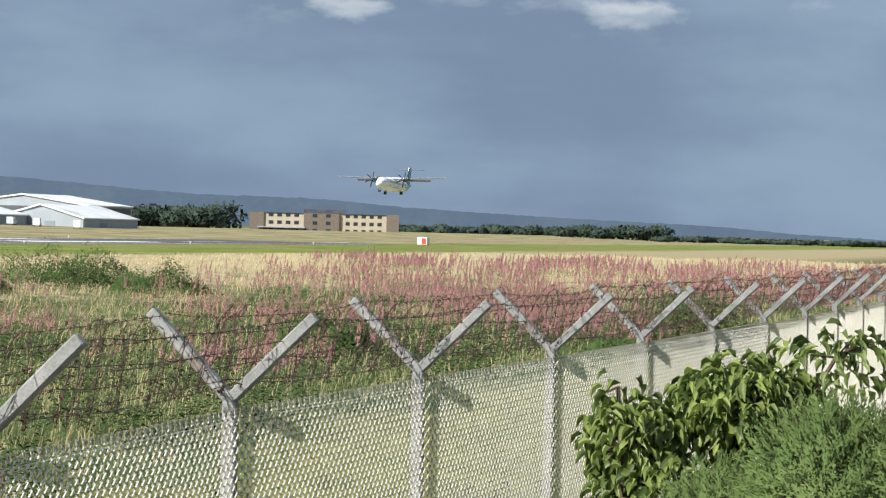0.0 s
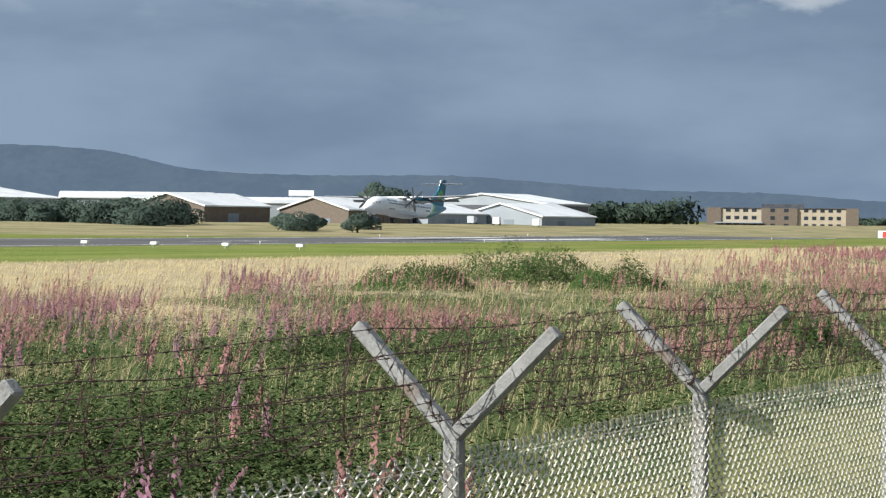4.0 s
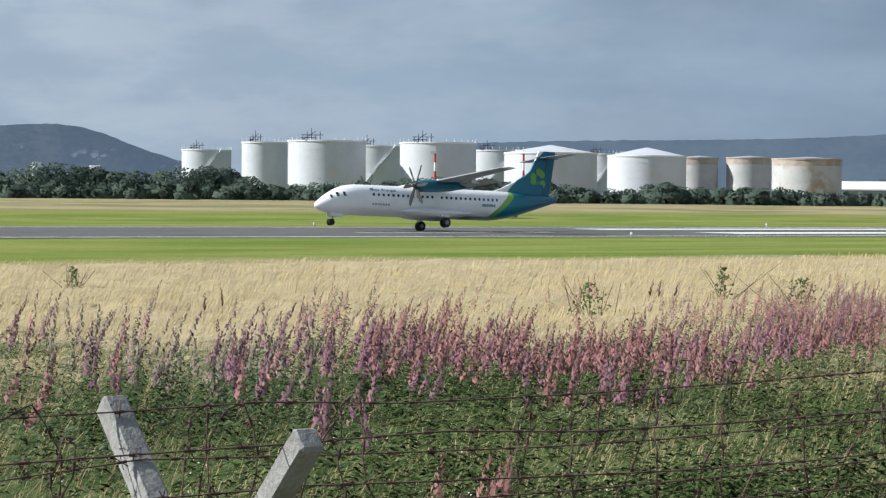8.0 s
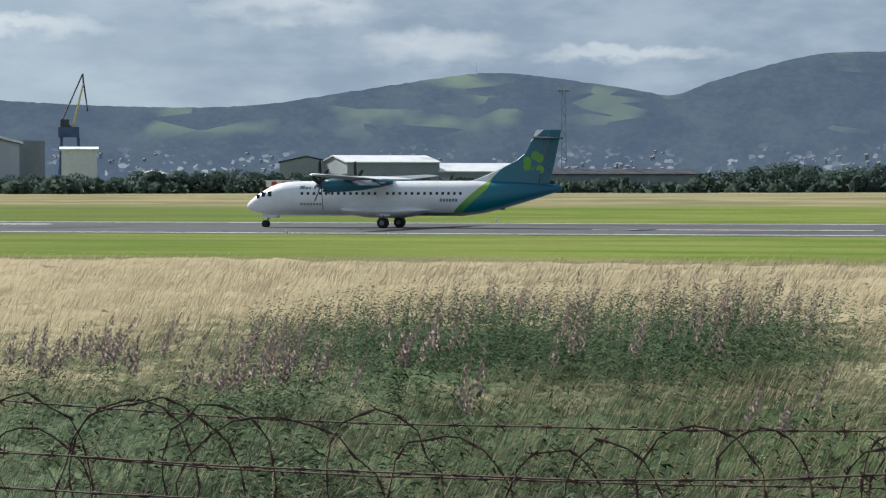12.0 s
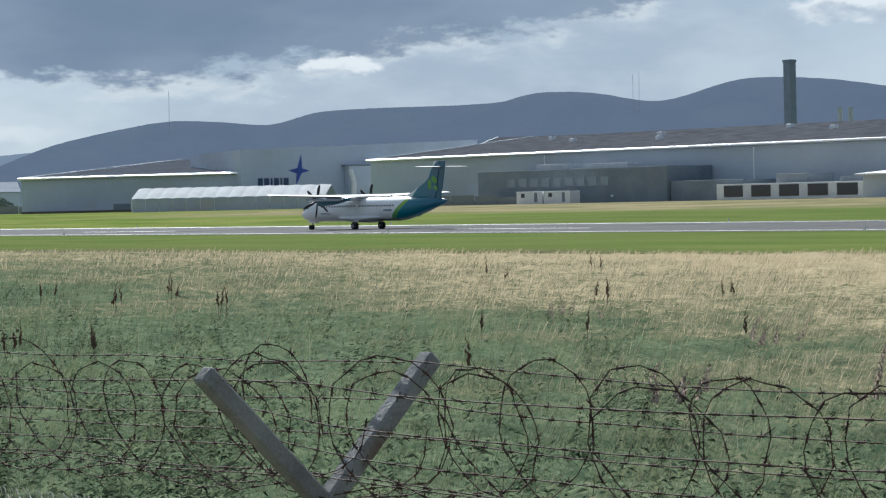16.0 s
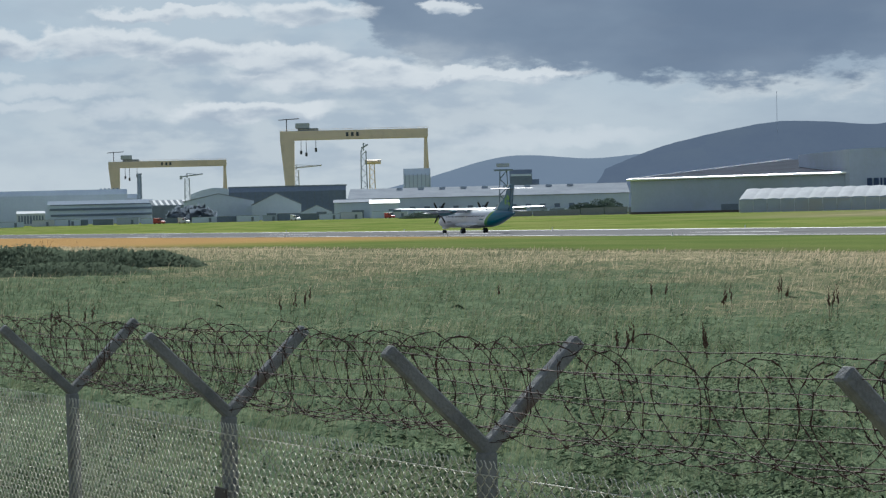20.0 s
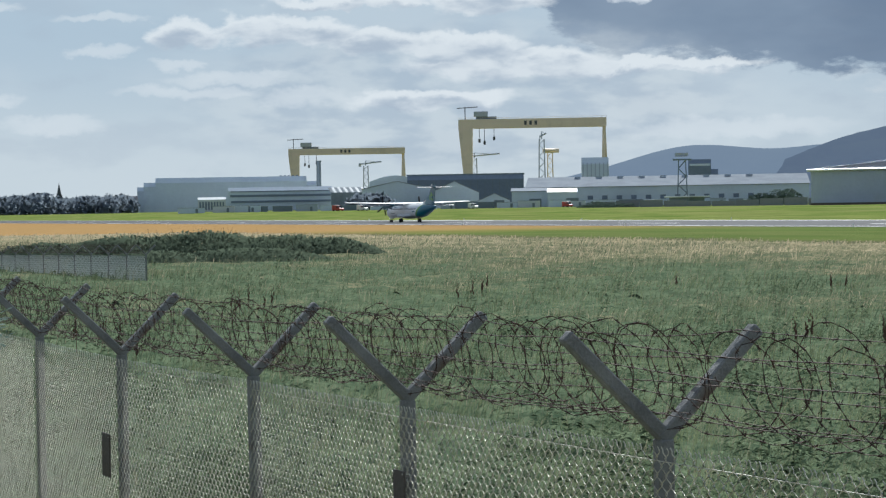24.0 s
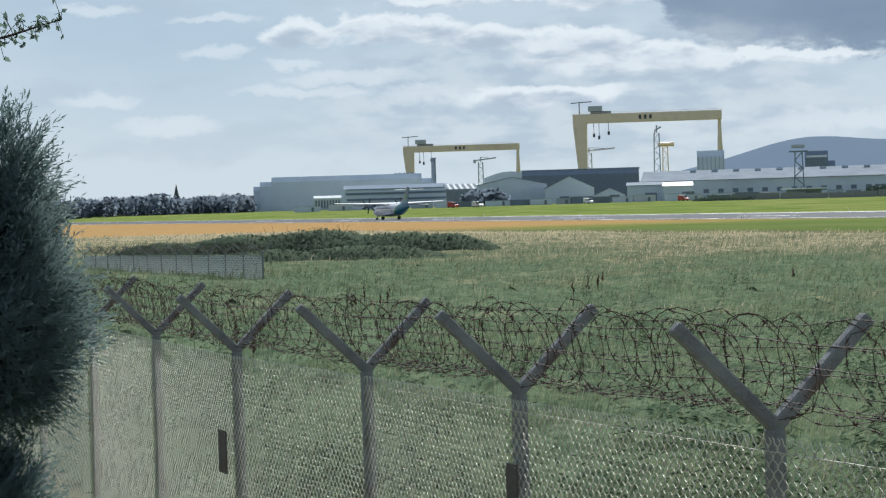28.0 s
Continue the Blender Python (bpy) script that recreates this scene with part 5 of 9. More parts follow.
def fence():
    rng = np.random.default_rng(5)
    f = thing("perimeter_fence", Matrix.Identity(4), "chain-link fence on concrete Y posts topped with rusty barbed wire", "fence")
    up, a0, a1 = post_mesh(), arm_mesh(-1), arm_mesh(1)
    first = part("post", up, M["concrete"], f)
    arms = [part("arm", b, M["concrete"], first) for b in (a0, a1)]
    links, heavy, coarse = chain_link("chain_link", BAY, 2.42, r=0.0027), chain_link("chain_link", BAY, 2.42, r=0.0049), chain_link("chain_link", BAY, 2.42, fine=False)
    strands = [strand(rng, 0.012 + 0.012 * k) for k in range(4)]
    coils = [coil_bay(rng) for k in range(4)]
    near = list(LINE)
    rng = np.random.default_rng(15)
    xs = [17.6 + 3 * k for k in range(8, 0, -1)] + near + [-18.13 - 3 * k for k in range(1, 11)]
    for i, x in enumerate(xs):
        lean = Matrix.Rotation(radians(rng.normal() * 0.3), 4, "X") @ Matrix.Rotation(radians(rng.normal() * 0.25), 4, "Y")
        lie = [(q, line_y(q), line_z(q)) for q in (x, xs[min(i + 1, len(xs) - 1)])]
        m = Matrix.Translation(lie[0]) @ lean
        if i == 0:
            first.matrix_basis = m
            p = first
        else:
            p = same("post", first.data, f, m)
            for a in arms:
                same("arm", a.data, p)
        if i < len(xs) - 1:
            a, b = Vector(lie[1]), Vector(lie[0])
            d = b - a
            m = Matrix.Translation(a) @ Matrix.Rotation(math.atan2(d.y, d.x), 4, "Z") @ Matrix.Rotation(-math.atan2(d.z, d.x), 4, "Y") @ Matrix.Diagonal((d.length / BAY, 1, 1, 1))
            same("chain_link_panel", coarse if not -24 < x < 27 else heavy if x > 3 else links, f, m @ Matrix.Translation((0, -0.05, 0)))
            hang_strands(f, m, strands, rng)
            c = same("barbed_coil", coils[(i * 7) % 4], f, m)
    return f


fence()


def far_fence_bend():
    """The fence's next leg, which bears off towards the runway."""
    f = thing("perimeter_fence", Matrix.Identity(4), "distant leg of chain-link fence with concrete Y posts and barbed wire", "fence")
    corners = [Vector((-105.7, 28.6, -1.12)), Vector((-145.0, 27.1, -1.55))]
    post = [o for o in bpy.data.objects if o.name == "post"][0]
    strands = [o.data for o in bpy.data.objects if o.name in ("barbed_strand", "barbed_strand.001", "barbed_strand.002")]
    rng = np.random.default_rng(6)
    # thick white wires stand for sun glint on the galvanised mesh
    links = chain_link("chain_link", BAY, 2.42, 0.12, 0.11, 0.022, fine=False)
    links.materials[0] = M["white"]
    coil = [o for o in bpy.data.objects if o.name == "barbed_coil"][0].data
    legs = [(corners[0], corners[1], 13)]
    for a, b, k, i in [(a, b, k, i) for a, b, k in legs for i in range(k)]:
        d = (b - a) / k
        q = a + d * i
        m = Matrix.Translation(q) @ Matrix.Rotation(math.atan2(d.y, d.x), 4, "Z")
        p = same("post", post.data, f, m)
        for c in post.children:
            same("arm", c.data, p)
        if i < k - 1:
            m = m @ Matrix.Diagonal((d.length / BAY, 1, 1, 1))
            same("chain_link_panel", links, f, m)
            hang_strands(f, m, strands, rng)
            same("barbed_coil", coil, f, m)


far_fence_bend()

# ---- across the runway ----
def shed(name, p0, p1, depth, eave, ridge, wall, roof, label, along=True, doors=(), trim=None, category="warehouse"):
    """A gabled hall: its front runs from p0 to p1, it reaches depth behind it; the ridge runs along the front (or square to it)."""
    p0, p1 = Vector(p0), Vector(p1)
    d = p1 - p0
    L = d.length
    t = thing(name, Matrix.Translation(p0) @ Matrix.Rotation(math.atan2(d.y, d.x), 4, "Z"), label, category)
    o = 0.5
    if along:
        part("wall", poly(B(), [(0, 0, 0), (0, 0, eave), (0, depth / 2, ridge), (0, depth, eave), (0, depth, 0)], (L, 0, 0)), wall, t)
        for a, b, za, zb in ((-o, depth / 2, eave - o * (ridge - eave) / depth * 2, ridge), (depth / 2, depth + o, ridge, eave - o * (ridge - eave) / depth * 2)):
            part("roof", poly(B(), [(-o, a, za + 0.06), (-o, b, zb + 0.06), (-o, b, zb + 0.4), (-o, a, za + 0.4)], (L + 2 * o, 0, 0)), roof, t)
        if trim:
            part("gutter", rod(B(), (-o - 0.1, -o - 0.3, eave + 0.2), (L + o + 0.1, -o - 0.3, eave + 0.2), 0.3, n=10), M["brightmetal"], t, "bright metal gutter")
            for xx in (-o - 0.25, L + o + 0.05):
                part("verge_trim", poly(B(), [(xx, depth + o, eave), (xx, depth / 2, ridge + 0.1), (xx, depth / 2, ridge + 0.65), (xx, depth + o, eave + 0.55)], (0.2, 0, 0)), trim, t)
                part("verge_trim", poly(B(), [(xx, -o, eave), (xx, depth / 2, ridge + 0.1), (xx, depth / 2, ridge + 0.65), (xx, -o, eave + 0.55)], (0.2, 0, 0)), trim, t)
    else:
        part("wall", poly(B(), [(0, 0, 0), (0, 0, eave), (L / 2, 0, ridge), (L, 0, eave), (L, 0, 0)], (0, depth, 0)), wall, t)
        for a, b, za, zb in ((-o, L / 2, eave, ridge), (L / 2, L + o, ridge, eave)):
            part("roof", poly(B(), [(a, -o, za + 0.06), (b, -o, zb + 0.06), (b, -o, zb + 0.4), (a, -o, za + 0.4)], (0, depth + 2 * o, 0)), roof, t)
    n = max(1, int(L / 48))
    for k in range(1, n):
        part("downpipe", box(B(), k * L / n - 0.12, k * L / n + 0.12, -0.14, -0.01, 0, eave - 0.3), trim or wall, t)
    for x, w, h in doors:
        part("door", box(B(), x - w / 2, x + w / 2, -0.12, 0.1, 0, h, 0.03), M["darkclad"], t)
    return t


def band(t, name, x0, x1, y0, y1, z0, z1, mat, label=""):
    return part(name, box(B(), x0, x1, y0, y1, z0, z1, 0.02), mat, t, label)


def tank(az0, az1, el, r, roof=0.0, mat="tank", label="large white cylindrical fuel storage tank", rust=False, stair=True):
    az = (az0 + az1) / 2
    rad = r * math.tan(radians((az1 - az0) / 2))
    h = height(el, r)
    t = thing("storage_tank", Matrix.Translation(at(az, r)) @ Matrix.Rotation(radians(-az), 4, "Z"), label, "storage tank", "fuel tanks")
    bm = B()
    bmesh.ops.create_cone(bm, cap_ends=True, segments=56, radius1=rad, radius2=rad, depth=h, matrix=Matrix.Translation((0, 0, h / 2)))
    shade(part("shell", bm, M[mat], t), 40)
    for k in range(1, 7):
        bm = B()
        bmesh.ops.create_cone(bm, cap_ends=True, segments=56, radius1=rad + 0.04, radius2=rad + 0.04, depth=0.09, matrix=Matrix.Translation((0, 0, h * k / 7)))
        shade(part("weld_ring", bm, M[mat], t), 40)
    bm = B()
    bmesh.ops.create_cone(bm, cap_ends=True, segments=56, radius1=rad + 0.18, radius2=rad + 0.18, depth=0.35, matrix=Matrix.Translation((0, 0, h - 0.15)))
    shade(part("rim", bm, M["rustband"] if rust else M["white"], t), 40)
    if rust:
        bm = B()
        bmesh.ops.create_cone(bm, cap_ends=True, segments=56, radius1=rad + 0.02, radius2=rad + 0.02, depth=1.6, matrix=Matrix.Translation((0, 0, h - 1.1)))
        shade(part("rust_band", bm, M["rustband"], t, "rust-streaked upper course"), 40)
    if roof:
        bm = B()
        bmesh.ops.create_cone(bm, cap_ends=True, segments=56, radius1=rad, radius2=0.4, depth=roof, matrix=Matrix.Translation((0, 0, h + roof / 2)))
        shade(part("cone_roof", bm, M["tank"] if mat == "tank" else M["paleclad"], t), 40)
    else:
        for k in range(28):
            a = 2 * math.pi * k / 28
            part("rail_post", rod(B(), (rad * math.cos(a), rad * math.sin(a), h), (rad * math.cos(a), rad * math.sin(a), h + 1.0), 0.04, n=4), M["pale_steel"], t)
        for k in range(5):
            x0 = -rad * (0.62 - 0.11 * k)
            part("gantry_post", rod(B(), (x0, -rad * 0.8, h), (x0, -rad * 0.8, h + 1.3 + 0.9 * (k % 3)), 0.09, n=4), M["steel"], t)
        part("gantry_rail", rod(B(), (-rad * 0.66, -rad * 0.8, h + 1.3), (-rad * 0.1, -rad * 0.8, h + 1.3), 0.08, n=4), M["steel"], t)
        part("gantry_brace", rod(B(), (-rad * 0.62, -rad * 0.8, h + 0.1), (-rad * 0.29, -rad * 0.8, h + 2.2), 0.07, n=4), M["steel"], t)
        part("gantry_deck", box(B(), -rad * 0.66, -rad * 0.3, -rad * 0.88, -rad * 0.7, h + 0.5, h + 0.65), M["steel"], t)
    if stair:
        bm = B()
        last = None
        for k in range(23):
            a = math.pi * (1.18 + 0.5 * k / 22)
            ring = [bm.verts.new((q * math.cos(a), q * math.sin(a), h * k / 22 + dz)) for q, dz in ((rad + 0.05, 0), (rad + 0.9, 0), (rad + 0.9, 0.25), (rad + 0.05, 0.25))]
            if last:
                for i in range(4):
                    bm.faces.new((last[i], last[(i + 1) % 4], ring[(i + 1) % 4], ring[i]))
            last = ring
        part("spiral_stair", bm, M["pale_steel"], t)
        v, f = tube([((rad + 0.9) * math.cos(math.pi * (1.18 + 0.5 * k / 22)), (rad + 0.9) * math.sin(math.pi * (1.18 + 0.5 * k / 22)), h * k / 22 + 1.1) for k in range(23)], 0.06, 4)
        same("stair_rail", mesh_of("stair_rail", v, f, M["pale_steel"]), t)
    return t


def tanks():
    for az0, az1, el, r, cone in ((27.42, 28.62, 1.02, 760, 0), (28.87, 29.98, 1.22, 640, 0), (30.0, 31.89, 1.27, 600, 0), (31.5, 32.9, 1.16, 690, 0), (32.72, 34.58, 1.25, 600, 0),
                                  (34.4, 35.9, 1.08, 720, 0), (35.27, 37.53, 1.03, 560, 1.9), (37.2, 38.2, 1.02, 730, 0), (37.78, 39.69, 0.98, 620, 2.2)):
        tank(az0, az1, el, r, cone, stair=r > 680)
    for az0, az1, el, r in ((39.46, 40.46, 0.95, 640), (40.66, 41.73, 0.96, 640), (41.75, 43.42, 0.94, 600)):
        tank(az0, az1, el, r, 0.5, "rusttank", "old grey fuel tank streaked with brown rust", True, stair=False)
    for az0, az1, el, r in ((-1.89, -0.24, 0.70, 900), (-0.04, 1.64, 0.64, 900), (2.55, 4.37, 0.68, 900)):
        tank(az0, az1, el, r, 2.6, "paleclad", "low pale storage tank with a shallow cone roof behind trees", stair=False)
    tank(13.21, 13.98, 0.80, 800, 0, label="small white storage tank behind trees")
    tank(-25.2, -24.5, 0.30, 800, 1.2, label="small white storage tank beside the dock")


tanks()


def pylon(name, az, r, top_el, w, mat, label, head=True, base=0.0, category="light mast"):
    """A lattice mast with a head frame."""
    h = height(top_el, r) - base
    t = thing(name, Matrix.Translation(at(az, r, base)) @ Matrix.Rotation(radians(-az), 4, "Z"), label, category, "dock masts")
    bm = B()
    n = max(6, int(h / (w * 1.6)))
    for sx, sy in ((-1, -1), (1, -1), (1, 1), (-1, 1)):
        rod(bm, (sx * w / 2, sy * w / 2, 0), (sx * w * 0.32, sy * w * 0.32, h), w * 0.07, n=4)
    part("leg", bm, mat, t)
    bm = B()
    for k in range(n):
        a, b = k / n, (k + 1) / n
        wa, wb = w / 2 * (1 - 0.36 * a), w / 2 * (1 - 0.36 * b)
        s = 1 if k % 2 else -1
        for y in (-1, 1):
            rod(bm, (-s * wa, y * wa, h * a), (s * wb, y * wb, h * b), w * 0.045, n=4)
            rod(bm, (y * wa, -s * wa, h * a), (y * wb, s * wb, h * b), w * 0.045, n=4)
    part("bracing", bm, mat, t)
    if head:
        part("lamp_platform", box(B(), -w * 1.1, w * 1.1, -w * 0.6, w * 0.6, h, h + w * 0.25, 0.05), mat, t)
        bm = B()
        for k in range(5):
            box(bm, -w + k * w * 0.45, -w + k * w * 0.45 + w * 0.3, -w * 0.75, -w * 0.55, h + w * 0.25, h + w * 0.75, 0.03)
        part("floodlight_row", bm, M["pale_steel"], t)
    return t


def quay_crane(az, r, top_el, w_deg, mat, label, beam=0.50, apex=0.62, mast=True):
    """A dock crane: portal legs, machinery house, A-frame and jib mast."""
    h = height(top_el, r)
    w = r * math.tan(radians(w_deg / 2))
    t = thing("dock_crane", Matrix.Translation(at(az, r)) @ Matrix.Rotation(radians(-az), 4, "Z"), label, "crane", "dock cranes")
    ph = h * beam
    for sx in (-1, 1):
        for sy in (-0.6, 0.6):
            part("portal_leg", rod(B(), (sx * w, sy * w, 0), (sx * w * 0.9, sy * w, ph), w * 0.09, n=6), mat, t)
    part("portal_beam", box(B(), -w * 1.05, w * 1.05, -w * 0.7, w * 0.7, ph, ph + w * 0.16, 0.1), mat, t)
    part("machinery_house", box(B(), -w * 0.5, w * 0.45, -w * 0.5, w * 0.5, ph - w * 0.62, ph - 0.02, w * 0.12), M["fadedred"], t, "faded red machinery house under the portal")
    part("grab", rod(B(), (w * 0.05, 0, ph - w * 1.0), (w * 0.05, 0, ph - w * 0.6), w * 0.16, w * 0.3, 8), M["steel"], t)
    part("walkway_rail", rod(rod(B(), (-w * 1.05, -w * 0.72, ph + w * 0.34), (w * 1.05, -w * 0.72, ph + w * 0.34), w * 0.02, n=4), (-w * 1.05, -w * 0.72, ph + w * 0.25), (w * 1.05, -w * 0.72, ph + w * 0.25), w * 0.02, n=4), mat, t)
    bm = B()
    for sx in (-1, 1):
        rod(bm, (sx * w * (0.85 if mast else 0.5), 0, ph + w * 0.1), (sx * w * (0.1 if mast else 0.03), 0, ph + (h - ph) * apex), w * (0.06 if mast else 0.05), n=6)
    part("a_frame", bm, mat, t)
    if not mast:
        part("boom", box(B(), -w * 1.5, w * 1.1, -w * 0.12, w * 0.12, ph + w * 0.2, ph + w * 0.36, 0.1), mat, t)
        return t
    bm = B()
    for sx in (-1, 1):
        rod(bm, (sx * w * 0.17, 0, ph + w * 0.1), (sx * w * 0.15, 0, h), w * 0.075, n=6)
    for k in range(12):
        z0, z1 = (ph + (h - ph) * (0.04 + 0.08 * (k + j)) for j in (0, 1))
        s = 1 if k % 2 else -1
        rod(bm, (-s * w * 0.16, 0, z0), (s * w * 0.15, 0, z1), w * 0.045, n=4)
    part("jib_mast", bm, M["fadedred"], t, "faded red and white lattice mast")
    part("mast_head", box(B(), -w * 0.24, w * 0.24, -w * 0.2, w * 0.2, h - w * 0.06, h + w * 0.06, 0.05), mat, t)
    return t


def level_crane(az, r, foot_el, tip_el, tip, head, strut, weight, beak, label, cab=True):
    """A level-luffing dock crane: jib, tie strut to a counterweight arm, drooping lattice beak; points in parts of the jib's rise."""
    f, u = height(foot_el, r), r * (math.tan(radians(tip_el)) - math.tan(radians(foot_el)))
    t = thing("dock_crane", Matrix.Translation(at(az, r)) @ Matrix.Rotation(radians(-az), 4, "Z"), label, "crane", "dock cranes")
    def at_(q, y=0.0):
        return Vector((q[0] * u, y * u, f + q[1] * u))
    for sx in (-0.2, 0.1):
        part("portal_leg", rod(B(), (sx * 1.3 * u, 0, 0), (sx * u, 0, f - 0.16 * u), 0.028 * u), M["bluesteel"], t, "blue portal leg")
    part("machinery_house", box(B(), -0.26 * u, 0.12 * u, -0.1 * u, 0.1 * u, f - 0.17 * u, f + (0.02 if cab else -0.08) * u, 0.1), M["bluesteel"], t, "blue machinery house")
    bm = B()
    for y in (-0.035, 0.035):
        rod(bm, at_((0, 0), y), at_(head, y * 0.5), 0.024 * u, 0.014 * u)
    for k in range(6):
        a, b = (Vector(at_((0, 0))).lerp(at_(head), (k + j) / 6) for j in (0, 1))
        rod(bm, a + Vector((0, -0.035 * u, 0)), b + Vector((0, 0.035 * u, 0)), 0.008 * u, n=4)
    part("jib", bm, M["craneyellow"], t, "yellow jib")
    part("tie_strut", rod(B(), at_(strut), at_(tip), 0.014 * u), M["steel"], t)
    part("strut_frame", rod(rod(B(), at_(strut), at_((0, 0)), 0.016 * u), at_(strut), at_((-0.12, -0.05)), 0.012 * u), M["steel"], t)
    part("counterweight", box(B(), weight[0] * u, weight[1] * u, -0.06 * u, 0.06 * u, f + weight[2] * u, f + weight[3] * u, 0.1), M["steel"], t)
    bm = rod(rod(rod(B(), at_(tip), at_(head), 0.014 * u), at_(tip), at_(beak), 0.010 * u), at_(head), at_(beak), 0.010 * u)
    for k in range(5):
        p, q = at_(tip).lerp(at_(beak), k / 5), at_(head).lerp(at_(beak), (k + 0.5) / 5)
        rod(rod(bm, p, q, 0.006 * u, n=4), q, at_(tip).lerp(at_(beak), (k + 1) / 5), 0.006 * u, n=4)
    part("beak", bm, M["steel"], t)
    part("hook_block", rod(B(), at_(beak), at_(beak) - Vector((0, 0, 0.05 * u)), 0.02 * u, n=8), M["steel"], t)
    return t


def gantry(az0, az1, r, el0, el1, leg_bottom, mat, label):
    """A shipyard gantry crane: one broad box girder on a rigid leg and a hinged A leg."""
    p, q = at(az0, r), at(az1, r)
    d = q - p
    L = d.length
    z0, z1 = height(el0, r), height(el1, r)
    t = thing("gantry_crane", Matrix.Translation(p) @ Matrix.Rotation(math.atan2(d.y, d.x), 4, "Z"), label, "gantry crane", "shipyard cranes")
    g = z1 - z0
    part("girder", box(B(), 0, L, -7, 7, z0, z1, 0.3), mat, t)
    part("rigid_leg", poly(B(), [(0, -8, z0 + 0.2), (L * 0.095, -8, z0 + 0.2), (L * 0.088, -8, 0), (L * 0.05, -8, 0)], (0, 16, 0)), mat, t)
    for s in (-1, 1):
        part("hinged_leg", rod(B(), (L * 0.985, s * 2, z0), (L * 0.985 + s * 3.0, s * 12, 0), 1.6, n=8), mat, t)
    part("crab_house", box(B(), L * 0.105, L * 0.20, -6, 6, z1 + 2.5, z1 + 7.5, 0.3), M["pale_steel"], t, "grey machinery house")
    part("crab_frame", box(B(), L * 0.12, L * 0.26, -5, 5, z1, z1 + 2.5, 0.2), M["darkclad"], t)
    part("top_mast", rod(B(), (L * 0.045, 0, z1), (L * 0.045, 0, z1 + 12), 0.5), M["steel"], t)
    part("top_jib", rod(B(), (-L * 0.01, 0, z1 + 11), (L * 0.13, 0, z1 + 12), 0.45), M["steel"], t)
    for x, dz in ((0.14, 10), (0.175, 12), (0.24, 8)):
        part("hoist", rod(rod(B(), (L * x, 0, z0), (L * x, 0, z0 - dz), 0.3), (L * x, 0, z0 - dz), (L * x, 0, z0 - dz - 3.5), 1.1, n=8), M["steel"], t)
    for k in range(3):
        part("lettering", box(B(), L * (0.445 + 0.035 * k), L * (0.462 + 0.035 * k), -7.15, -7.0, z0 + g * 0.3, z0 + g * 0.75), M["steel"], t)
    bm = B()
    for k in range(34):
        rod(bm, (L * k / 33, -6.8, z1), (L * k / 33, -6.8, z1 + 1.3), 0.09, n=4)
    rod(bm, (0, -6.8, z1 + 1.3), (L, -6.8, z1 + 1.3), 0.1, n=4)
    part("walkway_rail", bm, mat, t)
    return t


def tower_crane(az, r, top_el, span, mat, label, dome=False, base_el=0.6):
    h = height(top_el, r)
    t = thing("tower_crane", Matrix.Translation(at(az, r)) @ Matrix.Rotation(radians(-az), 4, "Z"), label, "crane")
    bm = B()
    w = 3.2
    for sx in (-1, 1):
        rod(bm, (sx * w, 0, 0), (sx * w * 0.7, 0, h * 0.9), 0.55, n=4)
    for k in range(12):
        s = 1 if k % 2 else -1
        rod(bm, (-s * w * (1 - 0.025 * k), 0, h * 0.9 * k / 12), (s * w * (1 - 0.025 * k), 0, h * 0.9 * (k + 1) / 12), 0.3, n=4)
    part("mast", bm, mat, t)
    if dome:
        part("canopy", rings(B(), [(x, 0, h * 0.9 + 1, w0, 2.2) for x, w0 in ((-span * 0.45, 0.5), (-span * 0.3, 4), (span * 0.1, 5), (span * 0.55, 2.0))], 12), mat, t)
    else:
        part("jib", rod(B(), (-span * 0.3, 0, h * 0.93), (span * 0.7, 0, h * 0.98), 0.7, n=4), mat, t)
        part("apex", rod(rod(B(), (0, 0, h * 0.9), (0, 0, h), 0.6, n=4), (0, 0, h), (span * 0.55, 0, h * 0.97), 0.25, n=4), mat, t)
        part("counterweight", box(B(), -span * 0.32, -span * 0.2, -1.5, 1.5, h * 0.88, h * 0.95, 0.1), mat, t)
    return t


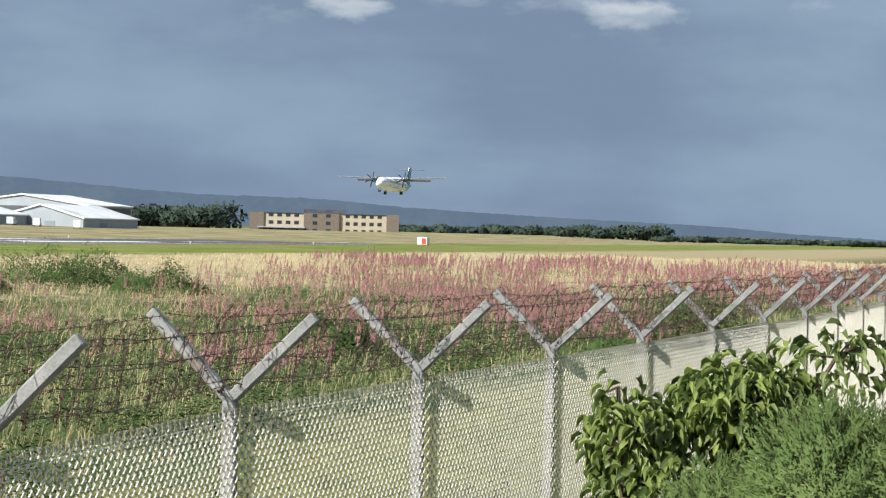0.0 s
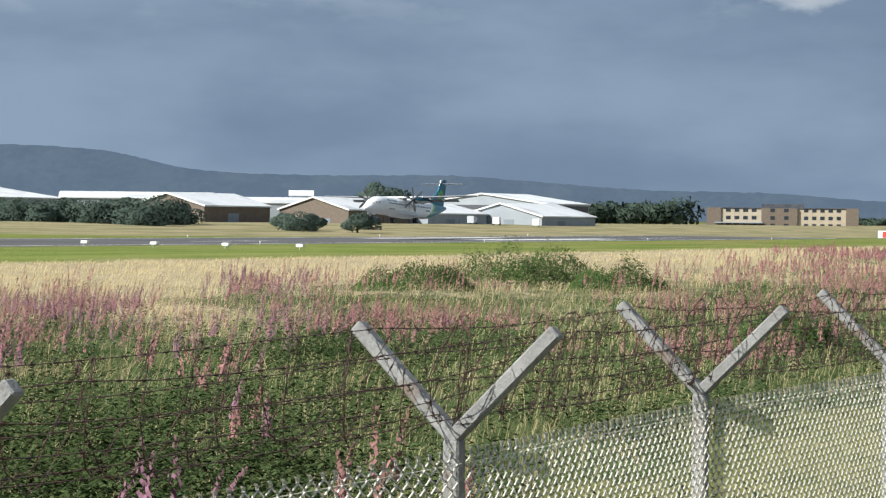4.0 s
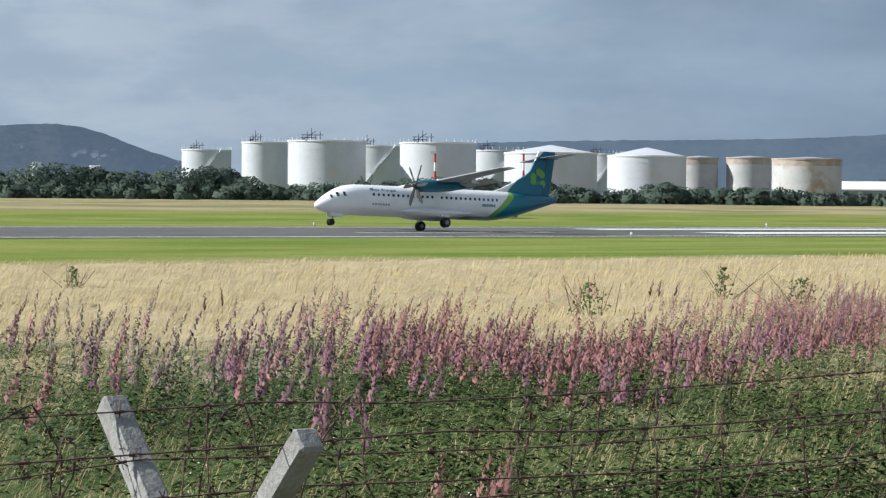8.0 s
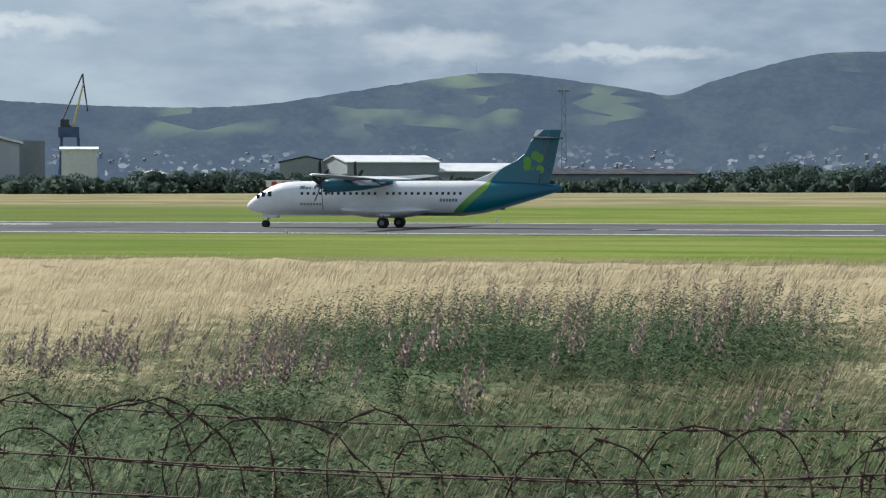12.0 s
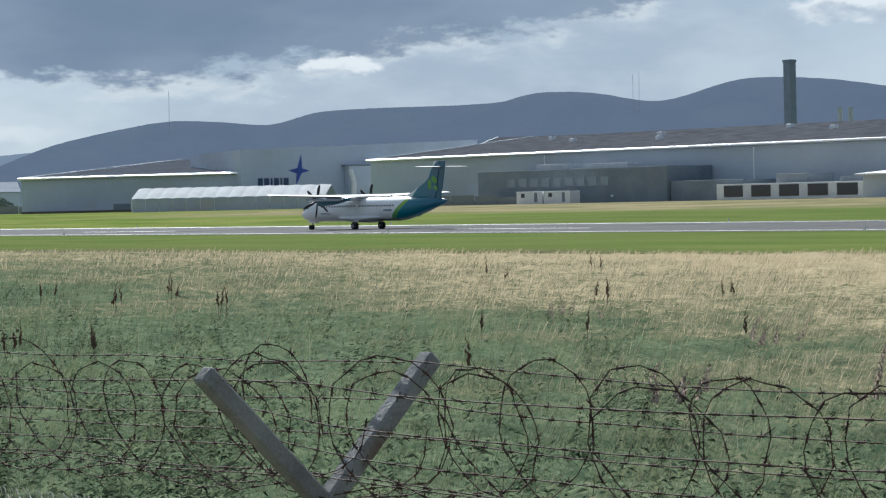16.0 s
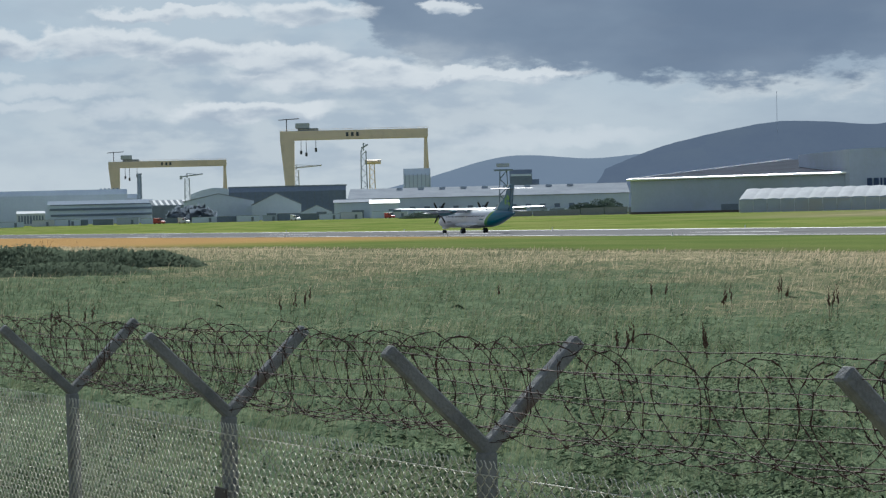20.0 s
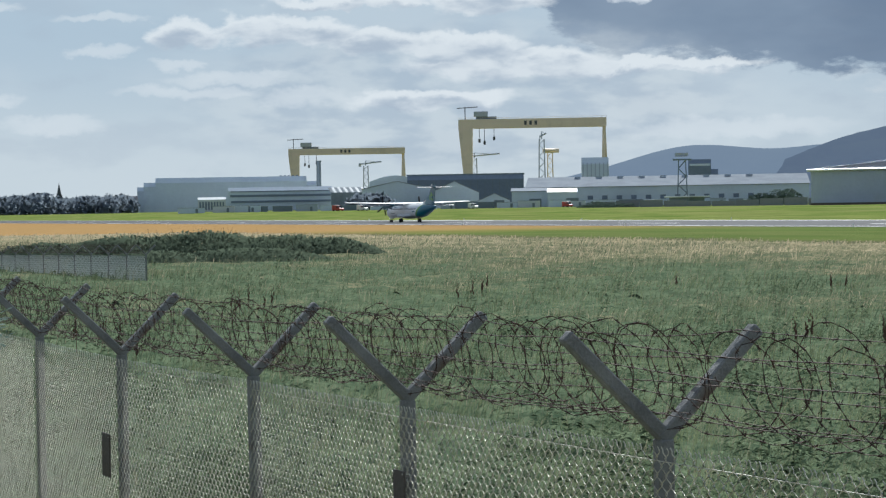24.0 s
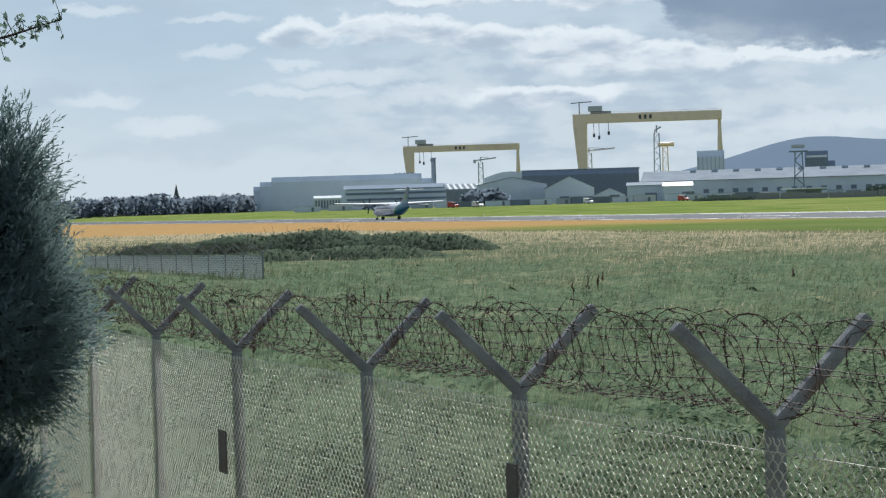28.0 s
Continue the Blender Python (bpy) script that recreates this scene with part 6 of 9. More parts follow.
def docks():
    for az, el, w in ((19.45, 2.32, 3.6), (17.63, 2.06, 3.2), (15.37, 1.84, 3.0), (10.99, 2.40, 3.4), (11.3, 1.95, 3.0), (9.19, 1.84, 3.2), (7.81, 1.34, 2.6), (2.30, 2.41, 3.4), (-14.87, 2.27, 3.0)):
        pylon("light_mast", az, 1300, el, w, M["slate"], "tall lattice floodlight mast on the docks")
    quay_crane(10.5, 1350, 2.55, 0.80, M["bluesteel"], "dark steel quay crane with a tall lattice mast")
    quay_crane(16.55, 1500, 1.75, 1.0, M["bluesteel"], "blue quay crane with a low A-frame", 0.72, 1.0, False)
    quay_crane(19.0, 1500, 1.98, 0.5, M["steel"], "dark quay crane half hidden by trees", 0.5, 0.95)
    for az in (5.47, 5.83):
        t = thing("chimney", Matrix.Translation(at(az, 1400)), "thin dark chimney on a ship's berth", "chimney")
        part("shaft", rod(B(), (0, 0, 0), (0, 0, height(1.75, 1400)), 1.0, 0.8, 10), M["steel"], t)
        part("cap", rod(B(), (0, 0, height(1.75, 1400)), (0, 0, height(1.77, 1400)), 1.2, 1.2, 10), M["steel"], t)
    # a moored ship
    s = thing("cargo_ship", Matrix.Translation(at(4.9, 1100)) @ Matrix.Rotation(radians(4), 4, "Z"), "white-topped cargo ship moored behind trees", "ship")
    part("hull", poly(B(), [(-30, -6, 0), (30, -6, 0), (34, -6, 9), (-32, -6, 9)], (0, 12, 0)), M["paleclad"], s)
    part("bridge", box(B(), -2, 10, -5, 5, 9, 17, 0.2), M["white"], s)
    part("wheelhouse", box(B(), 0, 8, -6, 6, 17, 20, 0.2), M["white"], s)
    for k in range(5):
        part("ship_window", box(B(), 0.4 + 1.5 * k, 1.5 + 1.5 * k, -6.1, -5.98, 18, 19), M["glass"], s)
    part("mast", rod(B(), (4, 0, 20), (4, 0, 34), 0.35), M["pale_steel"], s)
    part("deck_crane", rod(rod(B(), (-14, 0, 9), (-14, 0, 18), 0.7), (-14, 0, 17), (-24, 0, 13), 0.4), M["pale_steel"], s)
    # yard buildings behind the trees
    for az, r, w, el, m in ((13.0, 1000, 14, 0.52, "slate"), (12.2, 1300, 60, 0.62, "slate"), (9.6, 1250, 40, 0.66, "slate"), (24.0, 1300, 4, 0.66, "white"), (25.4, 1300, 5, 0.60, "white"), (22.9, 1300, 4, 0.60, "white")):
        h = height(el, r)
        p = at(az, r)
        shed("dock_shed", p - Vector((w / 2, 0, 0)), p + Vector((w / 2, 0, 0)), min(16, w * 1.3), h * 0.82, h, M["paleclad"], M[m], "pale low dock shed half hidden by trees")
    level_crane(-26.78, 900, 1.395, 2.706, (0.19, 1), (0.20, 0.82), (-0.19, 0.14), (-0.22, -0.06, 0.0, 0.16), (0.27, 0.36), "yellow and blue level-luffing dock crane beside the white store")
    level_crane(-33.48, 1000, 1.687, 2.727, (0.25, 1), (0.34, 0.72), (-0.34, 0.16), (-0.49, -0.18, 0.02, 0.22), (0.71, 0.24), "yellow dock crane with lowered beak behind the factory shed", False)
    level_crane(-35.14, 1100, 1.667, 2.532, (0.2, 1), (0.24, 0.82), (-0.22, 0.05), (-0.30, -0.12, -0.04, 0.10), (0.43, 0.1), "yellow dock crane half hidden behind the factory shed", False)
    # a tall lattice tower crane with a short raised jib
    h, k = height(3.2, 1150), height(3.33, 1150)
    t = thing("dock_crane", Matrix.Translation(at(-35.3, 1150)) @ Matrix.Rotation(radians(35.3), 4, "Z"), "pale lattice tower crane behind the factory shed", "crane", "dock cranes")
    bm = B()
    for sx in (-1, 1):
        rod(bm, (sx * 1.1 - 1, 0, 0), (sx * 0.8 + 3.6, 0, h), 0.32, n=4)
    for q in range(14):
        z0, z1 = (h * (q + j) / 14 for j in (0, 1))
        x0, x1 = (-1 + 4.6 * (q + j) / 14 for j in (0, 1))
        e = 1 if q % 2 else -1
        rod(bm, (x0 - e, 0, z0), (x1 + e, 0, z1), 0.2, n=4)
    part("mast", bm, M["pale_steel"], t)
    part("jib", rod(rod(B(), (2.6, 0, h), (6.2, 0, k + 2), 0.5, n=4), (2.6, 0, h), (3.0, 0, h - 5), 0.7, n=4), M["pale_steel"], t)


docks()


def terminal():
    p0, p1 = at(68.62, 1000), at(72.22, 1000)
    L = (p1 - p0).length
    d = p1 - p0
    t = thing("office_block", Matrix.Translation(p0) @ Matrix.Rotation(math.atan2(d.y, d.x), 4, "Z"), "three-storey sand-coloured office block with long window bands", "office building")
    h = height(0.31, 1000)
    part("wall", box(B(), 0, L, 0, 16, 0, h, 0.1), M["render"], t)
    part("roof", box(B(), -0.4, L + 0.4, -0.4, 16.4, h, h + 0.5, 0.05), M["greyroof"], t)
    part("roof_house", box(B(), L * 0.36, L * 0.64, 2, 12, h + 0.5, h + 2.0, 0.05), M["greyroof"], t)
    part("centre_bay", box(B(), L * 0.36, L * 0.60, -1.2, 0.1, 0, h + 0.2, 0.05), M["brick"], t)
    part("end_bay", box(B(), -0.3, L * 0.09, -0.8, 0.1, 0, h + 0.3, 0.05), M["brick"], t)
    part("end_bay", box(B(), L * 0.92, L + 0.3, -0.8, 0.1, 0, h + 0.3, 0.05), M["brick"], t)
    for f in range(3):
        z = 1.0 + f * 3.2
        for a, b, n in ((0.11, 0.34, 4), (0.63, 0.90, 5)):
            for k in range(n):
                x0 = L * (a + (b - a) * k / n)
                part("window", box(B(), x0 + 0.8, x0 + L * (b - a) / n - 0.8, -0.08, 0.1, z, z + 1.5, 0.02), M["glass"], t)
        for k in range(2):
            part("window", box(B(), L * (0.42 + 0.09 * k), L * (0.45 + 0.09 * k), -1.28, -1.1, z, z + 1.5, 0.02), M["glass"], t)
    part("canopy", box(B(), L * 0.05, L * 0.37, -6, 0, 2.6, 3.1, 0.05), M["paleclad"], t)


terminal()


def estate():
    """White-roofed sheds beyond the approach end."""
    W, R = M["paleclad"], M["whiteroof"]
    def gabled(name, x, az0, az1, az2, eave, ridge, wall, label, doors=(), windows=0, category="warehouse"):
        """A hall whose gable looks down the runway; its long side recedes to the bearing az2."""
        y0, y1 = x / math.tan(radians(az0)), x / math.tan(radians(az1))
        depth = y1 * math.tan(radians(az2)) - x
        t = shed(name, (x, y0, 0), (x, y1, 0), depth, eave, ridge, wall, R, label, False, doors, category=category)
        L = y0 - y1
        for k in range(windows):
            part("window", box(B(), L * (0.12 + 0.8 * k / windows), L * (0.12 + 0.8 * k / windows) + 1.6, -0.08, 0.05, eave * 0.62, eave * 0.62 + 1.1, 0.02), M["glass"], t)
        for s in range(int(depth / 8)):
            part("side_bay", box(B(), L - 0.02, L + 0.12, 3 + 8 * s, 8 + 8 * s, 0.2, eave * 0.72, 0.02), M["darkclad"] if s % 3 == 1 else wall, t)
        if name == "hangar":
            part("glazing_band", box(B(), L * 0.06, L * 0.94, -0.12, 0.05, eave * 0.80, eave * 0.97, 0.02), M["steel"], t, "dark glazing band under the eaves")
            part("glazing_band", box(B(), L - 0.02, L + 0.14, 1.0, depth - 1.0, eave * 0.72, eave * 0.95, 0.02), M["steel"], t, "dark glazing band under the eaves")
        part("verge_trim", poly(B(), [(-0.5, -0.6, eave), (L / 2, -0.6, ridge), (L + 0.5, -0.6, eave), (L + 0.5, -0.6, eave + 0.45), (L / 2, -0.6, ridge + 0.45), (-0.5, -0.6, eave + 0.45)], (0, 0.12, 0)), M["white"], t)
        return t
    gabled("hangar", 669, 61.64, 64.7, 65.75, 8.0, 11.2, M["paleclad"], "large white-roofed hangar with a pale gable and dark side", ((12, 6, 5), (32, 6, 5)), 6, "hangar")
    gabled("hangar_annex", 612, 62.6, 64.6, 65.9, 3.9, 7.7, M["paleclad"], "low white hall in front of the hangar", ((5, 3.4, 3.2), (16, 3.4, 3.2)))
    gabled("warehouse", 575, 60.0, 61.82, 63.25, 4.4, 7.2, M["paleclad"], "low warehouse with a white roof and dark side bays", ((6, 3, 2.8),))
    gabled("brick_store", 540, 58.2, 59.88, 61.36, 5.1, 8.5, M["brick"], "buff brick store with a white metal roof", ((5, 4, 3), (14, 4, 3)))
    gabled("brick_store", 500, 54.6, 56.38, 57.97, 5.7, 9.0, M["brick"], "buff brick store with a broad white metal roof")
    gabled("warehouse", 560, 47.6, 50.8, 53.0, 8.2, 11.7, M["paleclad"], "white-roofed warehouse with a broad gable and long side", ((8, 5, 4), (20, 5, 4)), 4)
    shed("warehouse", at(52.9, 850), at(56.6, 850), 34, height(0.40, 850), height(0.55, 850), W, R, "long white-roofed warehouse behind a hedge", True)
    shed("warehouse", at(56.6, 860), at(59.2, 860), 34, height(0.32, 860), height(0.45, 860), W, R, "long grey-white warehouse between the brick stores", True)
    shed("warehouse", at(59.2, 900), at(61.6, 900), 34, height(0.34, 900), height(0.47, 900), W, R, "long grey-white warehouse behind the brick store", True)
    shed("store_house", at(58.45, 880), at(59.0, 880), 10, height(0.52, 880), height(0.62, 880), W, M["white"], "small pale roof lantern over the warehouses", True)
    shed("warehouse", at(44.9, 900), at(47.4, 900), 30, height(0.38, 900), height(0.50, 900), M["greyclad"], R, "grey warehouse with a pale roof", True)
    shed("cold_store", at(45.9, 1000), at(46.5, 1000), 16, height(0.56, 1000), height(0.58, 1000), M["white"], R, "small white flat-roofed store", True)
    shed("cold_store", at(47.2, 1000), at(47.65, 1000), 16, height(0.52, 1000), height(0.54, 1000), M["darkclad"], M["dullroof"], "small dark flat-roofed store", True)
    t = shed("loading_shed", at(46.85, 600), at(49.1, 600), 16, height(0.20, 600), height(0.30, 600), M["brick"], R, "low brown loading shed with a pale roof edge", True)
    t = shed("office_shed", at(43.4, 620), at(46.8, 620), 18, height(0.20, 620), height(0.38, 620), M["paleclad"], R, "low white shed with a row of dark square doors", True)
    for k in range(7):
        part("loading_door", box(B(), 1 + 4.9 * k, 3.4 + 4.9 * k, -0.1, 0.05, 2.6, 4.6, 0.02), M["steel"], t)
    m = thing("radio_mast", Matrix.Translation(at(48.32, 1200)), "thin dark radio mast", "mast")
    part("mast", rod(B(), (0, 0, 0), (0, 0, height(1.28, 1200)), 0.45, 0.25, 6), M["steel"], m)
    part("aerial", rod(B(), (-1.2, 0, height(1.2, 1200)), (1.2, 0, height(1.2, 1200)), 0.12), M["steel"], m)
    # sheds by the hill's foot
    shed("warehouse", at(-21.8, 700), at(-20.5, 700), 20, height(0.55, 700), height(0.70, 700), W, M["greyroof"], "pale gabled warehouse behind a hedge", False)
    shed("warehouse", at(-20.15, 680), at(-17.9, 690), 24, height(0.55, 680), height(0.72, 680), W, R, "pale warehouse with a white roof behind a hedge", True)
    shed("warehouse", at(-17.9, 690), at(-15.6, 700), 24, height(0.32, 690), height(0.52, 690), W, R, "low pale warehouse behind a hedge", True)
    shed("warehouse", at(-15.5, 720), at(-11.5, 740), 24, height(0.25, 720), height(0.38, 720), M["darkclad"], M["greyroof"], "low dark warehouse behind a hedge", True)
    shed("cold_store", at(-27.05, 620), at(-26.2, 620), 12, height(0.86, 620), height(0.92, 620), M["white"], M["whiteroof"], "white windowless cold store", True)


estate()


def factory():
    """The aircraft works: two great sheds, offices, a marquee."""
    # east shed: front along the runway, gable towards the hill
    E0, E1 = Vector((-448, 372, 0)), Vector((-258, 369, 0))
    ev, rg = 13.0, 18.7
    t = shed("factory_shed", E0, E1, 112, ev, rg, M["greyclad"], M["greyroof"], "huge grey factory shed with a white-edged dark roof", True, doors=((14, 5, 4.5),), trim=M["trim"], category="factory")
    for k, (x, y) in enumerate(((40, 20), (62, 28), (75, 14), (98, 33), (120, 22), (150, 30), (22, 30), (172, 18))):
        part("roof_vent", box(B(), x, x + 1.5, y + 10, y + 11.4, ev + (y + 9) * (rg - ev) / 56, ev + (y + 10) * (rg - ev) / 56 + 1.3, 0.1), M["trim"], t)
    part("gable_panel", box(B(), 190, 190.3, 48, 52, 8.5, 12), M["darkclad"], t)
    part("plinth", box(B(), 0, 190, -0.25, 0, 0, 2.6), M["brick"], t, "brick plinth")
    part("annex", box(B(), 175, 188, 112, 128, 0, 14, 0.1), M["darkclad"], t)
    # dark office range in front
    o = thing("office_range", Matrix.Translation((-391, 356, 0)), "dark two-storey flat-roofed office range with square windows", "office building")
    part("wall", box(B(), 0, 58, 0, 14, 0, 9.2, 0.1), M["darkclad"], o)
    part("roof_plant", box(B(), 16, 26, 3, 8, 9.2, 10.4, 0.05), M["pale_steel"], o)
    part("roof_plant", box(B(), 31, 44, 3, 8, 9.2, 10.2, 0.05), M["pale_steel"], o)
    for k in range(9):
        part("window", box(B(), 10 + 3.6 * k, 12.4 + 3.6 * k, -0.08, 0.06, 5.4, 7.4, 0.02), M["paleglass"], o)
    for k in range(5):
        part("wall_lamp", box(B(), 2 + 10 * k, 2.5 + 10 * k, -0.25, 0, 3.0, 3.4, 0.02), M["white"], o)
    part("side_block", box(B(), 58, 78, 1, 14, 0, 6.0, 0.1), M["darkclad"], o)
    # white low range and its glass canopy, farther along
    q = thing("gatehouse_range", Matrix.Translation((-318, 354.5, 1.8)), "low white flat-roofed range with dark window bays", "office building")
    part("wall", box(B(), 0, 46, 0, 10, 0, 3.2, 0.05), M["white"], q)
    for k in range(6):
        part("window_bay", box(B(), 2 + 7.2 * k, 7 + 7.2 * k, -0.08, 0.05, 0.6, 2.9, 0.02), M["glass"], q)
    part("upper_storey", box(B(), 14, 22, 2, 10, 3.2, 5.0, 0.05), M["paleclad"], q)
    part("upper_storey", box(B(), 30, 38, 2, 10, 3.2, 4.2, 0.05), M["darkclad"], q)
    c = thing("hall", Matrix.Translation((-279, 352, 0)), "grey hall with a sloping pale ribbed roof", "hall")
    part("wall", box(B(), 0, 27, 0, 14, 0, 6.0, 0.05), M["greyclad"], c)
    for k in range(9):
        part("roof_rib", box(B(), -1.2 + 3.1 * k, 1.75 + 3.1 * k, -1, 15, 0, 0.3, 0.02, Matrix.Translation((0, 0, 6.1)) @ Matrix.Rotation(radians(3.5), 4, "X")), M["whiteroof"], c)
    # trailers by the offices
    for x in (-371, -362.5):
        s = thing("site_cabin", Matrix.Translation((x, 349, 1.8)), "white site cabin on the apron", "cabin", "site cabins")
        part("body", box(B(), 0, 8, 0, 3, -0.1, 2.7, 0.05), M["white"], s)
        part("door", box(B(), 5.6, 6.5, -0.06, 0.02, 0.4, 2.4, 0.01), M["darkclad"], s)
        part("window", box(B(), 1.5, 2.6, -0.06, 0.02, 1.4, 2.3, 0.01), M["glass"], s)
    # west shed: lower eaves, the tall block with the sign at its end
    S0, S1 = at(-58.72, 640), at(-53.3, 610)
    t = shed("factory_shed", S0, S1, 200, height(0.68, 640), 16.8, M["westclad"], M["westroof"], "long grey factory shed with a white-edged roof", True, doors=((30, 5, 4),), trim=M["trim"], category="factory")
    part("plinth", box(B(), 0, (S1 - S0).length, -0.25, 0, 0, 2.4), M["brick"], t, "brick plinth")
    a, b = Vector((-487, 361, 0)), Vector((-469.4, 402.3, 0))
    d = b - a
    L = d.length
    k = thing("factory_tower", Matrix.Translation(a) @ Matrix.Rotation(math.atan2(d.y, d.x), 4, "Z"), "tall pale grey factory block with a star sign and lettering", "factory")
    top = height(1.30, 606)
    part("wall", poly(B(), [(0, 0, 0), (L * 1.44, 0, 0), (L * 1.44, 0, top + 1.7), (L * 0.0, 0, top)], (0, 60, 0)), M["westclad"], k)
    part("lower_hall", box(B(), L * 0.62, L * 0.98, -4, 0.1, 0, height(0.86, 600), 0.05), M["westclad"], k)
    part("hall_eave", box(B(), L * 0.60, L * 1.0, -4.4, 0.1, height(0.86, 600), height(0.90, 600), 0.05), M["darkclad"], k)
    part("hall_door", box(B(), L * 0.88, L * 0.98, -4.1, -3.9, 0, 6.2, 0.05), M["darkclad"], k)
    part("duct", rod(rod(B(), (L * 0.64, -4.6, 3), (L * 0.645, -4.6, 8), 0.7, n=8), (L * 0.645, -4.6, 8), (L * 0.625, -4.6, 11.5), 0.7, n=8), M["white"], k)
    # star: a tall four-pointed shape
    sx, sz = L * 0.344, height(0.77, 604)
    star = [(0.7, 4.2), (0.9, 0.6), (2.9, -0.1), (0.8, -0.6), (-0.8, -3.6), (-0.6, -0.7), (-2.8, 0.1), (-0.4, 0.7)]
    part("star_sign", poly(B(), [(sx + u, -0.05, sz + v) for u, v in star], (0, -0.15, 0)), M["signblue"], k, "blue four-pointed star sign")
    for i, w in enumerate((1.3, 1.3, 0.45, 1.3, 0.45, 1.3)):
        x = L * 0.099 + sum((1.3, 1.3, 0.45, 1.3, 0.45, 1.3)[:i]) + 0.42 * i
        part("sign_bar", box(B(), x, x + w, -0.2, -0.04, height(0.42, 604), height(0.60, 604), 0.02), M["ink"], k)
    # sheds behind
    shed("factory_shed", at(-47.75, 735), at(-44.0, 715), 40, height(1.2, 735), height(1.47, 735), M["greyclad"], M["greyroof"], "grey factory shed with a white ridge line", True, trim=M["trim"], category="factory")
    # marquee
    T0, T1 = at(-56.1, 566), at(-51.4, 556)
    d = T1 - T0
    L = d.length
    m = thing("marquee", Matrix.Translation(T0) @ Matrix.Rotation(math.atan2(d.y, d.x), 4, "Z"), "long white fabric marquee with clear side walls", "marquee")
    n = 14
    for i in range(n):
        x0, x1 = L * i / n, L * (i + 1) / n
        bm = B()
        prof = [(-0.3, 4.9), (3.5, 6.2), (7.5, 7.4), (11.5, 6.2), (15.3, 4.9)]
        v = [[bm.verts.new((x, y, z + dz)) for y, z in prof] for x, dz in ((x0, 0), (x0 + 0.3 * (x1 - x0), 0.14), (x0 + 0.7 * (x1 - x0), 0.14), (x1, 0))]
        for p, q in zip(v, v[1:]):
            for j in range(4):
                bm.faces.new((p[j], p[j + 1], q[j + 1], q[j]))
        part("roof_bay", bm, M["tent"], m)
        part("side_panel", box(B(), x0 + 0.15, x1 - 0.15, -0.05, 0.03, 0.1, 4.7), M["tank"], m)
        part("upright", rod(B(), (x0, 0, 0), (x0, 0, 5.0), 0.1), M["white"], m)
    part("end_wall", poly(B(), [(L, 0, 0), (L, 0, 4.9), (L, 7.5, 7.4), (L, 15, 4.9), (L, 15, 0)], (0.1, 0, 0)), M["paleclad"], m)
    # palisade fence and clutter along the foot of the works
    f = thing("palisade_fence", Matrix.Identity(4), "grey palisade fence along the foot of the factory", "fence")
    panel = box(B(), 0, 5.6, -0.04, 0.04, 0, 2.2, 0.01)
    first = part("panel", panel, M["dullroof"], f)
    k = 0
    for az in np.arange(-64.0, -47.0, 0.58):
        a, b = at(az, 352 / math.cos(radians(az)), 1.5), at(az + 0.58, 352 / math.cos(radians(az + 0.58)), 1.5)
        d = b - a
        m = Matrix.Translation(a) @ Matrix.Rotation(math.atan2(d.y, d.x), 4, "Z") @ Matrix.Diagonal((d.length / 5.8, 1, 1 + 0.15 * math.sin(k), 1))
        if k == 0:
            first.matrix_basis = m
        else:
            same("panel", first.data, f, m)
        k += 1
    for az, w, h, mat, label in ((-57.2, 6, 2.6, "white", "white container behind the fence"), (-55.6, 1.2, 3.4, "white", "tall white cabinet by the shed"), (-50.2, 4, 2.8, "greyclad", "grey container by the factory"), (-49.0, 3, 2.4, "white", "white skip by the factory"), (-62.6, 7, 2.4, "white", "white container by the workshops"), (-60.6, 5, 2.2, "darkclad", "dark container by the workshops")):
        c = thing("container", Matrix.Translation(at(az, 356 / math.cos(radians(az)), 1.8)), label, "container", "site containers")
        part("body", box(B(), -w / 2, w / 2, 0, 2.4, 0, h, 0.05), M[mat], c)
        for s in range(int(w)):
            part("rib", box(B(), -w / 2 + s + 0.4, -w / 2 + s + 0.55, -0.06, 0.02, 0.15, h - 0.15), M[mat], c)
    # brick chimney
    c = thing("chimney", Matrix.Translation(at(-40.08, 780)), "tall dark square boiler chimney", "chimney")
    hh = height(3.15, 780)
    part("shaft", box(B(), -1.5, 1.5, -1.5, 1.5, 0, hh, 0.1), M["slate"], c)
    part("cap", box(B(), -1.65, 1.65, -1.65, 1.65, hh - 0.8, hh + 0.1, 0.05), M["slate"], c)
    for az in (-38.9, -38.65):
        f = thing("flue", Matrix.Translation(at(az, 780)), "pale steel flue behind the shed", "flue")
        part("pipe", rod(B(), (0, 0, 0), (0, 0, height(1.98, 780)), 0.8, n=10), M["pale_steel"], f)
    for az, el in ((-55.14, 2.76), (-43.7, 3.0), (-43.85, 2.9), (-17.0, 3.0), (22.9, 1.8)):
        f = thing("radio_mast", Matrix.Translation(at(az, 4300)), "hair-thin radio mast on the ridge", "mast", "ridge masts")
        part("mast", rod(B(), (0, 0, 100), (0, 0, height(el, 4300)), 0.6, 0.35, 4), M["pale_steel"], f)


factory()


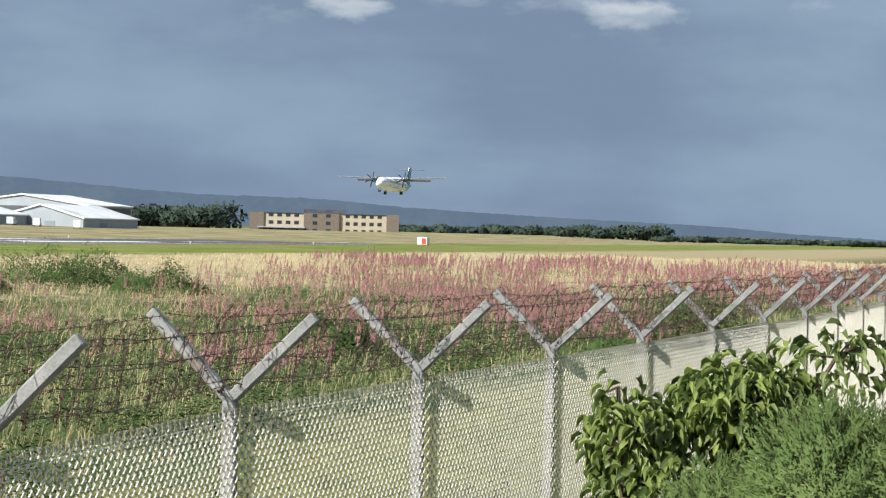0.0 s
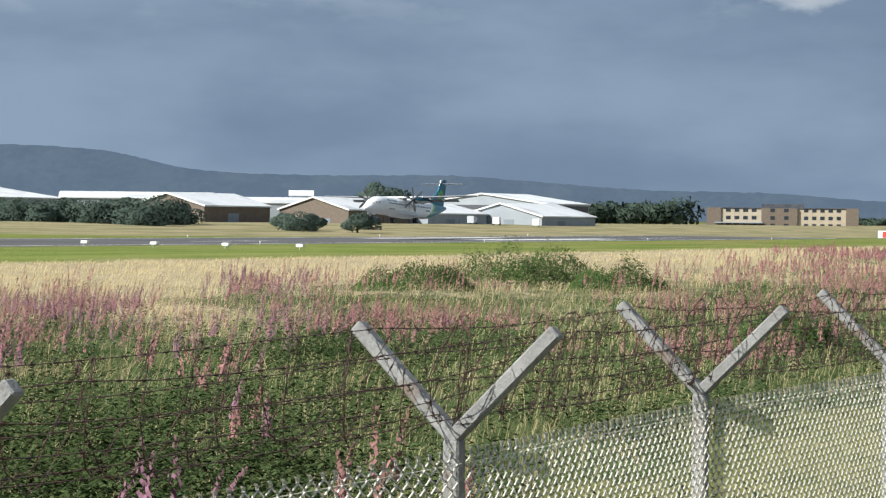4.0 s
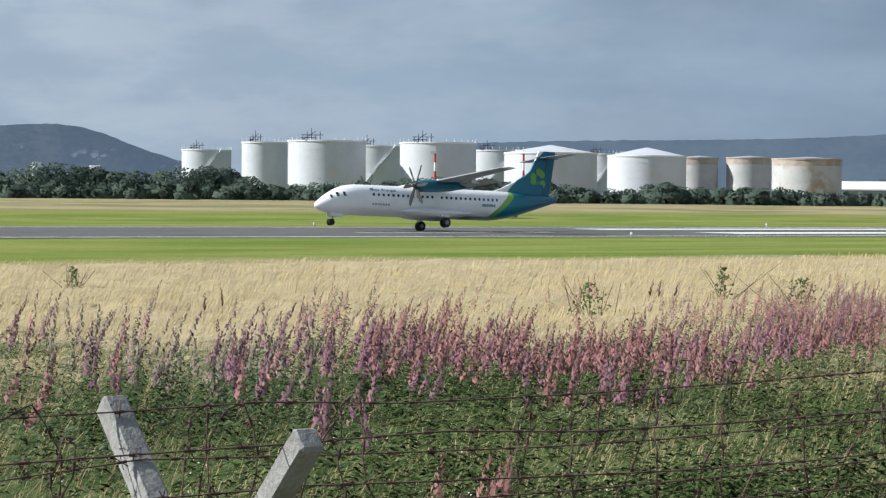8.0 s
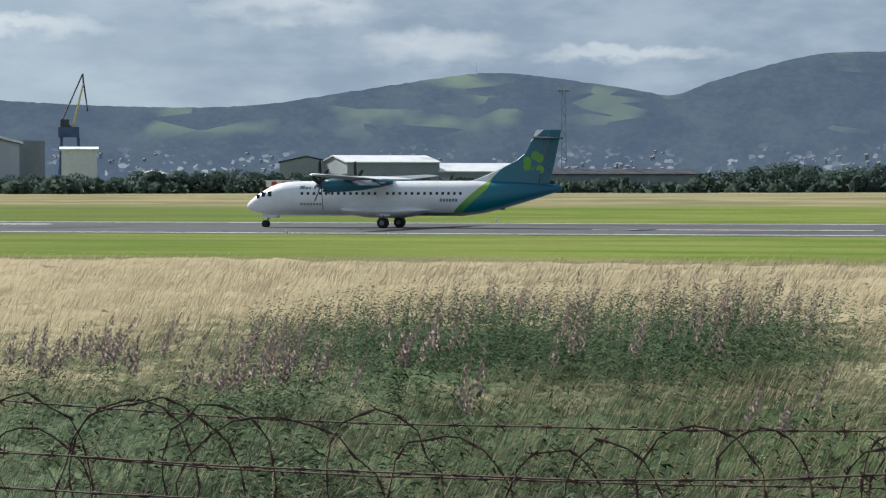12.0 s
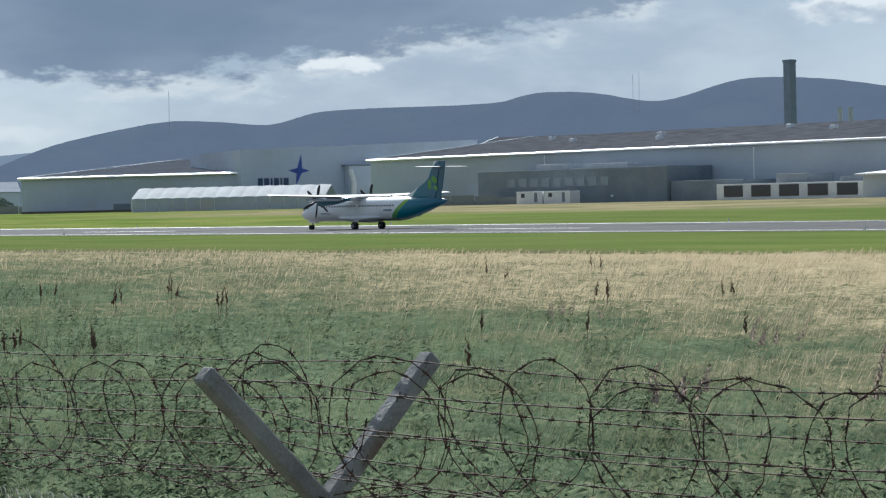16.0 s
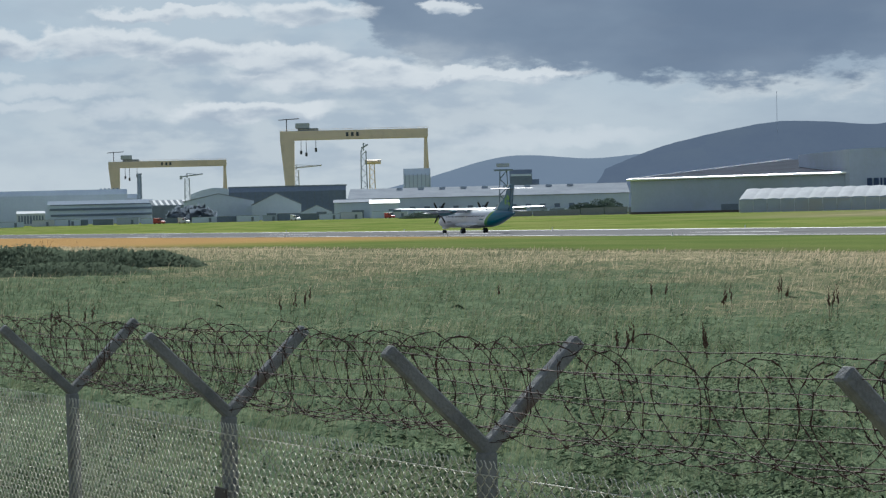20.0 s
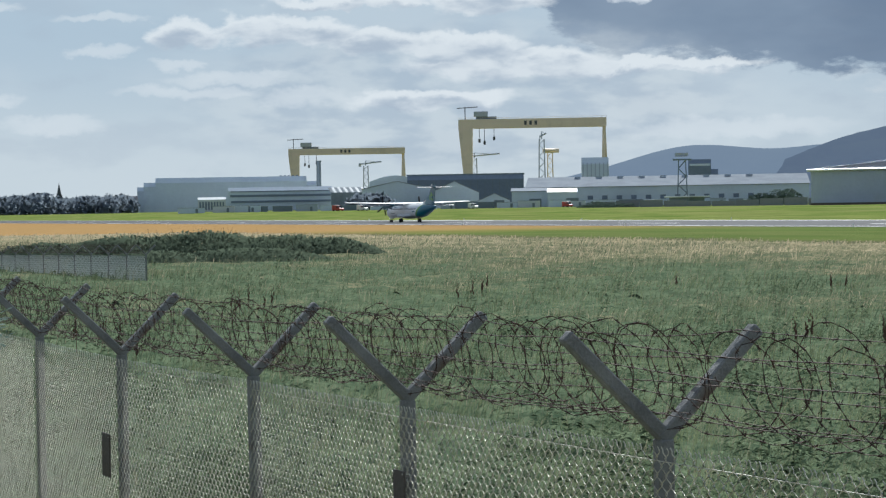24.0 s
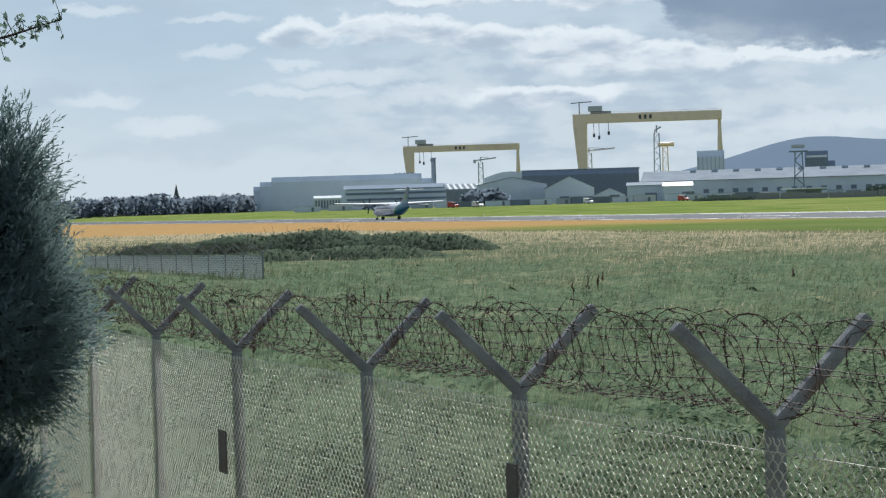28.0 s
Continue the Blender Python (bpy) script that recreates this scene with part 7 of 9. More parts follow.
def shipyard():
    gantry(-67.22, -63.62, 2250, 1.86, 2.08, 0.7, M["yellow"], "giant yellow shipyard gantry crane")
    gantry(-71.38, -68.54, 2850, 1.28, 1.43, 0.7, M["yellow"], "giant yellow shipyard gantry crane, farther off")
    tower_crane(-65.2, 2150, 1.76, 6, M["pale_steel"], "pale lattice tower crane under the gantry")
    tower_crane(-65.0, 2300, 1.42, 16, M["yellow"], "yellow dome-headed dock crane", True)
    tower_crane(-66.85, 2300, 1.27, 36, M["pale_steel"], "pale hammerhead dock crane")
    tower_crane(-69.5, 2500, 1.12, 24, M["pale_steel"], "pale luffing crane in the shipyard")
    f = thing("chimney", Matrix.Translation(at(-70.65, 1700)), "tall dark brick chimney in the shipyard", "chimney")
    part("shaft", rod(B(), (0, 0, 0), (0, 0, height(1.13, 1700)), 1.9, 1.6, 14), M["darkclad"], f)
    part("rim", rod(B(), (0, 0, height(1.11, 1700)), (0, 0, height(1.14, 1700)), 1.9, 1.9, 14), M["darkclad"], f)
    def hall(az0, az1, r, el0, el1, wall, roof, label, along=True, depth=60):
        return shed("shipyard_hall", at(az0, r), at(az1, r), depth, height(el0, r), height(el1, r), wall, roof, label, along, doors=((12, 6, 6),))
    def block(t, name, az, r, a0, a1, el, depth, mat, back=0.0):
        """A flat-topped bay of a hall, between two bearings, its top chamfered."""
        x0, x1 = (r * math.tan(radians(a - az)) for a in (a0, a1))
        h = height(el, r)
        return part(name, poly(B(), [(x0, back, 0), (x0, back, h * 0.86), (x0, back + 4, h), (x0, back + depth, h), (x0, back + depth, 0)], (x1 - x0, 0, 0)), mat, t)
    def yard(name, az, r, label, category="warehouse"):
        return thing(name, Matrix.Translation(at(az, r)) @ Matrix.Rotation(radians(-az), 4, "Z"), label, category)
    # the great hall: stepped at both ends, ribbed along its front
    az, r = -72.8, 1750
    t = yard("shipyard_hall", az, r, "vast pale blue-grey ship hall with a stepped roof")
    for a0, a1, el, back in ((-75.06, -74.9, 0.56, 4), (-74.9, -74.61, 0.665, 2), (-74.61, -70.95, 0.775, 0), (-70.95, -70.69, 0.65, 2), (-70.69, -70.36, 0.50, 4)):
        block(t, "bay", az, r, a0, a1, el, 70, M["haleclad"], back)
    for k in range(26):
        x = r * math.tan(radians(-74.5 + 3.45 * k / 25 - az))
        part("rib", box(B(), x - 0.2, x + 0.2, -0.15, 0.02, 0, height(0.66, r)), M["haleclad"], t)
    for k in range(5):
        x = r * math.tan(radians(-71.6 + 0.1 * k - az))
        part("roof_vent", box(B(), x, x + 1.6, 6, 9, height(0.775, r), height(0.80, r)), M["slate"], t)
    az, r = -71.6, 1650
    t = yard("shipyard_annex", az, r, "pale annex with dark window bands before the ship hall")
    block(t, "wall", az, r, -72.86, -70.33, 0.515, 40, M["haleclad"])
    for e0, e1, inset in ((0.40, 0.425, 0.02), (0.28, 0.335, 0.01), (0.14, 0.19, 0.03)):
        x0, x1 = (r * math.tan(radians(a - az)) for a in (-72.82 + inset, -70.37))
        part("window_band", box(B(), x0, x1, -0.4, 0.05, height(e0, r), height(e1, r)), M["slate"], t)
    az, r = -73.26, 1500
    t = yard("yard_office", az, r, "small white office with tall windows before the ship hall", "office")
    block(t, "wall", az, r, -73.6, -72.92, 0.29, 14, M["whiteroof"])
    for k in range(9):
        x = r * math.tan(radians(-73.56 + 0.07 * k - az))
        part("window", box(B(), x, x + 1.0, -0.2, 0.05, 3.0, 8.0), M["slate"], t)
    # saw-tooth roof with white lights
    az, r = -69.97, 1600
    t = yard("saw_tooth_shop", az, r, "dark workshop with white saw-tooth roof lights")
    x0, x1 = (r * math.tan(radians(a - az)) for a in (-70.36, -69.5))
    h = height(0.35, r)
    part("wall", box(B(), x0, x1, 0, 40, 0, h), M["darkclad"], t)
    n = 6
    for k in range(n):
        a, w = x0 + (x1 - x0) * k / n, (x1 - x0) / n
        part("roof_light", poly(B(), [(a + 0.55 * w, 0, h), (a + w, 0, h), (a + 0.45 * w, 8, h + 3.4), (a, 8, h + 3.4)], (0, 0.3, 0.3)), M["whiteroof"], t)
        part("roof", poly(B(), [(a, 0, h), (a + 0.55 * w, 0, h), (a, 8, h + 3.4), (a - 0.55 * w, 8, h + 3.4)], (0, 0.3, 0.3)), M["darkclad"], t)
    # barrel-roofed hall beside the dark one
    az, r = -68.95, 1720
    t = yard("shipyard_hall", az, r, "blue-grey barrel-roofed shipyard hall")
    x0, x1 = (r * math.tan(radians(a - az)) for a in (-69.42, -68.5))
    h0, h1 = height(0.55, r), height(0.75, r)
    arc = [(x0 + (x1 - x0) * k / 10, 0, h0 + (h1 - h0) * min(1.0, math.sin(math.pi * (0.08 + 0.62 * k / 10)))) for k in range(11)]
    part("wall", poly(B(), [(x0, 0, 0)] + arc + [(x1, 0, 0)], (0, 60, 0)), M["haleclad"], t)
    part("door", box(B(), x0 + 6, x0 + 14, -0.3, 0.1, 0, 9), M["darkclad"], t)
    az, r = -67.1, 1720
    t = yard("shipyard_hall", az, r, "dark flat-roofed shipyard hall")
    block(t, "wall", az, r, -68.5, -65.65, 0.745, 60, M["slate"])
    for k in range(16):
        x = r * math.tan(radians(-68.4 + 2.7 * k / 15 - az))
        part("rib", box(B(), x - 0.25, x + 0.25, -0.3, 0.02, 0, height(0.62, r)), M["darkclad"], t)
    x0, x1 = (r * math.tan(radians(a - az)) for a in (-68.52, -65.63))
    part("parapet", box(B(), x0, x1, 3.5, 4.3, height(0.725, r), height(0.765, r)), M["darkclad"], t)
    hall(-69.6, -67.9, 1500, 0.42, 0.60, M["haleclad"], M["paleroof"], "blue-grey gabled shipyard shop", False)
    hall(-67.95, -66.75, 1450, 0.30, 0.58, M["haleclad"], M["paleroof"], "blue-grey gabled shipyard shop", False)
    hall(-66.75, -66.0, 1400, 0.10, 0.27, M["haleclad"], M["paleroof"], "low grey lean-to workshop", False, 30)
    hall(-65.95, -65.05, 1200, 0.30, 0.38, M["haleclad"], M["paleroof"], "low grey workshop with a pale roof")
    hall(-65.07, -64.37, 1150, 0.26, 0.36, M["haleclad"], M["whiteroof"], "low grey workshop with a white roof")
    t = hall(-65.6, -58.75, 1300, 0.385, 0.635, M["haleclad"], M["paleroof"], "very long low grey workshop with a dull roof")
    for k in range(9):
        part("roof_vent", box(B(), 26 + 12 * k, 29.4 + 12 * k, 24, 29, height(0.60, 1300), height(0.655, 1300)), M["greyclad"], t)
    for k in range(14):
        part("window", box(B(), 34 + 8 * k, 37 + 8 * k, -0.25, 0.05, 5.2, 7.4), M["slate"], t)
    az, r = -63.9, 1900
    t = yard("silo_block", az, r, "pale windowless silo block", "silo")
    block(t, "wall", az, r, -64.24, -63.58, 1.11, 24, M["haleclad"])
    for k in range(7):
        x = r * math.tan(radians(-64.2 + 0.1 * k - az))
        part("rib", box(B(), x - 0.35, x + 0.35, -0.6, 0.05, 0, height(0.98, r)), M["westclad"], t)
    az, r = -61.35, 1600
    t = yard("plant_block", az, r, "blue-grey plant block beside the radar tower")
    block(t, "wall", az, r, -61.65, -61.1, 1.02, 20, M["slate"])
    block(t, "wing", az, r, -61.1, -60.93, 0.775, 20, M["slate"])
    x0, x1 = (r * math.tan(radians(a - az)) for a in (-61.62, -61.12))
    part("window_band", box(B(), x0, x1, -0.4, 0.05, height(0.86, r), height(0.91, r)), M["haleclad"], t)
    hall(-75.9, -75.05, 1700, 0.20, 0.34, M["greyclad"], M["greyroof"], "low grey shed among trees")
    # cabins and containers along the yard's edge
    rng = np.random.default_rng(44)
    for k in range(26):
        a = -73.8 + 14.3 * (k + 0.6 * rng.random()) / 26
        pale = rng.random() < 0.5
        t = thing("site_cabin" if pale else "container", Matrix.Translation(at(a, 1050, lie(at(a, 1050).y))) @ Matrix.Rotation(radians(-a + 12 * rng.normal()), 4, "Z"), "pale site cabin at the shipyard's edge" if pale else "dark steel container at the shipyard's edge", "cabin" if pale else "container", "yard cabins")
        w, h = 2.5 + 3.5 * rng.random(), 2.2 + 0.9 * rng.random()
        part("body", box(B(), -w, w, -1.3, 1.3, 0, h, 0.05), M[("haleclad", "whiteroof")[k % 2] if pale else ("slate", "darkclad", "greyclad")[k % 3]], t)
        part("roof", box(B(), -w - 0.1, w + 0.1, -1.4, 1.4, h, h + 0.14, 0.03), M["paleroof"], t)
        part("door", box(B(), w * 0.3, w * 0.3 + 1.1, -1.36, -1.28, 0.1, 2.0, 0.02), M["darkclad"], t)
    # radar tower
    r = 1000
    t = pylon("radar_tower", -61.8, r, 1.0, 4.5, M["slate"], "dark lattice radar tower with a wide head", head=False, category="radar tower")
    h = height(1.0, r)
    part("head_deck", box(B(), -4, 4, -3, 3, h, h + 0.6, 0.05), M["slate"], t)
    part("radar_head", box(B(), -3, 2.6, -1, 1, h + 1.6, h + 3.2, 0.2), M["pale_steel"], t)
    s = thing("canopy_shelter", Matrix.Translation(at(-61.7, 800, 1.75)), "low white canopy on the apron", "shelter")
    part("roof", box(B(), -9, 9, -4, 4, 3.0, 3.5, 0.1), M["whiteroof"], s)
    part("body", box(B(), -7, 7, -3, 3, 0, 3.0, 0.05), M["darkclad"], s)
    # church spire and blocks over the trees
    s = thing("church", Matrix.Translation(at(-76.92, 2000)), "dark church spire over the trees", "church")
    part("tower", box(B(), -2.2, 2.2, -2.2, 2.2, 0, 17, 0.1), M["steel"], s)
    part("spire", rod(B(), (0, 0, 17), (0, 0, height(0.63, 2000) + 2), 2.2, 0.05, 8), M["steel"], s)
    s = thing("tower_block", Matrix.Translation(at(-79.95, 2200)), "pale blue-grey tower block far over the trees", "tower block")
    part("wall", box(B(), -9, 9, -6, 6, 0, height(0.55, 2200), 0.1), M["paleclad"], s)
    for f in range(7):
        part("window_row", box(B(), -8, 8, -6.1, -5.95, 4 + 3 * f, 5.6 + 3 * f), M["paleglass"], s)


shipyard()


# ---- airfield furniture ----
def airfield():
    # approach lights beside the runway: four low white boxes
    for k in range(4):
        t = thing("approach_light", Matrix.Translation((205.0, 124.5 + 9.0 * k, 0)), "low white approach light box in the grass", "runway light", "approach light row")
        part("housing", box(B(), -0.3, 0.3, -0.42, 0.42, 0.3, 0.62, 0.04), M["white"], t)
        for x in (-0.25, 0.25):
            part("leg", rod(B(), (x, 0, 0), (x, 0, 0.32), 0.04), M["pale_steel"], t)
        part("lens", box(B(), 0.28, 0.32, -0.32, 0.32, 0.36, 0.55, 0.01), M["glass"], t)
    # white hut with red squares
    def hut(x, y, w, h, label):
        t = thing("marker_hut", Matrix.Translation((x, y, lie(y) - 0.05)), label, "hut")
        n, k = 5, 3
        for i in range(n):
            for j in range(k):
                part("panel", box(B(), -w / 2 + w * i / n, -w / 2 + w * (i + 1) / n, -1.2, 1.2, h * j / k, h * (j + 1) / k), M["red"] if (i + j) % 2 else M["white"], t)
        part("roof", box(B(), -w / 2 - 0.15, w / 2 + 0.15, -1.35, 1.35, h, h + 0.15, 0.02), M["white"], t)
        return t
    hut(175.4, 250, 3.8, 2.1, "red and white chequered equipment hut")
    hut(-121.5, 305, 4.0, 2.2, "red and white striped equipment hut")
    t = thing("equipment_box", Matrix.Translation((486, 150, 0)), "white and pale red equipment box beside the runway", "equipment box")
    part("body", box(B(), -1.1, 1.1, -1.1, 1.1, 0.1, 1.7, 0.05), M["white"], t)
    part("door", box(B(), -1.14, -1.09, -0.9, 0.1, 0.2, 1.5, 0.02), M["red"], t)
    # red and white aerial masts by the hut
    for x, y, h in ((171.3, 258, 8.1), (194.3, 270, 8.2)):
        t = thing("aerial_mast", Matrix.Translation((x, y, lie(y))), "slim red and white banded aerial mast", "mast", "aerial masts")
        for k in range(7):
            part("band", rod(B(), (0, 0, h * k / 7), (0, 0, h * (k + 1) / 7), 0.16, n=8), M["red"] if k % 2 == 0 else M["white"], t)
        part("aerial", rod(rod(B(), (-0.7, 0, h), (0.7, 0, h), 0.05), (0, 0, h), (0, 0, h + 1.0), 0.04), M["pale_steel"], t)
    # windsock
    sx, sy = 144.0, 384.0
    t = thing("windsock", Matrix.Translation((sx, sy, lie(sy))), "orange windsock on a red and white pole", "windsock")
    hp = 6.1
    for k in range(7):
        part("pole_band", rod(B(), (0, 0, hp * k / 7), (0, 0, hp * (k + 1) / 7), 0.09, n=8), M["white"] if k % 2 else M["red"], t)
    for k in range(4):
        a, b = k / 4, (k + 1) / 4
        shade(part("sock_band", rings(B(), [(0.2 + 4.3 * u, 0, hp - 0.25 - 1.9 * u * u, 0.52 - 0.28 * u, 0.52 - 0.28 * u) for u in (a, (a + b) / 2, b)], 14, False), M["orange"], t), 60)
    part("hoop", rings(B(), [(0.16, 0, hp - 0.25, 0.54, 0.54), (0.24, 0, hp - 0.25, 0.54, 0.54)], 14, False), M["pale_steel"], t)
    # parked vans by the hangar
    def van(az, r, mat, label, turn=0):
        t = thing("van", Matrix.Translation(at(az, r, lie(at(az, r).y))) @ Matrix.Rotation(radians(turn), 4, "Z"), label, "van")
        part("body", poly(B(), [(-2.4, -0.95, 0.35), (2.5, -0.95, 0.35), (2.5, -0.95, 1.1), (1.7, -0.95, 1.3), (1.0, -0.95, 2.2), (-2.4, -0.95, 2.3)], (0, 1.9, 0)), mat, t)
        part("windscreen", poly(B(), [(1.72, -0.85, 1.34), (1.72, 0.85, 1.34), (1.08, 0.85, 2.12), (1.08, -0.85, 2.12)], (0.04, 0, 0.03)), M["glass"], t)
        part("side_window", box(B(), 0.2, 1.2, -0.97, -0.93, 1.35, 1.95, 0.01), M["glass"], t)
        for x in (-1.5, 1.6):
            for y in (-0.85, 0.85):
                part("wheel", rod(B(), (x, y - 0.12, 0.34), (x, y + 0.12, 0.34), 0.34, n=14), M["black"], t)
    van(64.45, 650, M["white"], "white van parked by the hangar", 25)
    van(63.5, 655, M["white"], "white van parked by the hangar", 20)
    van(62.9, 660, M["pale_steel"], "silver van parked by the hangar", 15)
    van(-70.2, 900, M["red"], "red van by the workshops", 20)
    van(-69.6, 900, M["white"], "white van by the workshops", 20)
    van(-64.6, 950, M["red"], "red tanker van by the workshops", 10)
    van(-66.9, 950, M["white"], "white van by the workshops", 10)
    # runway edge lamps
    for k in range(-9, 8):
        for s in (-1, 1):
            t = thing("edge_lamp", Matrix.Translation((60.0 * k, RY + s * 25.5, 0)), "small white runway edge lamp", "runway light", "runway edge lamps")
            part("stem", rod(B(), (0, 0, 0), (0, 0, 0.25), 0.05), M["pale_steel"], t)
            part("dome", rod(B(), (0, 0, 0.25), (0, 0, 0.45), 0.12, 0.06, 8), M["white"], t)
    # far boundary fence: posts and wire netting
    f = thing("boundary_fence", Matrix.Identity(4), "grey netting boundary fence along the far verge", "fence")
    post = rod(B(), (0, 0, 0), (0, 0, 2.5), 0.09, n=5)
    first = part("post", post, M["pale_steel"], f)
    first.matrix_basis = Matrix.Translation((-560, 484, 1.8))
    net = chain_link("netting", 10.0, 2.4, 0.4, 0.4, 0.075, 3, fine=False)
    net.materials[0] = M["steel"]
    for k in range(1, 117):
        same("post", first.data, f, Matrix.Translation((-560 + 10 * k, 484, 1.8)))
        same("netting", net, f, Matrix.Translation((-570 + 10 * k, 484, 1.8)))


airfield()

# ---- trees and hedges across the airfield ----
def tree_kind(seed, spread, lobes, leaves, tall=1.0):
    """A tree of unit height: tapered trunk, limbs, a crown of many small leaf clumps with gaps."""
    rng = np.random.default_rng(seed)
    t = thing("tree", Matrix.Identity(4), "dark green broadleaf tree on the airfield boundary", "tree", "boundary trees")
    bm = rod(B(), (0, 0, -0.02), (0.01, 0, 0.45), 0.035, 0.02, 7)
    cs = []
    for k in range(lobes):
        a = 2 * math.pi * k / lobes + rng.random()
        r = spread * (0.25 + 0.5 * rng.random()) if k else 0
        c = Vector((r * math.cos(a), r * math.sin(a), 0.14 + 0.52 * rng.random() if k else 0.72))
        cs.append((c, (0.16 + 0.14 * rng.random()) * (0.85 + 0.5 * spread)))
        rod(bm, (0.005, 0, 0.22 + 0.1 * rng.random()), c, 0.014, 0.005, 5)
    part("trunk", bm, M["bark"], t)
    i = np.arange(leaves)
    c = np.array([list(q) for q, s in cs])[i % lobes]
    s = np.array([s for q, s in cs])[i % lobes]
    d = rng.normal(size=(leaves, 3))
    d /= np.linalg.norm(d, axis=1)[:, None]
    p = c + d * (s * (0.74 + 0.30 * rng.random(leaves)))[:, None] * np.array([1, 1, 0.85])
    p[:, 2] = np.maximum(p[:, 2], 0.03 + 0.08 * rng.random(leaves))
    u = rng.normal(size=(leaves, 3))
    w = np.cross(u, d + 0.4 * rng.normal(size=(leaves, 3)))
    q = (0.017 + 0.018 * rng.random(leaves))[:, None]
    u, w = u / np.linalg.norm(u, axis=1)[:, None] * q * 1.3, w / np.linalg.norm(w, axis=1)[:, None] * q
    out = d * 0.5 + (p - np.array([0, 0, 0.35])) / 0.5 + np.array([0, 0, 0.15])
    verts, faces, nm = soft_quads(p, u, w, out / np.linalg.norm(out, axis=1)[:, None], 0.9, np.array([0, -1, 0.15]))
    ob = new("crown", mesh_of("crown", verts, faces, M["woods"], normals=nm))
    ob.parent = t
    return t


def place(kind, az, r, h, w, rng):
    p = at(az, r)
    return copy_thing(kind, Matrix.Translation(p) @ Matrix.Rotation(radians(-az + 28 * (2 * rng.random() - 1)), 4, "Z") @ Matrix.Diagonal((w, w, h, 1)))


WEST_LINE = ((-33, 0.05), (-31.3, 0.05), (-30, 0.15), (-28, 0.35), (-26.8, 0.38), (-26, 0.22), (-25.2, 0.45), (-23.6, 0.44), (-21.8, 0.42), (-19, 0.3), (-15.8, 0.15), (-13.5, 0.2), (-12.9, 0.02), (-11.7, 0.1), (-11.4, 0.66), (-11, 0.35), (-10, 0.63), (-9.2, 0.6), (-8.6, 0.4), (-6.6, 0.62), (-5.5, 0.85), (-4.3, 0.56), (-1.6, 0.58), (0, 0.47), (1, 0.27), (1.9, 0.4), (2.6, 0.28), (3.1, 0.65), (3.8, 0.66), (4.1, 0.3))
EAST_LINE = ((4.1, 0.3), (5.2, 0.5), (11.5, 0.5), (12.6, 0.3), (13.9, 0.7), (14.4, 1.13), (14.9, 1.17), (15.2, 0.8), (16, 0.82), (17.1, 1.17), (17.4, 0.68), (18.3, 0.92), (20, 1.45), (20.8, 1.62), (21.4, 1.3), (21.6, 0.58), (23, 0.57), (24.6, 0.74), (26.3, 0.53), (28.4, 0.7), (29.1, 0.41), (29.7, 0.22), (32.4, 0.4), (34.4, 0.51), (35.5, 0.39), (36.2, 0.44), (37.2, 0.21), (38.2, 0.2), (39.2, 0.43), (39.8, 0.25), (41, 0.30), (42.3, 0.26), (43, 0.16), (46, 0.2), (49, 0.14))


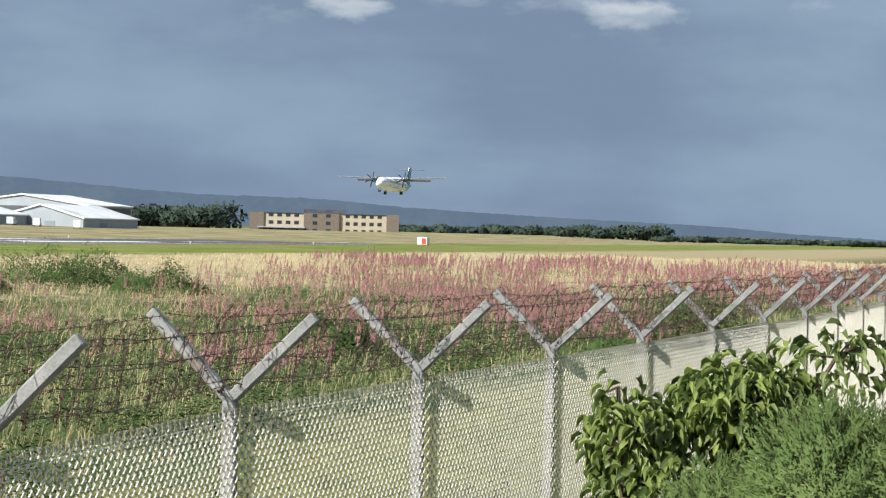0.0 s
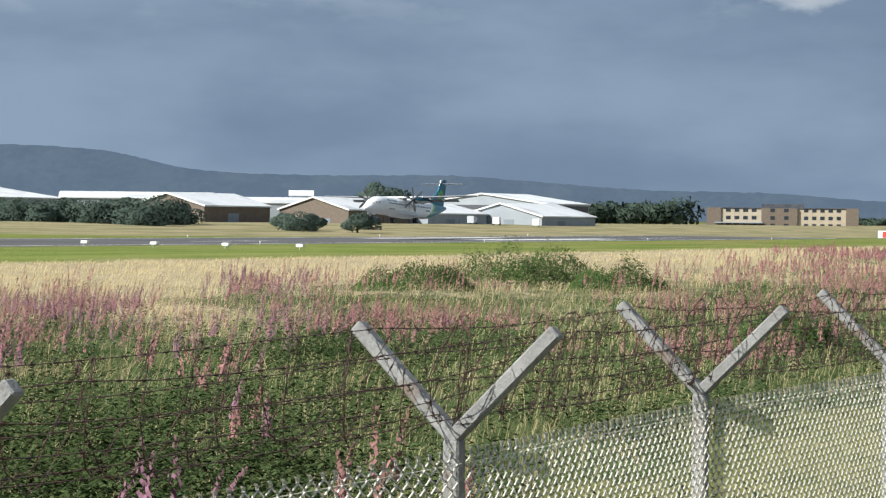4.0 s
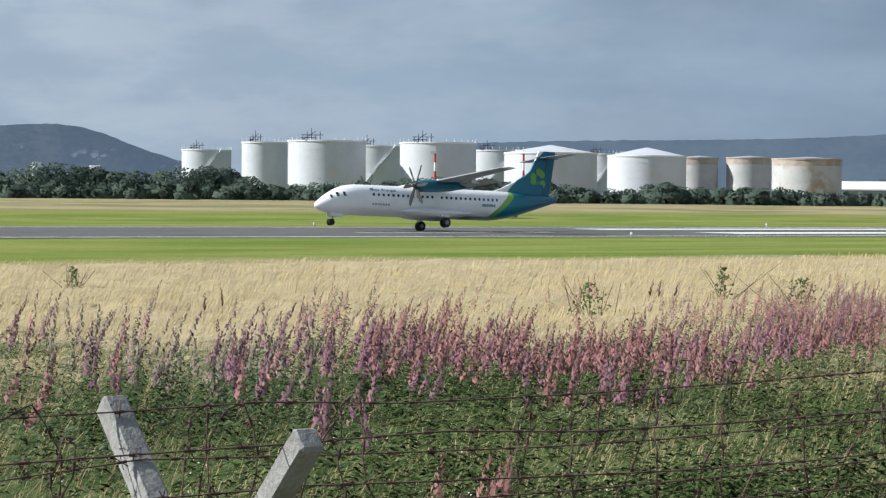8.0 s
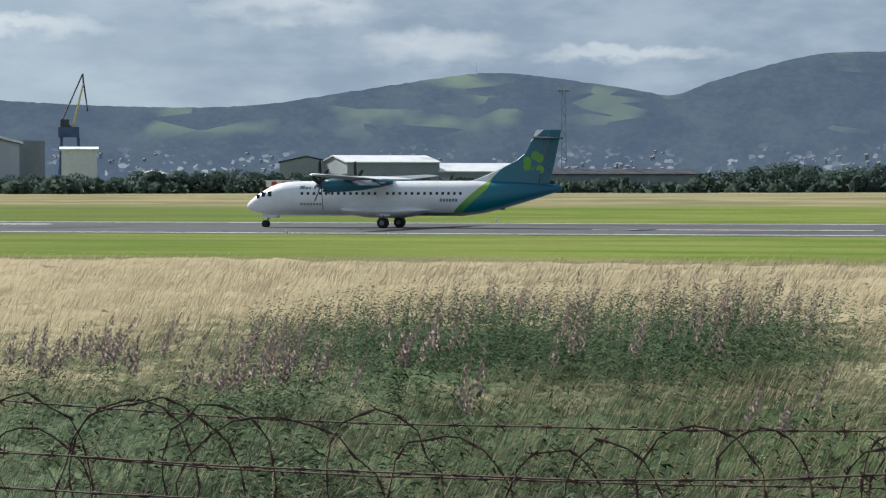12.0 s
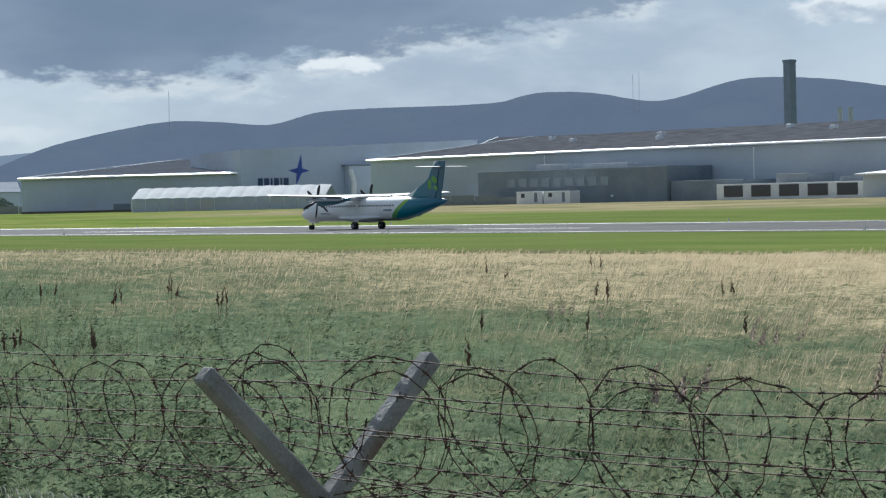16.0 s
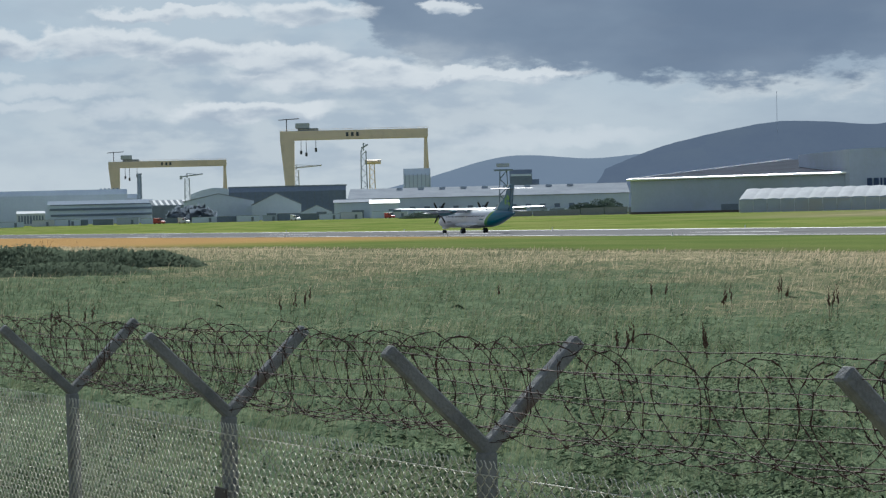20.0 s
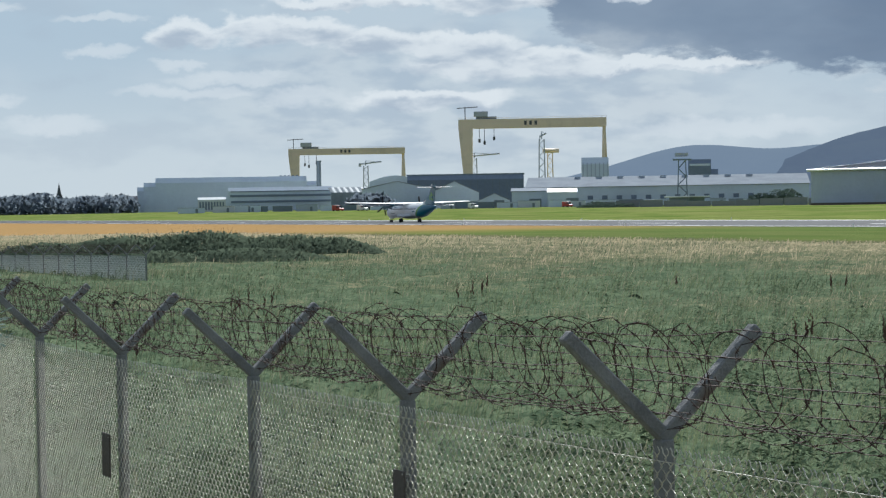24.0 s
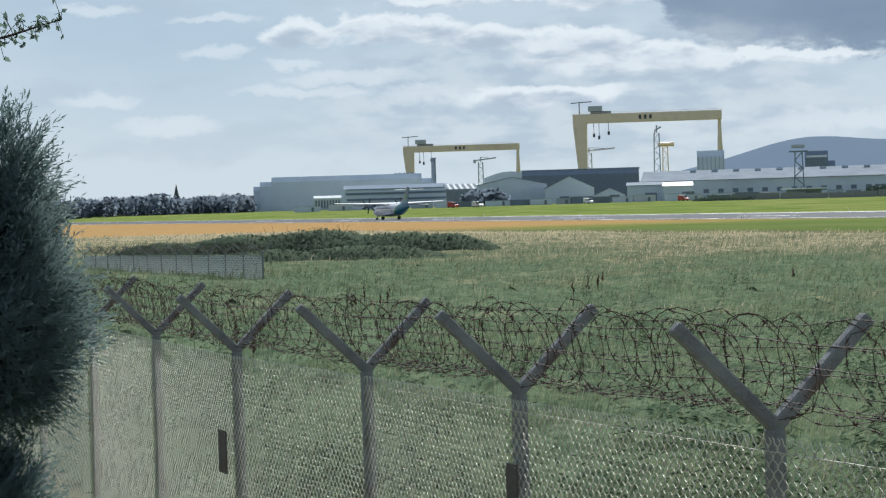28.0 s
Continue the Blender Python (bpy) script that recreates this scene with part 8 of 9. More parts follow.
def boundary_trees():
    rng = np.random.default_rng(11)
    kinds = [tree_kind(20 + k, (0.55, 0.7, 0.45, 0.8, 0.6)[k], (9, 12, 8, 14, 10)[k], 2600) for k in range(5)]
    far = []
    # stretches of boundary: bearings, rise at each end, distance, step
    for a0, a1, e0, e1, r, step in ((49.4, 55.9, 0.40, 0.47, 520, 0.32), (44.4, 46.6, 0.46, 0.50, 860, 0.5), (58.3, 59.3, 0.16, 0.2, 500, 0.4), (60.1, 60.4, 0.2, 0.2, 500, 0.4),
                                    (-34.2, -33.6, 0.48, 0.46, 430, 0.3), (-35.2, -34.6, 0.1, 0.12, 430, 0.4),
                                    (65.6, 68.1, 0.42, 0.55, 1000, 0.24), (72.2, 78.7, 0.10, 0.22, 1250, 0.26), (78.7, 84.5, -0.02, -0.04, 1250, 0.3), (60.35, 61.05, 0.86, 0.80, 900, 0.3), (-90, -75.2, 0.33, 0.40, 1500, 0.2), (-59.9, -59.2, 0.24, 0.30, 800, 0.35), (-69.75, -69.1, 0.26, 0.34, 1150, 0.2), (-63.9, -62.9, 0.06, 0.08, 800, 0.5)):
        az = a0
        while az < a1:
            u = (az - a0) / max(a1 - a0, 0.01)
            rr = r * (1 + 0.03 * rng.normal())
            h = max(2.0, height(e0 + (e1 - e0) * u, rr) * (0.80 + 0.34 * rng.random()))
            w = min(16.0, max(h * (1.0 + 0.6 * rng.random()), step * 0.0175 * r * 1.7))
            if r >= 1000:
                far.append((at(az, rr), w * 0.6, h, int(az < 0)))
            else:
                place(kinds[int(rng.integers(5))], az, rr, h, w, rng)
            az += step * (0.45 + 0.45 * rng.random())
    # the long belt beyond the runway: its skyline by bearing, then lower growth before it
    for line in (WEST_LINE, EAST_LINE):
        a, e = zip(*line)
        for row, step, r in ((0, 0.46, 500), (1, 0.42, 478)):
            az = a[0]
            while az < a[-1]:
                top = float(np.interp(az, a, e))
                top = top * (0.90 + 0.16 * rng.random()) if row == 0 else min(top * 0.75, 0.06 + 0.22 * rng.random())
                rr = r * (1 + 0.02 * rng.normal())
                h = max(2.4, height(top, rr))
                if row:
                    far.append((at(az, rr), 2.6, h, 2))
                else:
                    place(kinds[int(rng.integers(5))], az, rr, h, min(13.0, max(6.0, h * (0.95 + 0.45 * rng.random()))), rng)
                az += step * (0.7 + 0.6 * rng.random())
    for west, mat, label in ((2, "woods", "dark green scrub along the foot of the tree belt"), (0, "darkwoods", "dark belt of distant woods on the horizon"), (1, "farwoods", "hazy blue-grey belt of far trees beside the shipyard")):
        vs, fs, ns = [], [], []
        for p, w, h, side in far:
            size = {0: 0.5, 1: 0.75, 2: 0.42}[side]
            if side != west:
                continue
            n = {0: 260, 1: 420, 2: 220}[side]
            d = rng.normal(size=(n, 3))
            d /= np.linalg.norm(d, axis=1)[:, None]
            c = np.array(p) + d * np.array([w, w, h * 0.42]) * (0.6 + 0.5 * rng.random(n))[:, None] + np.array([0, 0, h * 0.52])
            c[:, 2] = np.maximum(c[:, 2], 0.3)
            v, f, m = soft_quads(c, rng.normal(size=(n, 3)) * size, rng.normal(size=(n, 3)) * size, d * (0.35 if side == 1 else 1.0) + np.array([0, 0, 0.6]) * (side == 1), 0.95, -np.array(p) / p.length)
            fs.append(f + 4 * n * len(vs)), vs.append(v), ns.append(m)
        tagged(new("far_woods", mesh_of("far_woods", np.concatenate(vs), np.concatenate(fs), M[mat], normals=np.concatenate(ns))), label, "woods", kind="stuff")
    for kind, (az, r, w, h) in zip(kinds, ((25.0, 500, 8, 8.5), (-9.6, 500, 7, 8.5), (20.7, 500, 9, 17), (51.0, 520, 8, 6.5), (9.5, 490, 7, 7.5))):
        kind.matrix_basis = Matrix.Translation(at(az, r)) @ Matrix.Diagonal((w, w, h, 1))


boundary_trees()


# ---- the rough field ----
def spread_points(rng, n, lo, hi, az0=-88.0, az1=88.0):
    """Places with density falling off as the square of the distance from the stand."""
    r = lo * (hi / lo) ** rng.random(n)
    a = np.radians(az0 + (az1 - az0) * rng.random(n))
    return r, np.degrees(a), r * np.sin(a), r * np.cos(a)


def polar(x, y):
    return np.hypot(x, y), np.degrees(np.arctan2(x, y))


def lump(x, y, s, seed):
    """Smooth patchiness over the field, 0 to 1."""
    return 0.5 + 0.5 * np.clip(np.sin(x / s + 1.7 * np.sin(y / s * 0.8 + seed)) * np.cos(y / s * 1.1 + 1.3 * np.sin(x / s * 0.6 + seed * 2)) + 0.4 * np.sin(x / s * 2.9 + seed) * np.sin(y / s * 3.3), -1, 1)


# bearing: where green growth gives way to straw, where the willowherb stands and how thick
GREEN_A = (-90, -60, -48, -38, -28, -17, -9, -4, 5, 15, 25, 35, 50, 65, 80, 90)
GREEN_R = (230, 140, 70, 46, 44, 40, 38, 36, 38, 42, 42, 43, 54, 124, 138, 135)
PINK_N = (0.0, 0.0, 0.01, 0.05, 0.06, 0.04, 0.03, 0.02, 0.06, 0.10, 0.12, 0.27, 0.62, 0.55, 0.85, 0.95)


def dry_of(x, y):
    """How dry the growth is: below nought rank and green, above one straw."""
    r, az = polar(x, y)
    edge = np.interp(az, GREEN_A, GREEN_R)
    d = (r - edge) / (0.22 * edge) + 1.7 * (lump(x, y, 5, 4) - 0.5) + 0.9 * (lump(x, y, 1.6, 7) - 0.5)
    d = d + np.where(az > 54, 0.25, 0) + 0.1 * np.exp(-((az - 65) / 5.0) ** 2) + np.where(az < -20, 1.3 * (lump(x, y, 11, 3) - 0.5), 0)
    d = d - 2.2 * np.exp(-((az + 14) / 8.0) ** 2 - ((r - 46) / 9) ** 2)
    return np.where(d > 0, d * np.interp(az, (-34, -16), (0.22, 1.0)), d * np.interp(az, (-34, -16), (0.6, 1.0)))


def verge_of(x, y):
    """The low sunlit strip along the fence, 0 to 1."""
    r, az = polar(x, y)
    edge = np.interp(az, (46, 58, 66, 75, 88), (5.2, 9.0, 12.5, 12.5, 10.0))
    return np.clip((az - 46) / 6, 0, 1) * np.clip((edge - y - 2.5 * (lump(x, y, 3, 5) - 0.5)) / 1.2 + 0.5, 0, 1)


def rank_of(az):
    """From the lush eastern weeds to the greyer growth of the west."""
    return np.clip((4 - az) / 32, 0, 1)


def with_values(me, **values):
    for name, val in values.items():
        me.attributes.new(name, "FLOAT", "POINT").data.foreach_set("value", np.ascontiguousarray(val, np.float32))
    return me


def facing(rng, x, y, r, up, out):
    """Normals of upright growth: partly up, partly to some side from which it is seen."""
    n = len(x)
    bearing = np.degrees(np.arctan2(x, y))
    up, out = np.interp(bearing, (-40, -10), (0.10, up)), np.interp(bearing, (-40, -10), (0.9, out))
    a = np.arctan2(-y, -x) + (rng.random(n) - 0.5) * 1.9
    nm = np.stack([np.cos(a) * out, np.sin(a) * out, up + 0.15 * rng.normal(size=n)], 1)
    return nm / np.linalg.norm(nm, axis=1)[:, None]


def blades(rng, x, y, h, wide, bend):
    """Bent, tapering blades of two quads each."""
    n = len(x)
    r = np.hypot(x, y)
    a = np.arctan2(x, -y) + 0.8 * rng.normal(size=n)
    a = np.where(np.sin(a) * -x - np.cos(a) * -y < 0, a + np.pi, a)
    side = np.stack([np.cos(a), np.sin(a), np.zeros(n)], 1) * (wide / 2)[:, None]
    base = np.stack([x, y, np.zeros(n)], 1)
    reach = np.hypot(bend[:, 0], bend[:, 1])
    out = []
    for u, w in ((0, 0.8), (0.62, 1.0), (1.0, 0.2)):
        drop = 0.16 * u ** 3 + 0.30 * np.minimum(reach / h, 1.2) * u ** 3
        c = base + np.concatenate([bend * u ** 2, (h * (u - drop))[:, None]], 1)
        out += [c - side * w, c + side * w]
    v = np.stack(out, 1).reshape(-1, 3)
    k = np.arange(n)[:, None] * 6
    f = np.concatenate([k + [[0, 1, 3, 2]], k + [[2, 3, 5, 4]]], 1).reshape(-1, 4)
    return v, f, np.repeat(facing(rng, x, y, r, 0.75, 0.5), 6, 0)


def field():
    """Grass in tufts that share their lean, height and hue."""
    rng = np.random.default_rng(3)
    r, az, tx, ty = spread_points(rng, 98000, 15.0, 330.0)
    keep = (ty > FY + 0.8) & (ty < 99) & (tx > -330)
    tx, ty = tx[keep], ty[keep]
    m = len(tx)
    lean = 0.18 * rng.normal(size=(m, 2)) + np.array([0.68, 0.05])
    hue, size = rng.random(m), 0.98 + np.where(tx < -0.3 * ty, 0.8, 0.45) * (rng.random(m) - 0.5)
    per = 7
    i = np.repeat(np.arange(m), per)
    n = len(i)
    r0 = np.hypot(tx, ty)[i]
    q = (0.10 + 0.0045 * r0)[:, None] * rng.normal(size=(n, 2))
    x, y = tx[i] + q[:, 0], ty[i] + q[:, 1]
    keep = (y > FY + 0.6) & (y + 6 * (lump(x, y, 9, 1) - 0.5) < 97)
    i, x, y = i[keep], x[keep], y[keep]
    n = len(x)
    r, az = polar(x, y)
    dry = dry_of(x, y) + 0.55 * rng.normal(size=n) + 0.9 * (hue[i] - 0.5)
    stray = rng.random(n)
    dry = np.where((dry < -0.4) & (stray < 0.30), np.interp(az, (-36, -20), (-0.5, 0.2)) + np.interp(az, (-36, -20), (0.85, 0.9)) * rng.random(n), dry)
    verge = verge_of(x, y) > rng.random(n)
    wide = np.maximum(0.0055, r * 0.78 / 4150) * (0.7 + 0.6 * rng.random(n))
    tall = size[i] * (0.62 + 0.25 * lump(x, y, 7, 2) + 0.10 * np.clip(dry, -1, 1)) * (0.55 + 0.55 * rng.random(n))
    tall *= np.interp(y, (80, 97), (1, 0.55)) * np.interp(az, (-40, -15), (0.88, 1.0)) * np.where(verge, 0.45, 1.0)
    bend = (lean[i] + 0.20 * rng.normal(size=(n, 2))) * tall[:, None]
    rank = rank_of(az)
    tone = 0.30 * hue[i] + 0.22 * rng.random(n) + 0.26 * lump(x, y, 1.1, 14) + 0.22 * lump(x, y, 3.1, 5)
    # tone also shifts with bearing: darker far west, paler nearer the middle
    tone = np.clip(0.5 + np.interp(az, (-25, 5, 40), (2.3, 1.2, 1.25)) * (tone - 0.5) + np.interp(az, (-76, -66, -50, -24, -10), (-0.20, 0.06, 0.15, 0.15, 0.0)), 0, 1)
    which = np.where(verge, 4, np.where(dry > 0.45, 0, np.where(dry > -0.5, 1, np.where(az <= -14, 2, 3))))
    kinds = (("straw_grass", "tall dry straw-coloured grass leaning in the wind"), ("mixed_grass", "tall half-dry olive grass"),
             ("green_grass", "rank green grass and weeds"), ("lush_grass", "dark green lush grass among the weeds"), ("verge_grass", "sunlit yellow-green grass along the fence"))
    for k, (name, label) in enumerate(kinds):
        s = which == k
        v, f, nm = blades(rng, x[s], y[s], tall[s], wide[s] * (1.0, 1.1, 1.3, 1.4, 1.0)[k], bend[s])
        me = mesh_of(name, v, f, M["sward"], normals=nm)
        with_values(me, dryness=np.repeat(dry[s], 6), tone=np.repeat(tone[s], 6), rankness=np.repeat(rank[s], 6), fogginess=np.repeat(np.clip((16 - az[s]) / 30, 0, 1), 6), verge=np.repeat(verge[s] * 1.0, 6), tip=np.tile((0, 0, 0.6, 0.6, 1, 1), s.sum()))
        tagged(new(name, me), label, "grass", kind="stuff")
    # the matted lower growth from which the blades stand out, in soft hummocks
    na, nr = 420, 300
    az, r = np.meshgrid(np.linspace(-88, 88, na), 12.0 * (330 / 12.0) ** np.linspace(0, 1, nr), indexing="ij")
    az = az + 0.12 * rng.normal(size=az.shape)
    x, y = r * np.sin(np.radians(az)), r * np.cos(np.radians(az))
    z = 0.06 + 0.12 * lump(x, y, 3.1, 3) + 0.10 * lump(x, y, 0.9, 8) + 0.05 * rng.normal(size=x.shape)
    z += 0.09 * np.clip(dry_of(x, y) * 1.5, 0, 1) * (az > -40)
    z *= np.clip((97 - y) / 6, -1, 1) * np.clip((y - FY - 0.3) / 1.2, -1, 1)
    z = np.where(az > 46, z * np.clip((y - 6) / 9, 0.25, 1), z) - 0.03
    c = np.stack([x, y, z], -1).reshape(-1, 3)
    k = (np.arange(na - 1)[:, None] * nr + np.arange(nr - 1)[None]).ravel()
    f = np.stack([k, k + 1, k + nr + 1, k + nr], 1)
    mid = c[f].mean(1)
    keep = (mid[:, 1] > FY + 0.7) & (mid[:, 1] < 96.5) & (mid[:, 0] > -330)
    me = mesh_of("matted_growth", c, f[keep], M["mat"], True)
    with_values(me, dryness=dry_of(c[:, 0], c[:, 1]), rankness=rank_of(polar(c[:, 0], c[:, 1])[1]), verge=verge_of(c[:, 0], c[:, 1]))
    tagged(new("matted_growth", me), "matted grass and weeds in soft hummocks under the tall stems", "grass", kind="stuff")


def faced(q):
    """Quads (n, 4, 3) wound to face the stand."""
    n = np.cross(q[:, 1] - q[:, 0], q[:, 2] - q[:, 0])
    away = np.sum(n[:, :2] * q[:, 0, :2], 1) > 0
    q[away] = q[away][:, ::-1]
    return q.reshape(-1, 3)


def leaf_stems(rng, x, y, h, leaves, lo, hi, length, wide, name, mat, label, lean=(0.12, 0.0)):
    """Upright leafy stems: narrow pointed leaves set all round, drooping at their ends."""
    n = len(x)
    r = np.hypot(x, y)
    px = r * 0.9 / 4150
    lx, ly = lean[0] + 0.10 * rng.normal(size=n), lean[1] + 0.10 * rng.normal(size=n)
    verts, norms = [], []
    for j in range(leaves):
        t = lo + (hi - lo) * (j + rng.random(n)) / leaves
        p = np.stack([x + lx * t * t * h, y + ly * t * t * h, h * t], 1)
        a = rng.random(n) * 6.283
        L = length * (0.7 + 0.6 * rng.random(n)) * (1.15 - 0.6 * t)
        d = np.stack([np.cos(a), np.sin(a), 0.35 - 0.6 * rng.random(n)], 1) * L[:, None]
        s = np.stack([-np.sin(a), np.cos(a), 0.25 * rng.normal(size=n)], 1) * np.maximum(wide, px * 0.8)[:, None]
        verts.append(faced(np.stack([p, p + d * 0.45 - s, p + d - np.array([0, 0, 0.3]) * L[:, None], p + d * 0.45 + s], 1)))
        nm = np.stack([np.cos(a) * 0.55, np.sin(a) * 0.55, np.interp(np.degrees(np.arctan2(x, y)), (-35, -8), (0.2, 0.95)) + 0.25 * rng.normal(size=n)], 1)
        front = np.sum(nm[:, :2] * np.stack([x, y], 1), 1) > 0
        nm[front, :2] *= -0.7
        norms.append(np.repeat(nm / np.linalg.norm(nm, axis=1)[:, None], 4, 0))
    v = np.concatenate(verts)
    me = mesh_of(name, v, np.arange(len(v)).reshape(-1, 4), M[mat], normals=np.concatenate(norms))
    return tagged(new(name, me), label, "wild plant", kind="stuff")


# stands of willowherb: bearing, distance, half spread of each, stems
STANDS = ((-14.5, 45, 8.0, 11, 4600), (15.5, 30, 1.8, 3, 300), (21.0, 31, 2.5, 3, 400), (29.0, 33, 3.0, 4, 400))


def weeds():
    """Nettles, thistles and young willowherb that fill the rank ground, in clumps."""
    rng = np.random.default_rng(31)
    for name, count, a0, a1, mat, label in (("leafy_weeds", 3300, 22, 88, "lush", "dark green nettles, thistles and other leafy weeds"), ("grey_green_weeds", 2500, -80, 26, "westweed", "grey-green leafy weeds among the grass")):
        r, az, cx, cy = spread_points(rng, count * 3, 15.0, 150.0, a0, a1)
        d = dry_of(cx, cy)
        want = np.clip(-0.15 - 0.55 * d, 0, 1) * np.interp(az, (-40, -20, -6, 4, 24, 30, 38, 58, 62), (0.40, 0.45, 0.25, 0.15, 0.15, 0.25, 0.9, 1.0, 0.5)) * np.where(verge_of(cx, cy) > 0.3, 0.03, 1.0) * np.clip(2.4 * lump(cx, cy, 2.4, 12) - 0.45, 0.05, 1)
        keep = (cy > FY + 1.2) & (cy < 92) & (rng.random(len(r)) < want)
        cx, cy = cx[keep], cy[keep]
        i = np.repeat(np.arange(len(cx)), 6)
        w = 0.16 + 0.004 * np.hypot(cx, cy)
        x, y = cx[i] + w[i] * rng.normal(size=len(i)), cy[i] + w[i] * rng.normal(size=len(i))
        tall = 0.65 + 0.45 * rng.random(len(cx))
        ok = y > FY + 0.9
        leaf_stems(rng, x[ok], y[ok], (tall[i] * (0.7 + 0.4 * rng.random(len(i))))[ok], 11, 0.25, 1.0, 0.17, 0.022, name, mat, label)
    # dense tall stands of willowherb not yet in flower
    for a, d, wa, wd, count in STANDS:
        r, az, x, y = spread_points(rng, count, d - wd, d + 1.4 * wd, a - wa, a + wa)
        ok = ((az - a) / wa) ** 2 + ((r - d) / wd) ** 2 < 1.25 * rng.random(count) * (0.4 + lump(x, y, 1.5, 5))
        leaf_stems(rng, x[ok], y[ok], (0.95 if a < 0 else 0.75) + 0.35 * rng.random(ok.sum()), 15, 0.15, 1.0, 0.14, 0.015, "leafy_willowherb_stand", "westherb", "dense dark green stand of leafy willowherb")
    # pale seed fluff and small white flowers among the weeds
    r, az, x, y = spread_points(rng, 2600, 16.0, 60.0, -60, 52)
    keep = (y > FY + 1.5) & (dry_of(x, y) < -0.3) & (lump(x, y, 4.4, 3) > 0.45) & (rng.random(len(r)) < np.where(az < -12, 0.35, 0.8))
    r, x, y = r[keep], x[keep], y[keep]
    verts = []
    for k in range(5):
        n = len(x)
        c = np.stack([x + 0.07 * rng.normal(size=n), y + 0.07 * rng.normal(size=n), 0.75 + 0.25 * np.sin(x * 7 + y * 3) + 0.06 * rng.normal(size=n)], 1)
        u, v = rng.normal(size=(n, 3)), rng.normal(size=(n, 3))
        s = np.maximum(0.010, r / 4150)[:, None]
        u, v = u / np.linalg.norm(u, axis=1)[:, None] * s, v / np.linalg.norm(v, axis=1)[:, None] * s
        verts.append(faced(np.stack([c - u, c - v, c + u, c + v], 1)))
    v = np.concatenate(verts)
    tagged(new("seed_fluff", mesh_of("seed_fluff", v, np.arange(len(v)).reshape(-1, 4), M["fluff"])), "pale thistle down and small white weed flowers", "wild plant", kind="stuff")


# single tall willowherb plants before the straw: bearing and distance
HERBS = ((9.6, 32.1), (12.1, 28.1), (13.1, 32.2), (13.4, 30.8), (14.1, 24.5), (15.1, 29.7), (15.8, 32.3), (16.4, 32.7), (19.0, 34.1), (17.9, 26.1), (19.3, 27.4), (16.7, 25.0), (8.0, 31.2), (6.5, 29.1), (4.3, 26.2), (3.6, 21.1), (6.6, 21.9), (8.7, 27.0), (-0.7, 21.8), (15.4, 30.5), (16.1, 31.0), (12.3, 29.0), (18.8, 33.0))


def willowherb():
    """Rosebay willowherb in clumps: leafy stems and tapering spikes of flowers or seed."""
    rng = np.random.default_rng(8)
    r, az, cx, cy = spread_points(rng, 52000, 15.0, 230.0, -55, 88)
    edge = np.interp(az, GREEN_A, GREEN_R)
    thick = np.interp(az, GREEN_A, PINK_N) * (1 - 0.75 * np.exp(-((az - 65.5) / 3.5) ** 2))
    u = (r - edge * np.interp(az, (-30, -12, 0, 28, 36), (0.80, 0.98, 0.80, 0.84, 0.94))) / (0.20 * edge)
    band = np.exp(-np.where(u < 0, u * 1.2, u * np.where(az < 30, 1.7, 1.0)) ** 2) + 0.012 * (u < 0)
    patch = np.clip(3.4 * lump(cx, cy, np.where(az > 30, 4.0, 2.6), 6) - np.where(az > 30, 1.0, 1.2), 0.02, 1)
    east = np.clip(4 * lump(cx, cy, 6.0, 2) - np.interp(az, (60, 74), (1.9, 1.2)), 0.03, 1) * (r < np.interp(az, (62, 70, 88), (0.95, 1.9, 2.0)) * edge) * (r > 0.36 * edge)
    east *= np.where((az < 71) & (r > 80), 0.15, 1.0)
    keep = (cy > FY + 1.5) & (cy < 92) & (rng.random(len(r)) < thick * np.where(az > 58, np.maximum(0.4 * band, east), band) * patch)
    stand = sum((((az - a) / wa) ** 2 + ((r - d - 0.25 * wd) / wd) ** 2 < 0.8) for a, d, wa, wd, count in STANDS) * (rng.random(len(r)) < np.where(az < 0, 0.10, 0.05) * lump(cx, cy, 1.2, 9)) > 0
    keep = (keep | stand) & (verge_of(cx, cy) < 0.4) & ((az < -6) | (az > 19.5))
    ha, hr = (np.array([p[k] for p in HERBS]) for k in (0, 1))
    ca, cr = np.concatenate([az[keep], ha]), np.concatenate([r[keep], hr])
    cx, cy = cr * np.sin(np.radians(ca)), cr * np.cos(np.radians(ca))
    i = np.repeat(np.arange(len(cx)), np.where((ca > -6) & (ca < 19.5), 3, np.where((ca > -20) & (ca < 33), 3, 6)))
    n = len(i)
    w = np.where((ca > -6) & (ca < 19.5), 0.10, 0.20 + 0.003 * cr)[i]
    x, y = cx[i] + w * rng.normal(size=n), cy[i] + w * rng.normal(size=n)
    r, az = polar(x, y)
    tall = np.interp(ca, (-24, -18, 0, 26, 36), (0.95, 1.35, 1.45, 1.40, 1.10)) + 0.45 * rng.random(len(cx))
    h = tall[i] * (0.72 + 0.38 * rng.random(n))
    column = (ca > -20)[i] & (ca < 33)[i]
    leaf_stems(rng, x[~column], y[~column], h[~column] * 0.74, 15, 0.15, 1.0, 0.14, 0.015, "willowherb_leaves", "herb", "dark green narrow leaves of tall willowherb")
    leaf_stems(rng, x[column], y[column], h[column] * 0.70, 52, 0.10, 1.0, 0.17, 0.015, "willowherb_leaves", "herb", "leafy green columns of tall willowherb", (0.2, 0.0))
    px = np.maximum(0.006, r * 0.9 / 4150)
    lx, ly = 0.20 + 0.10 * rng.normal(size=n), 0.10 * rng.normal(size=n)
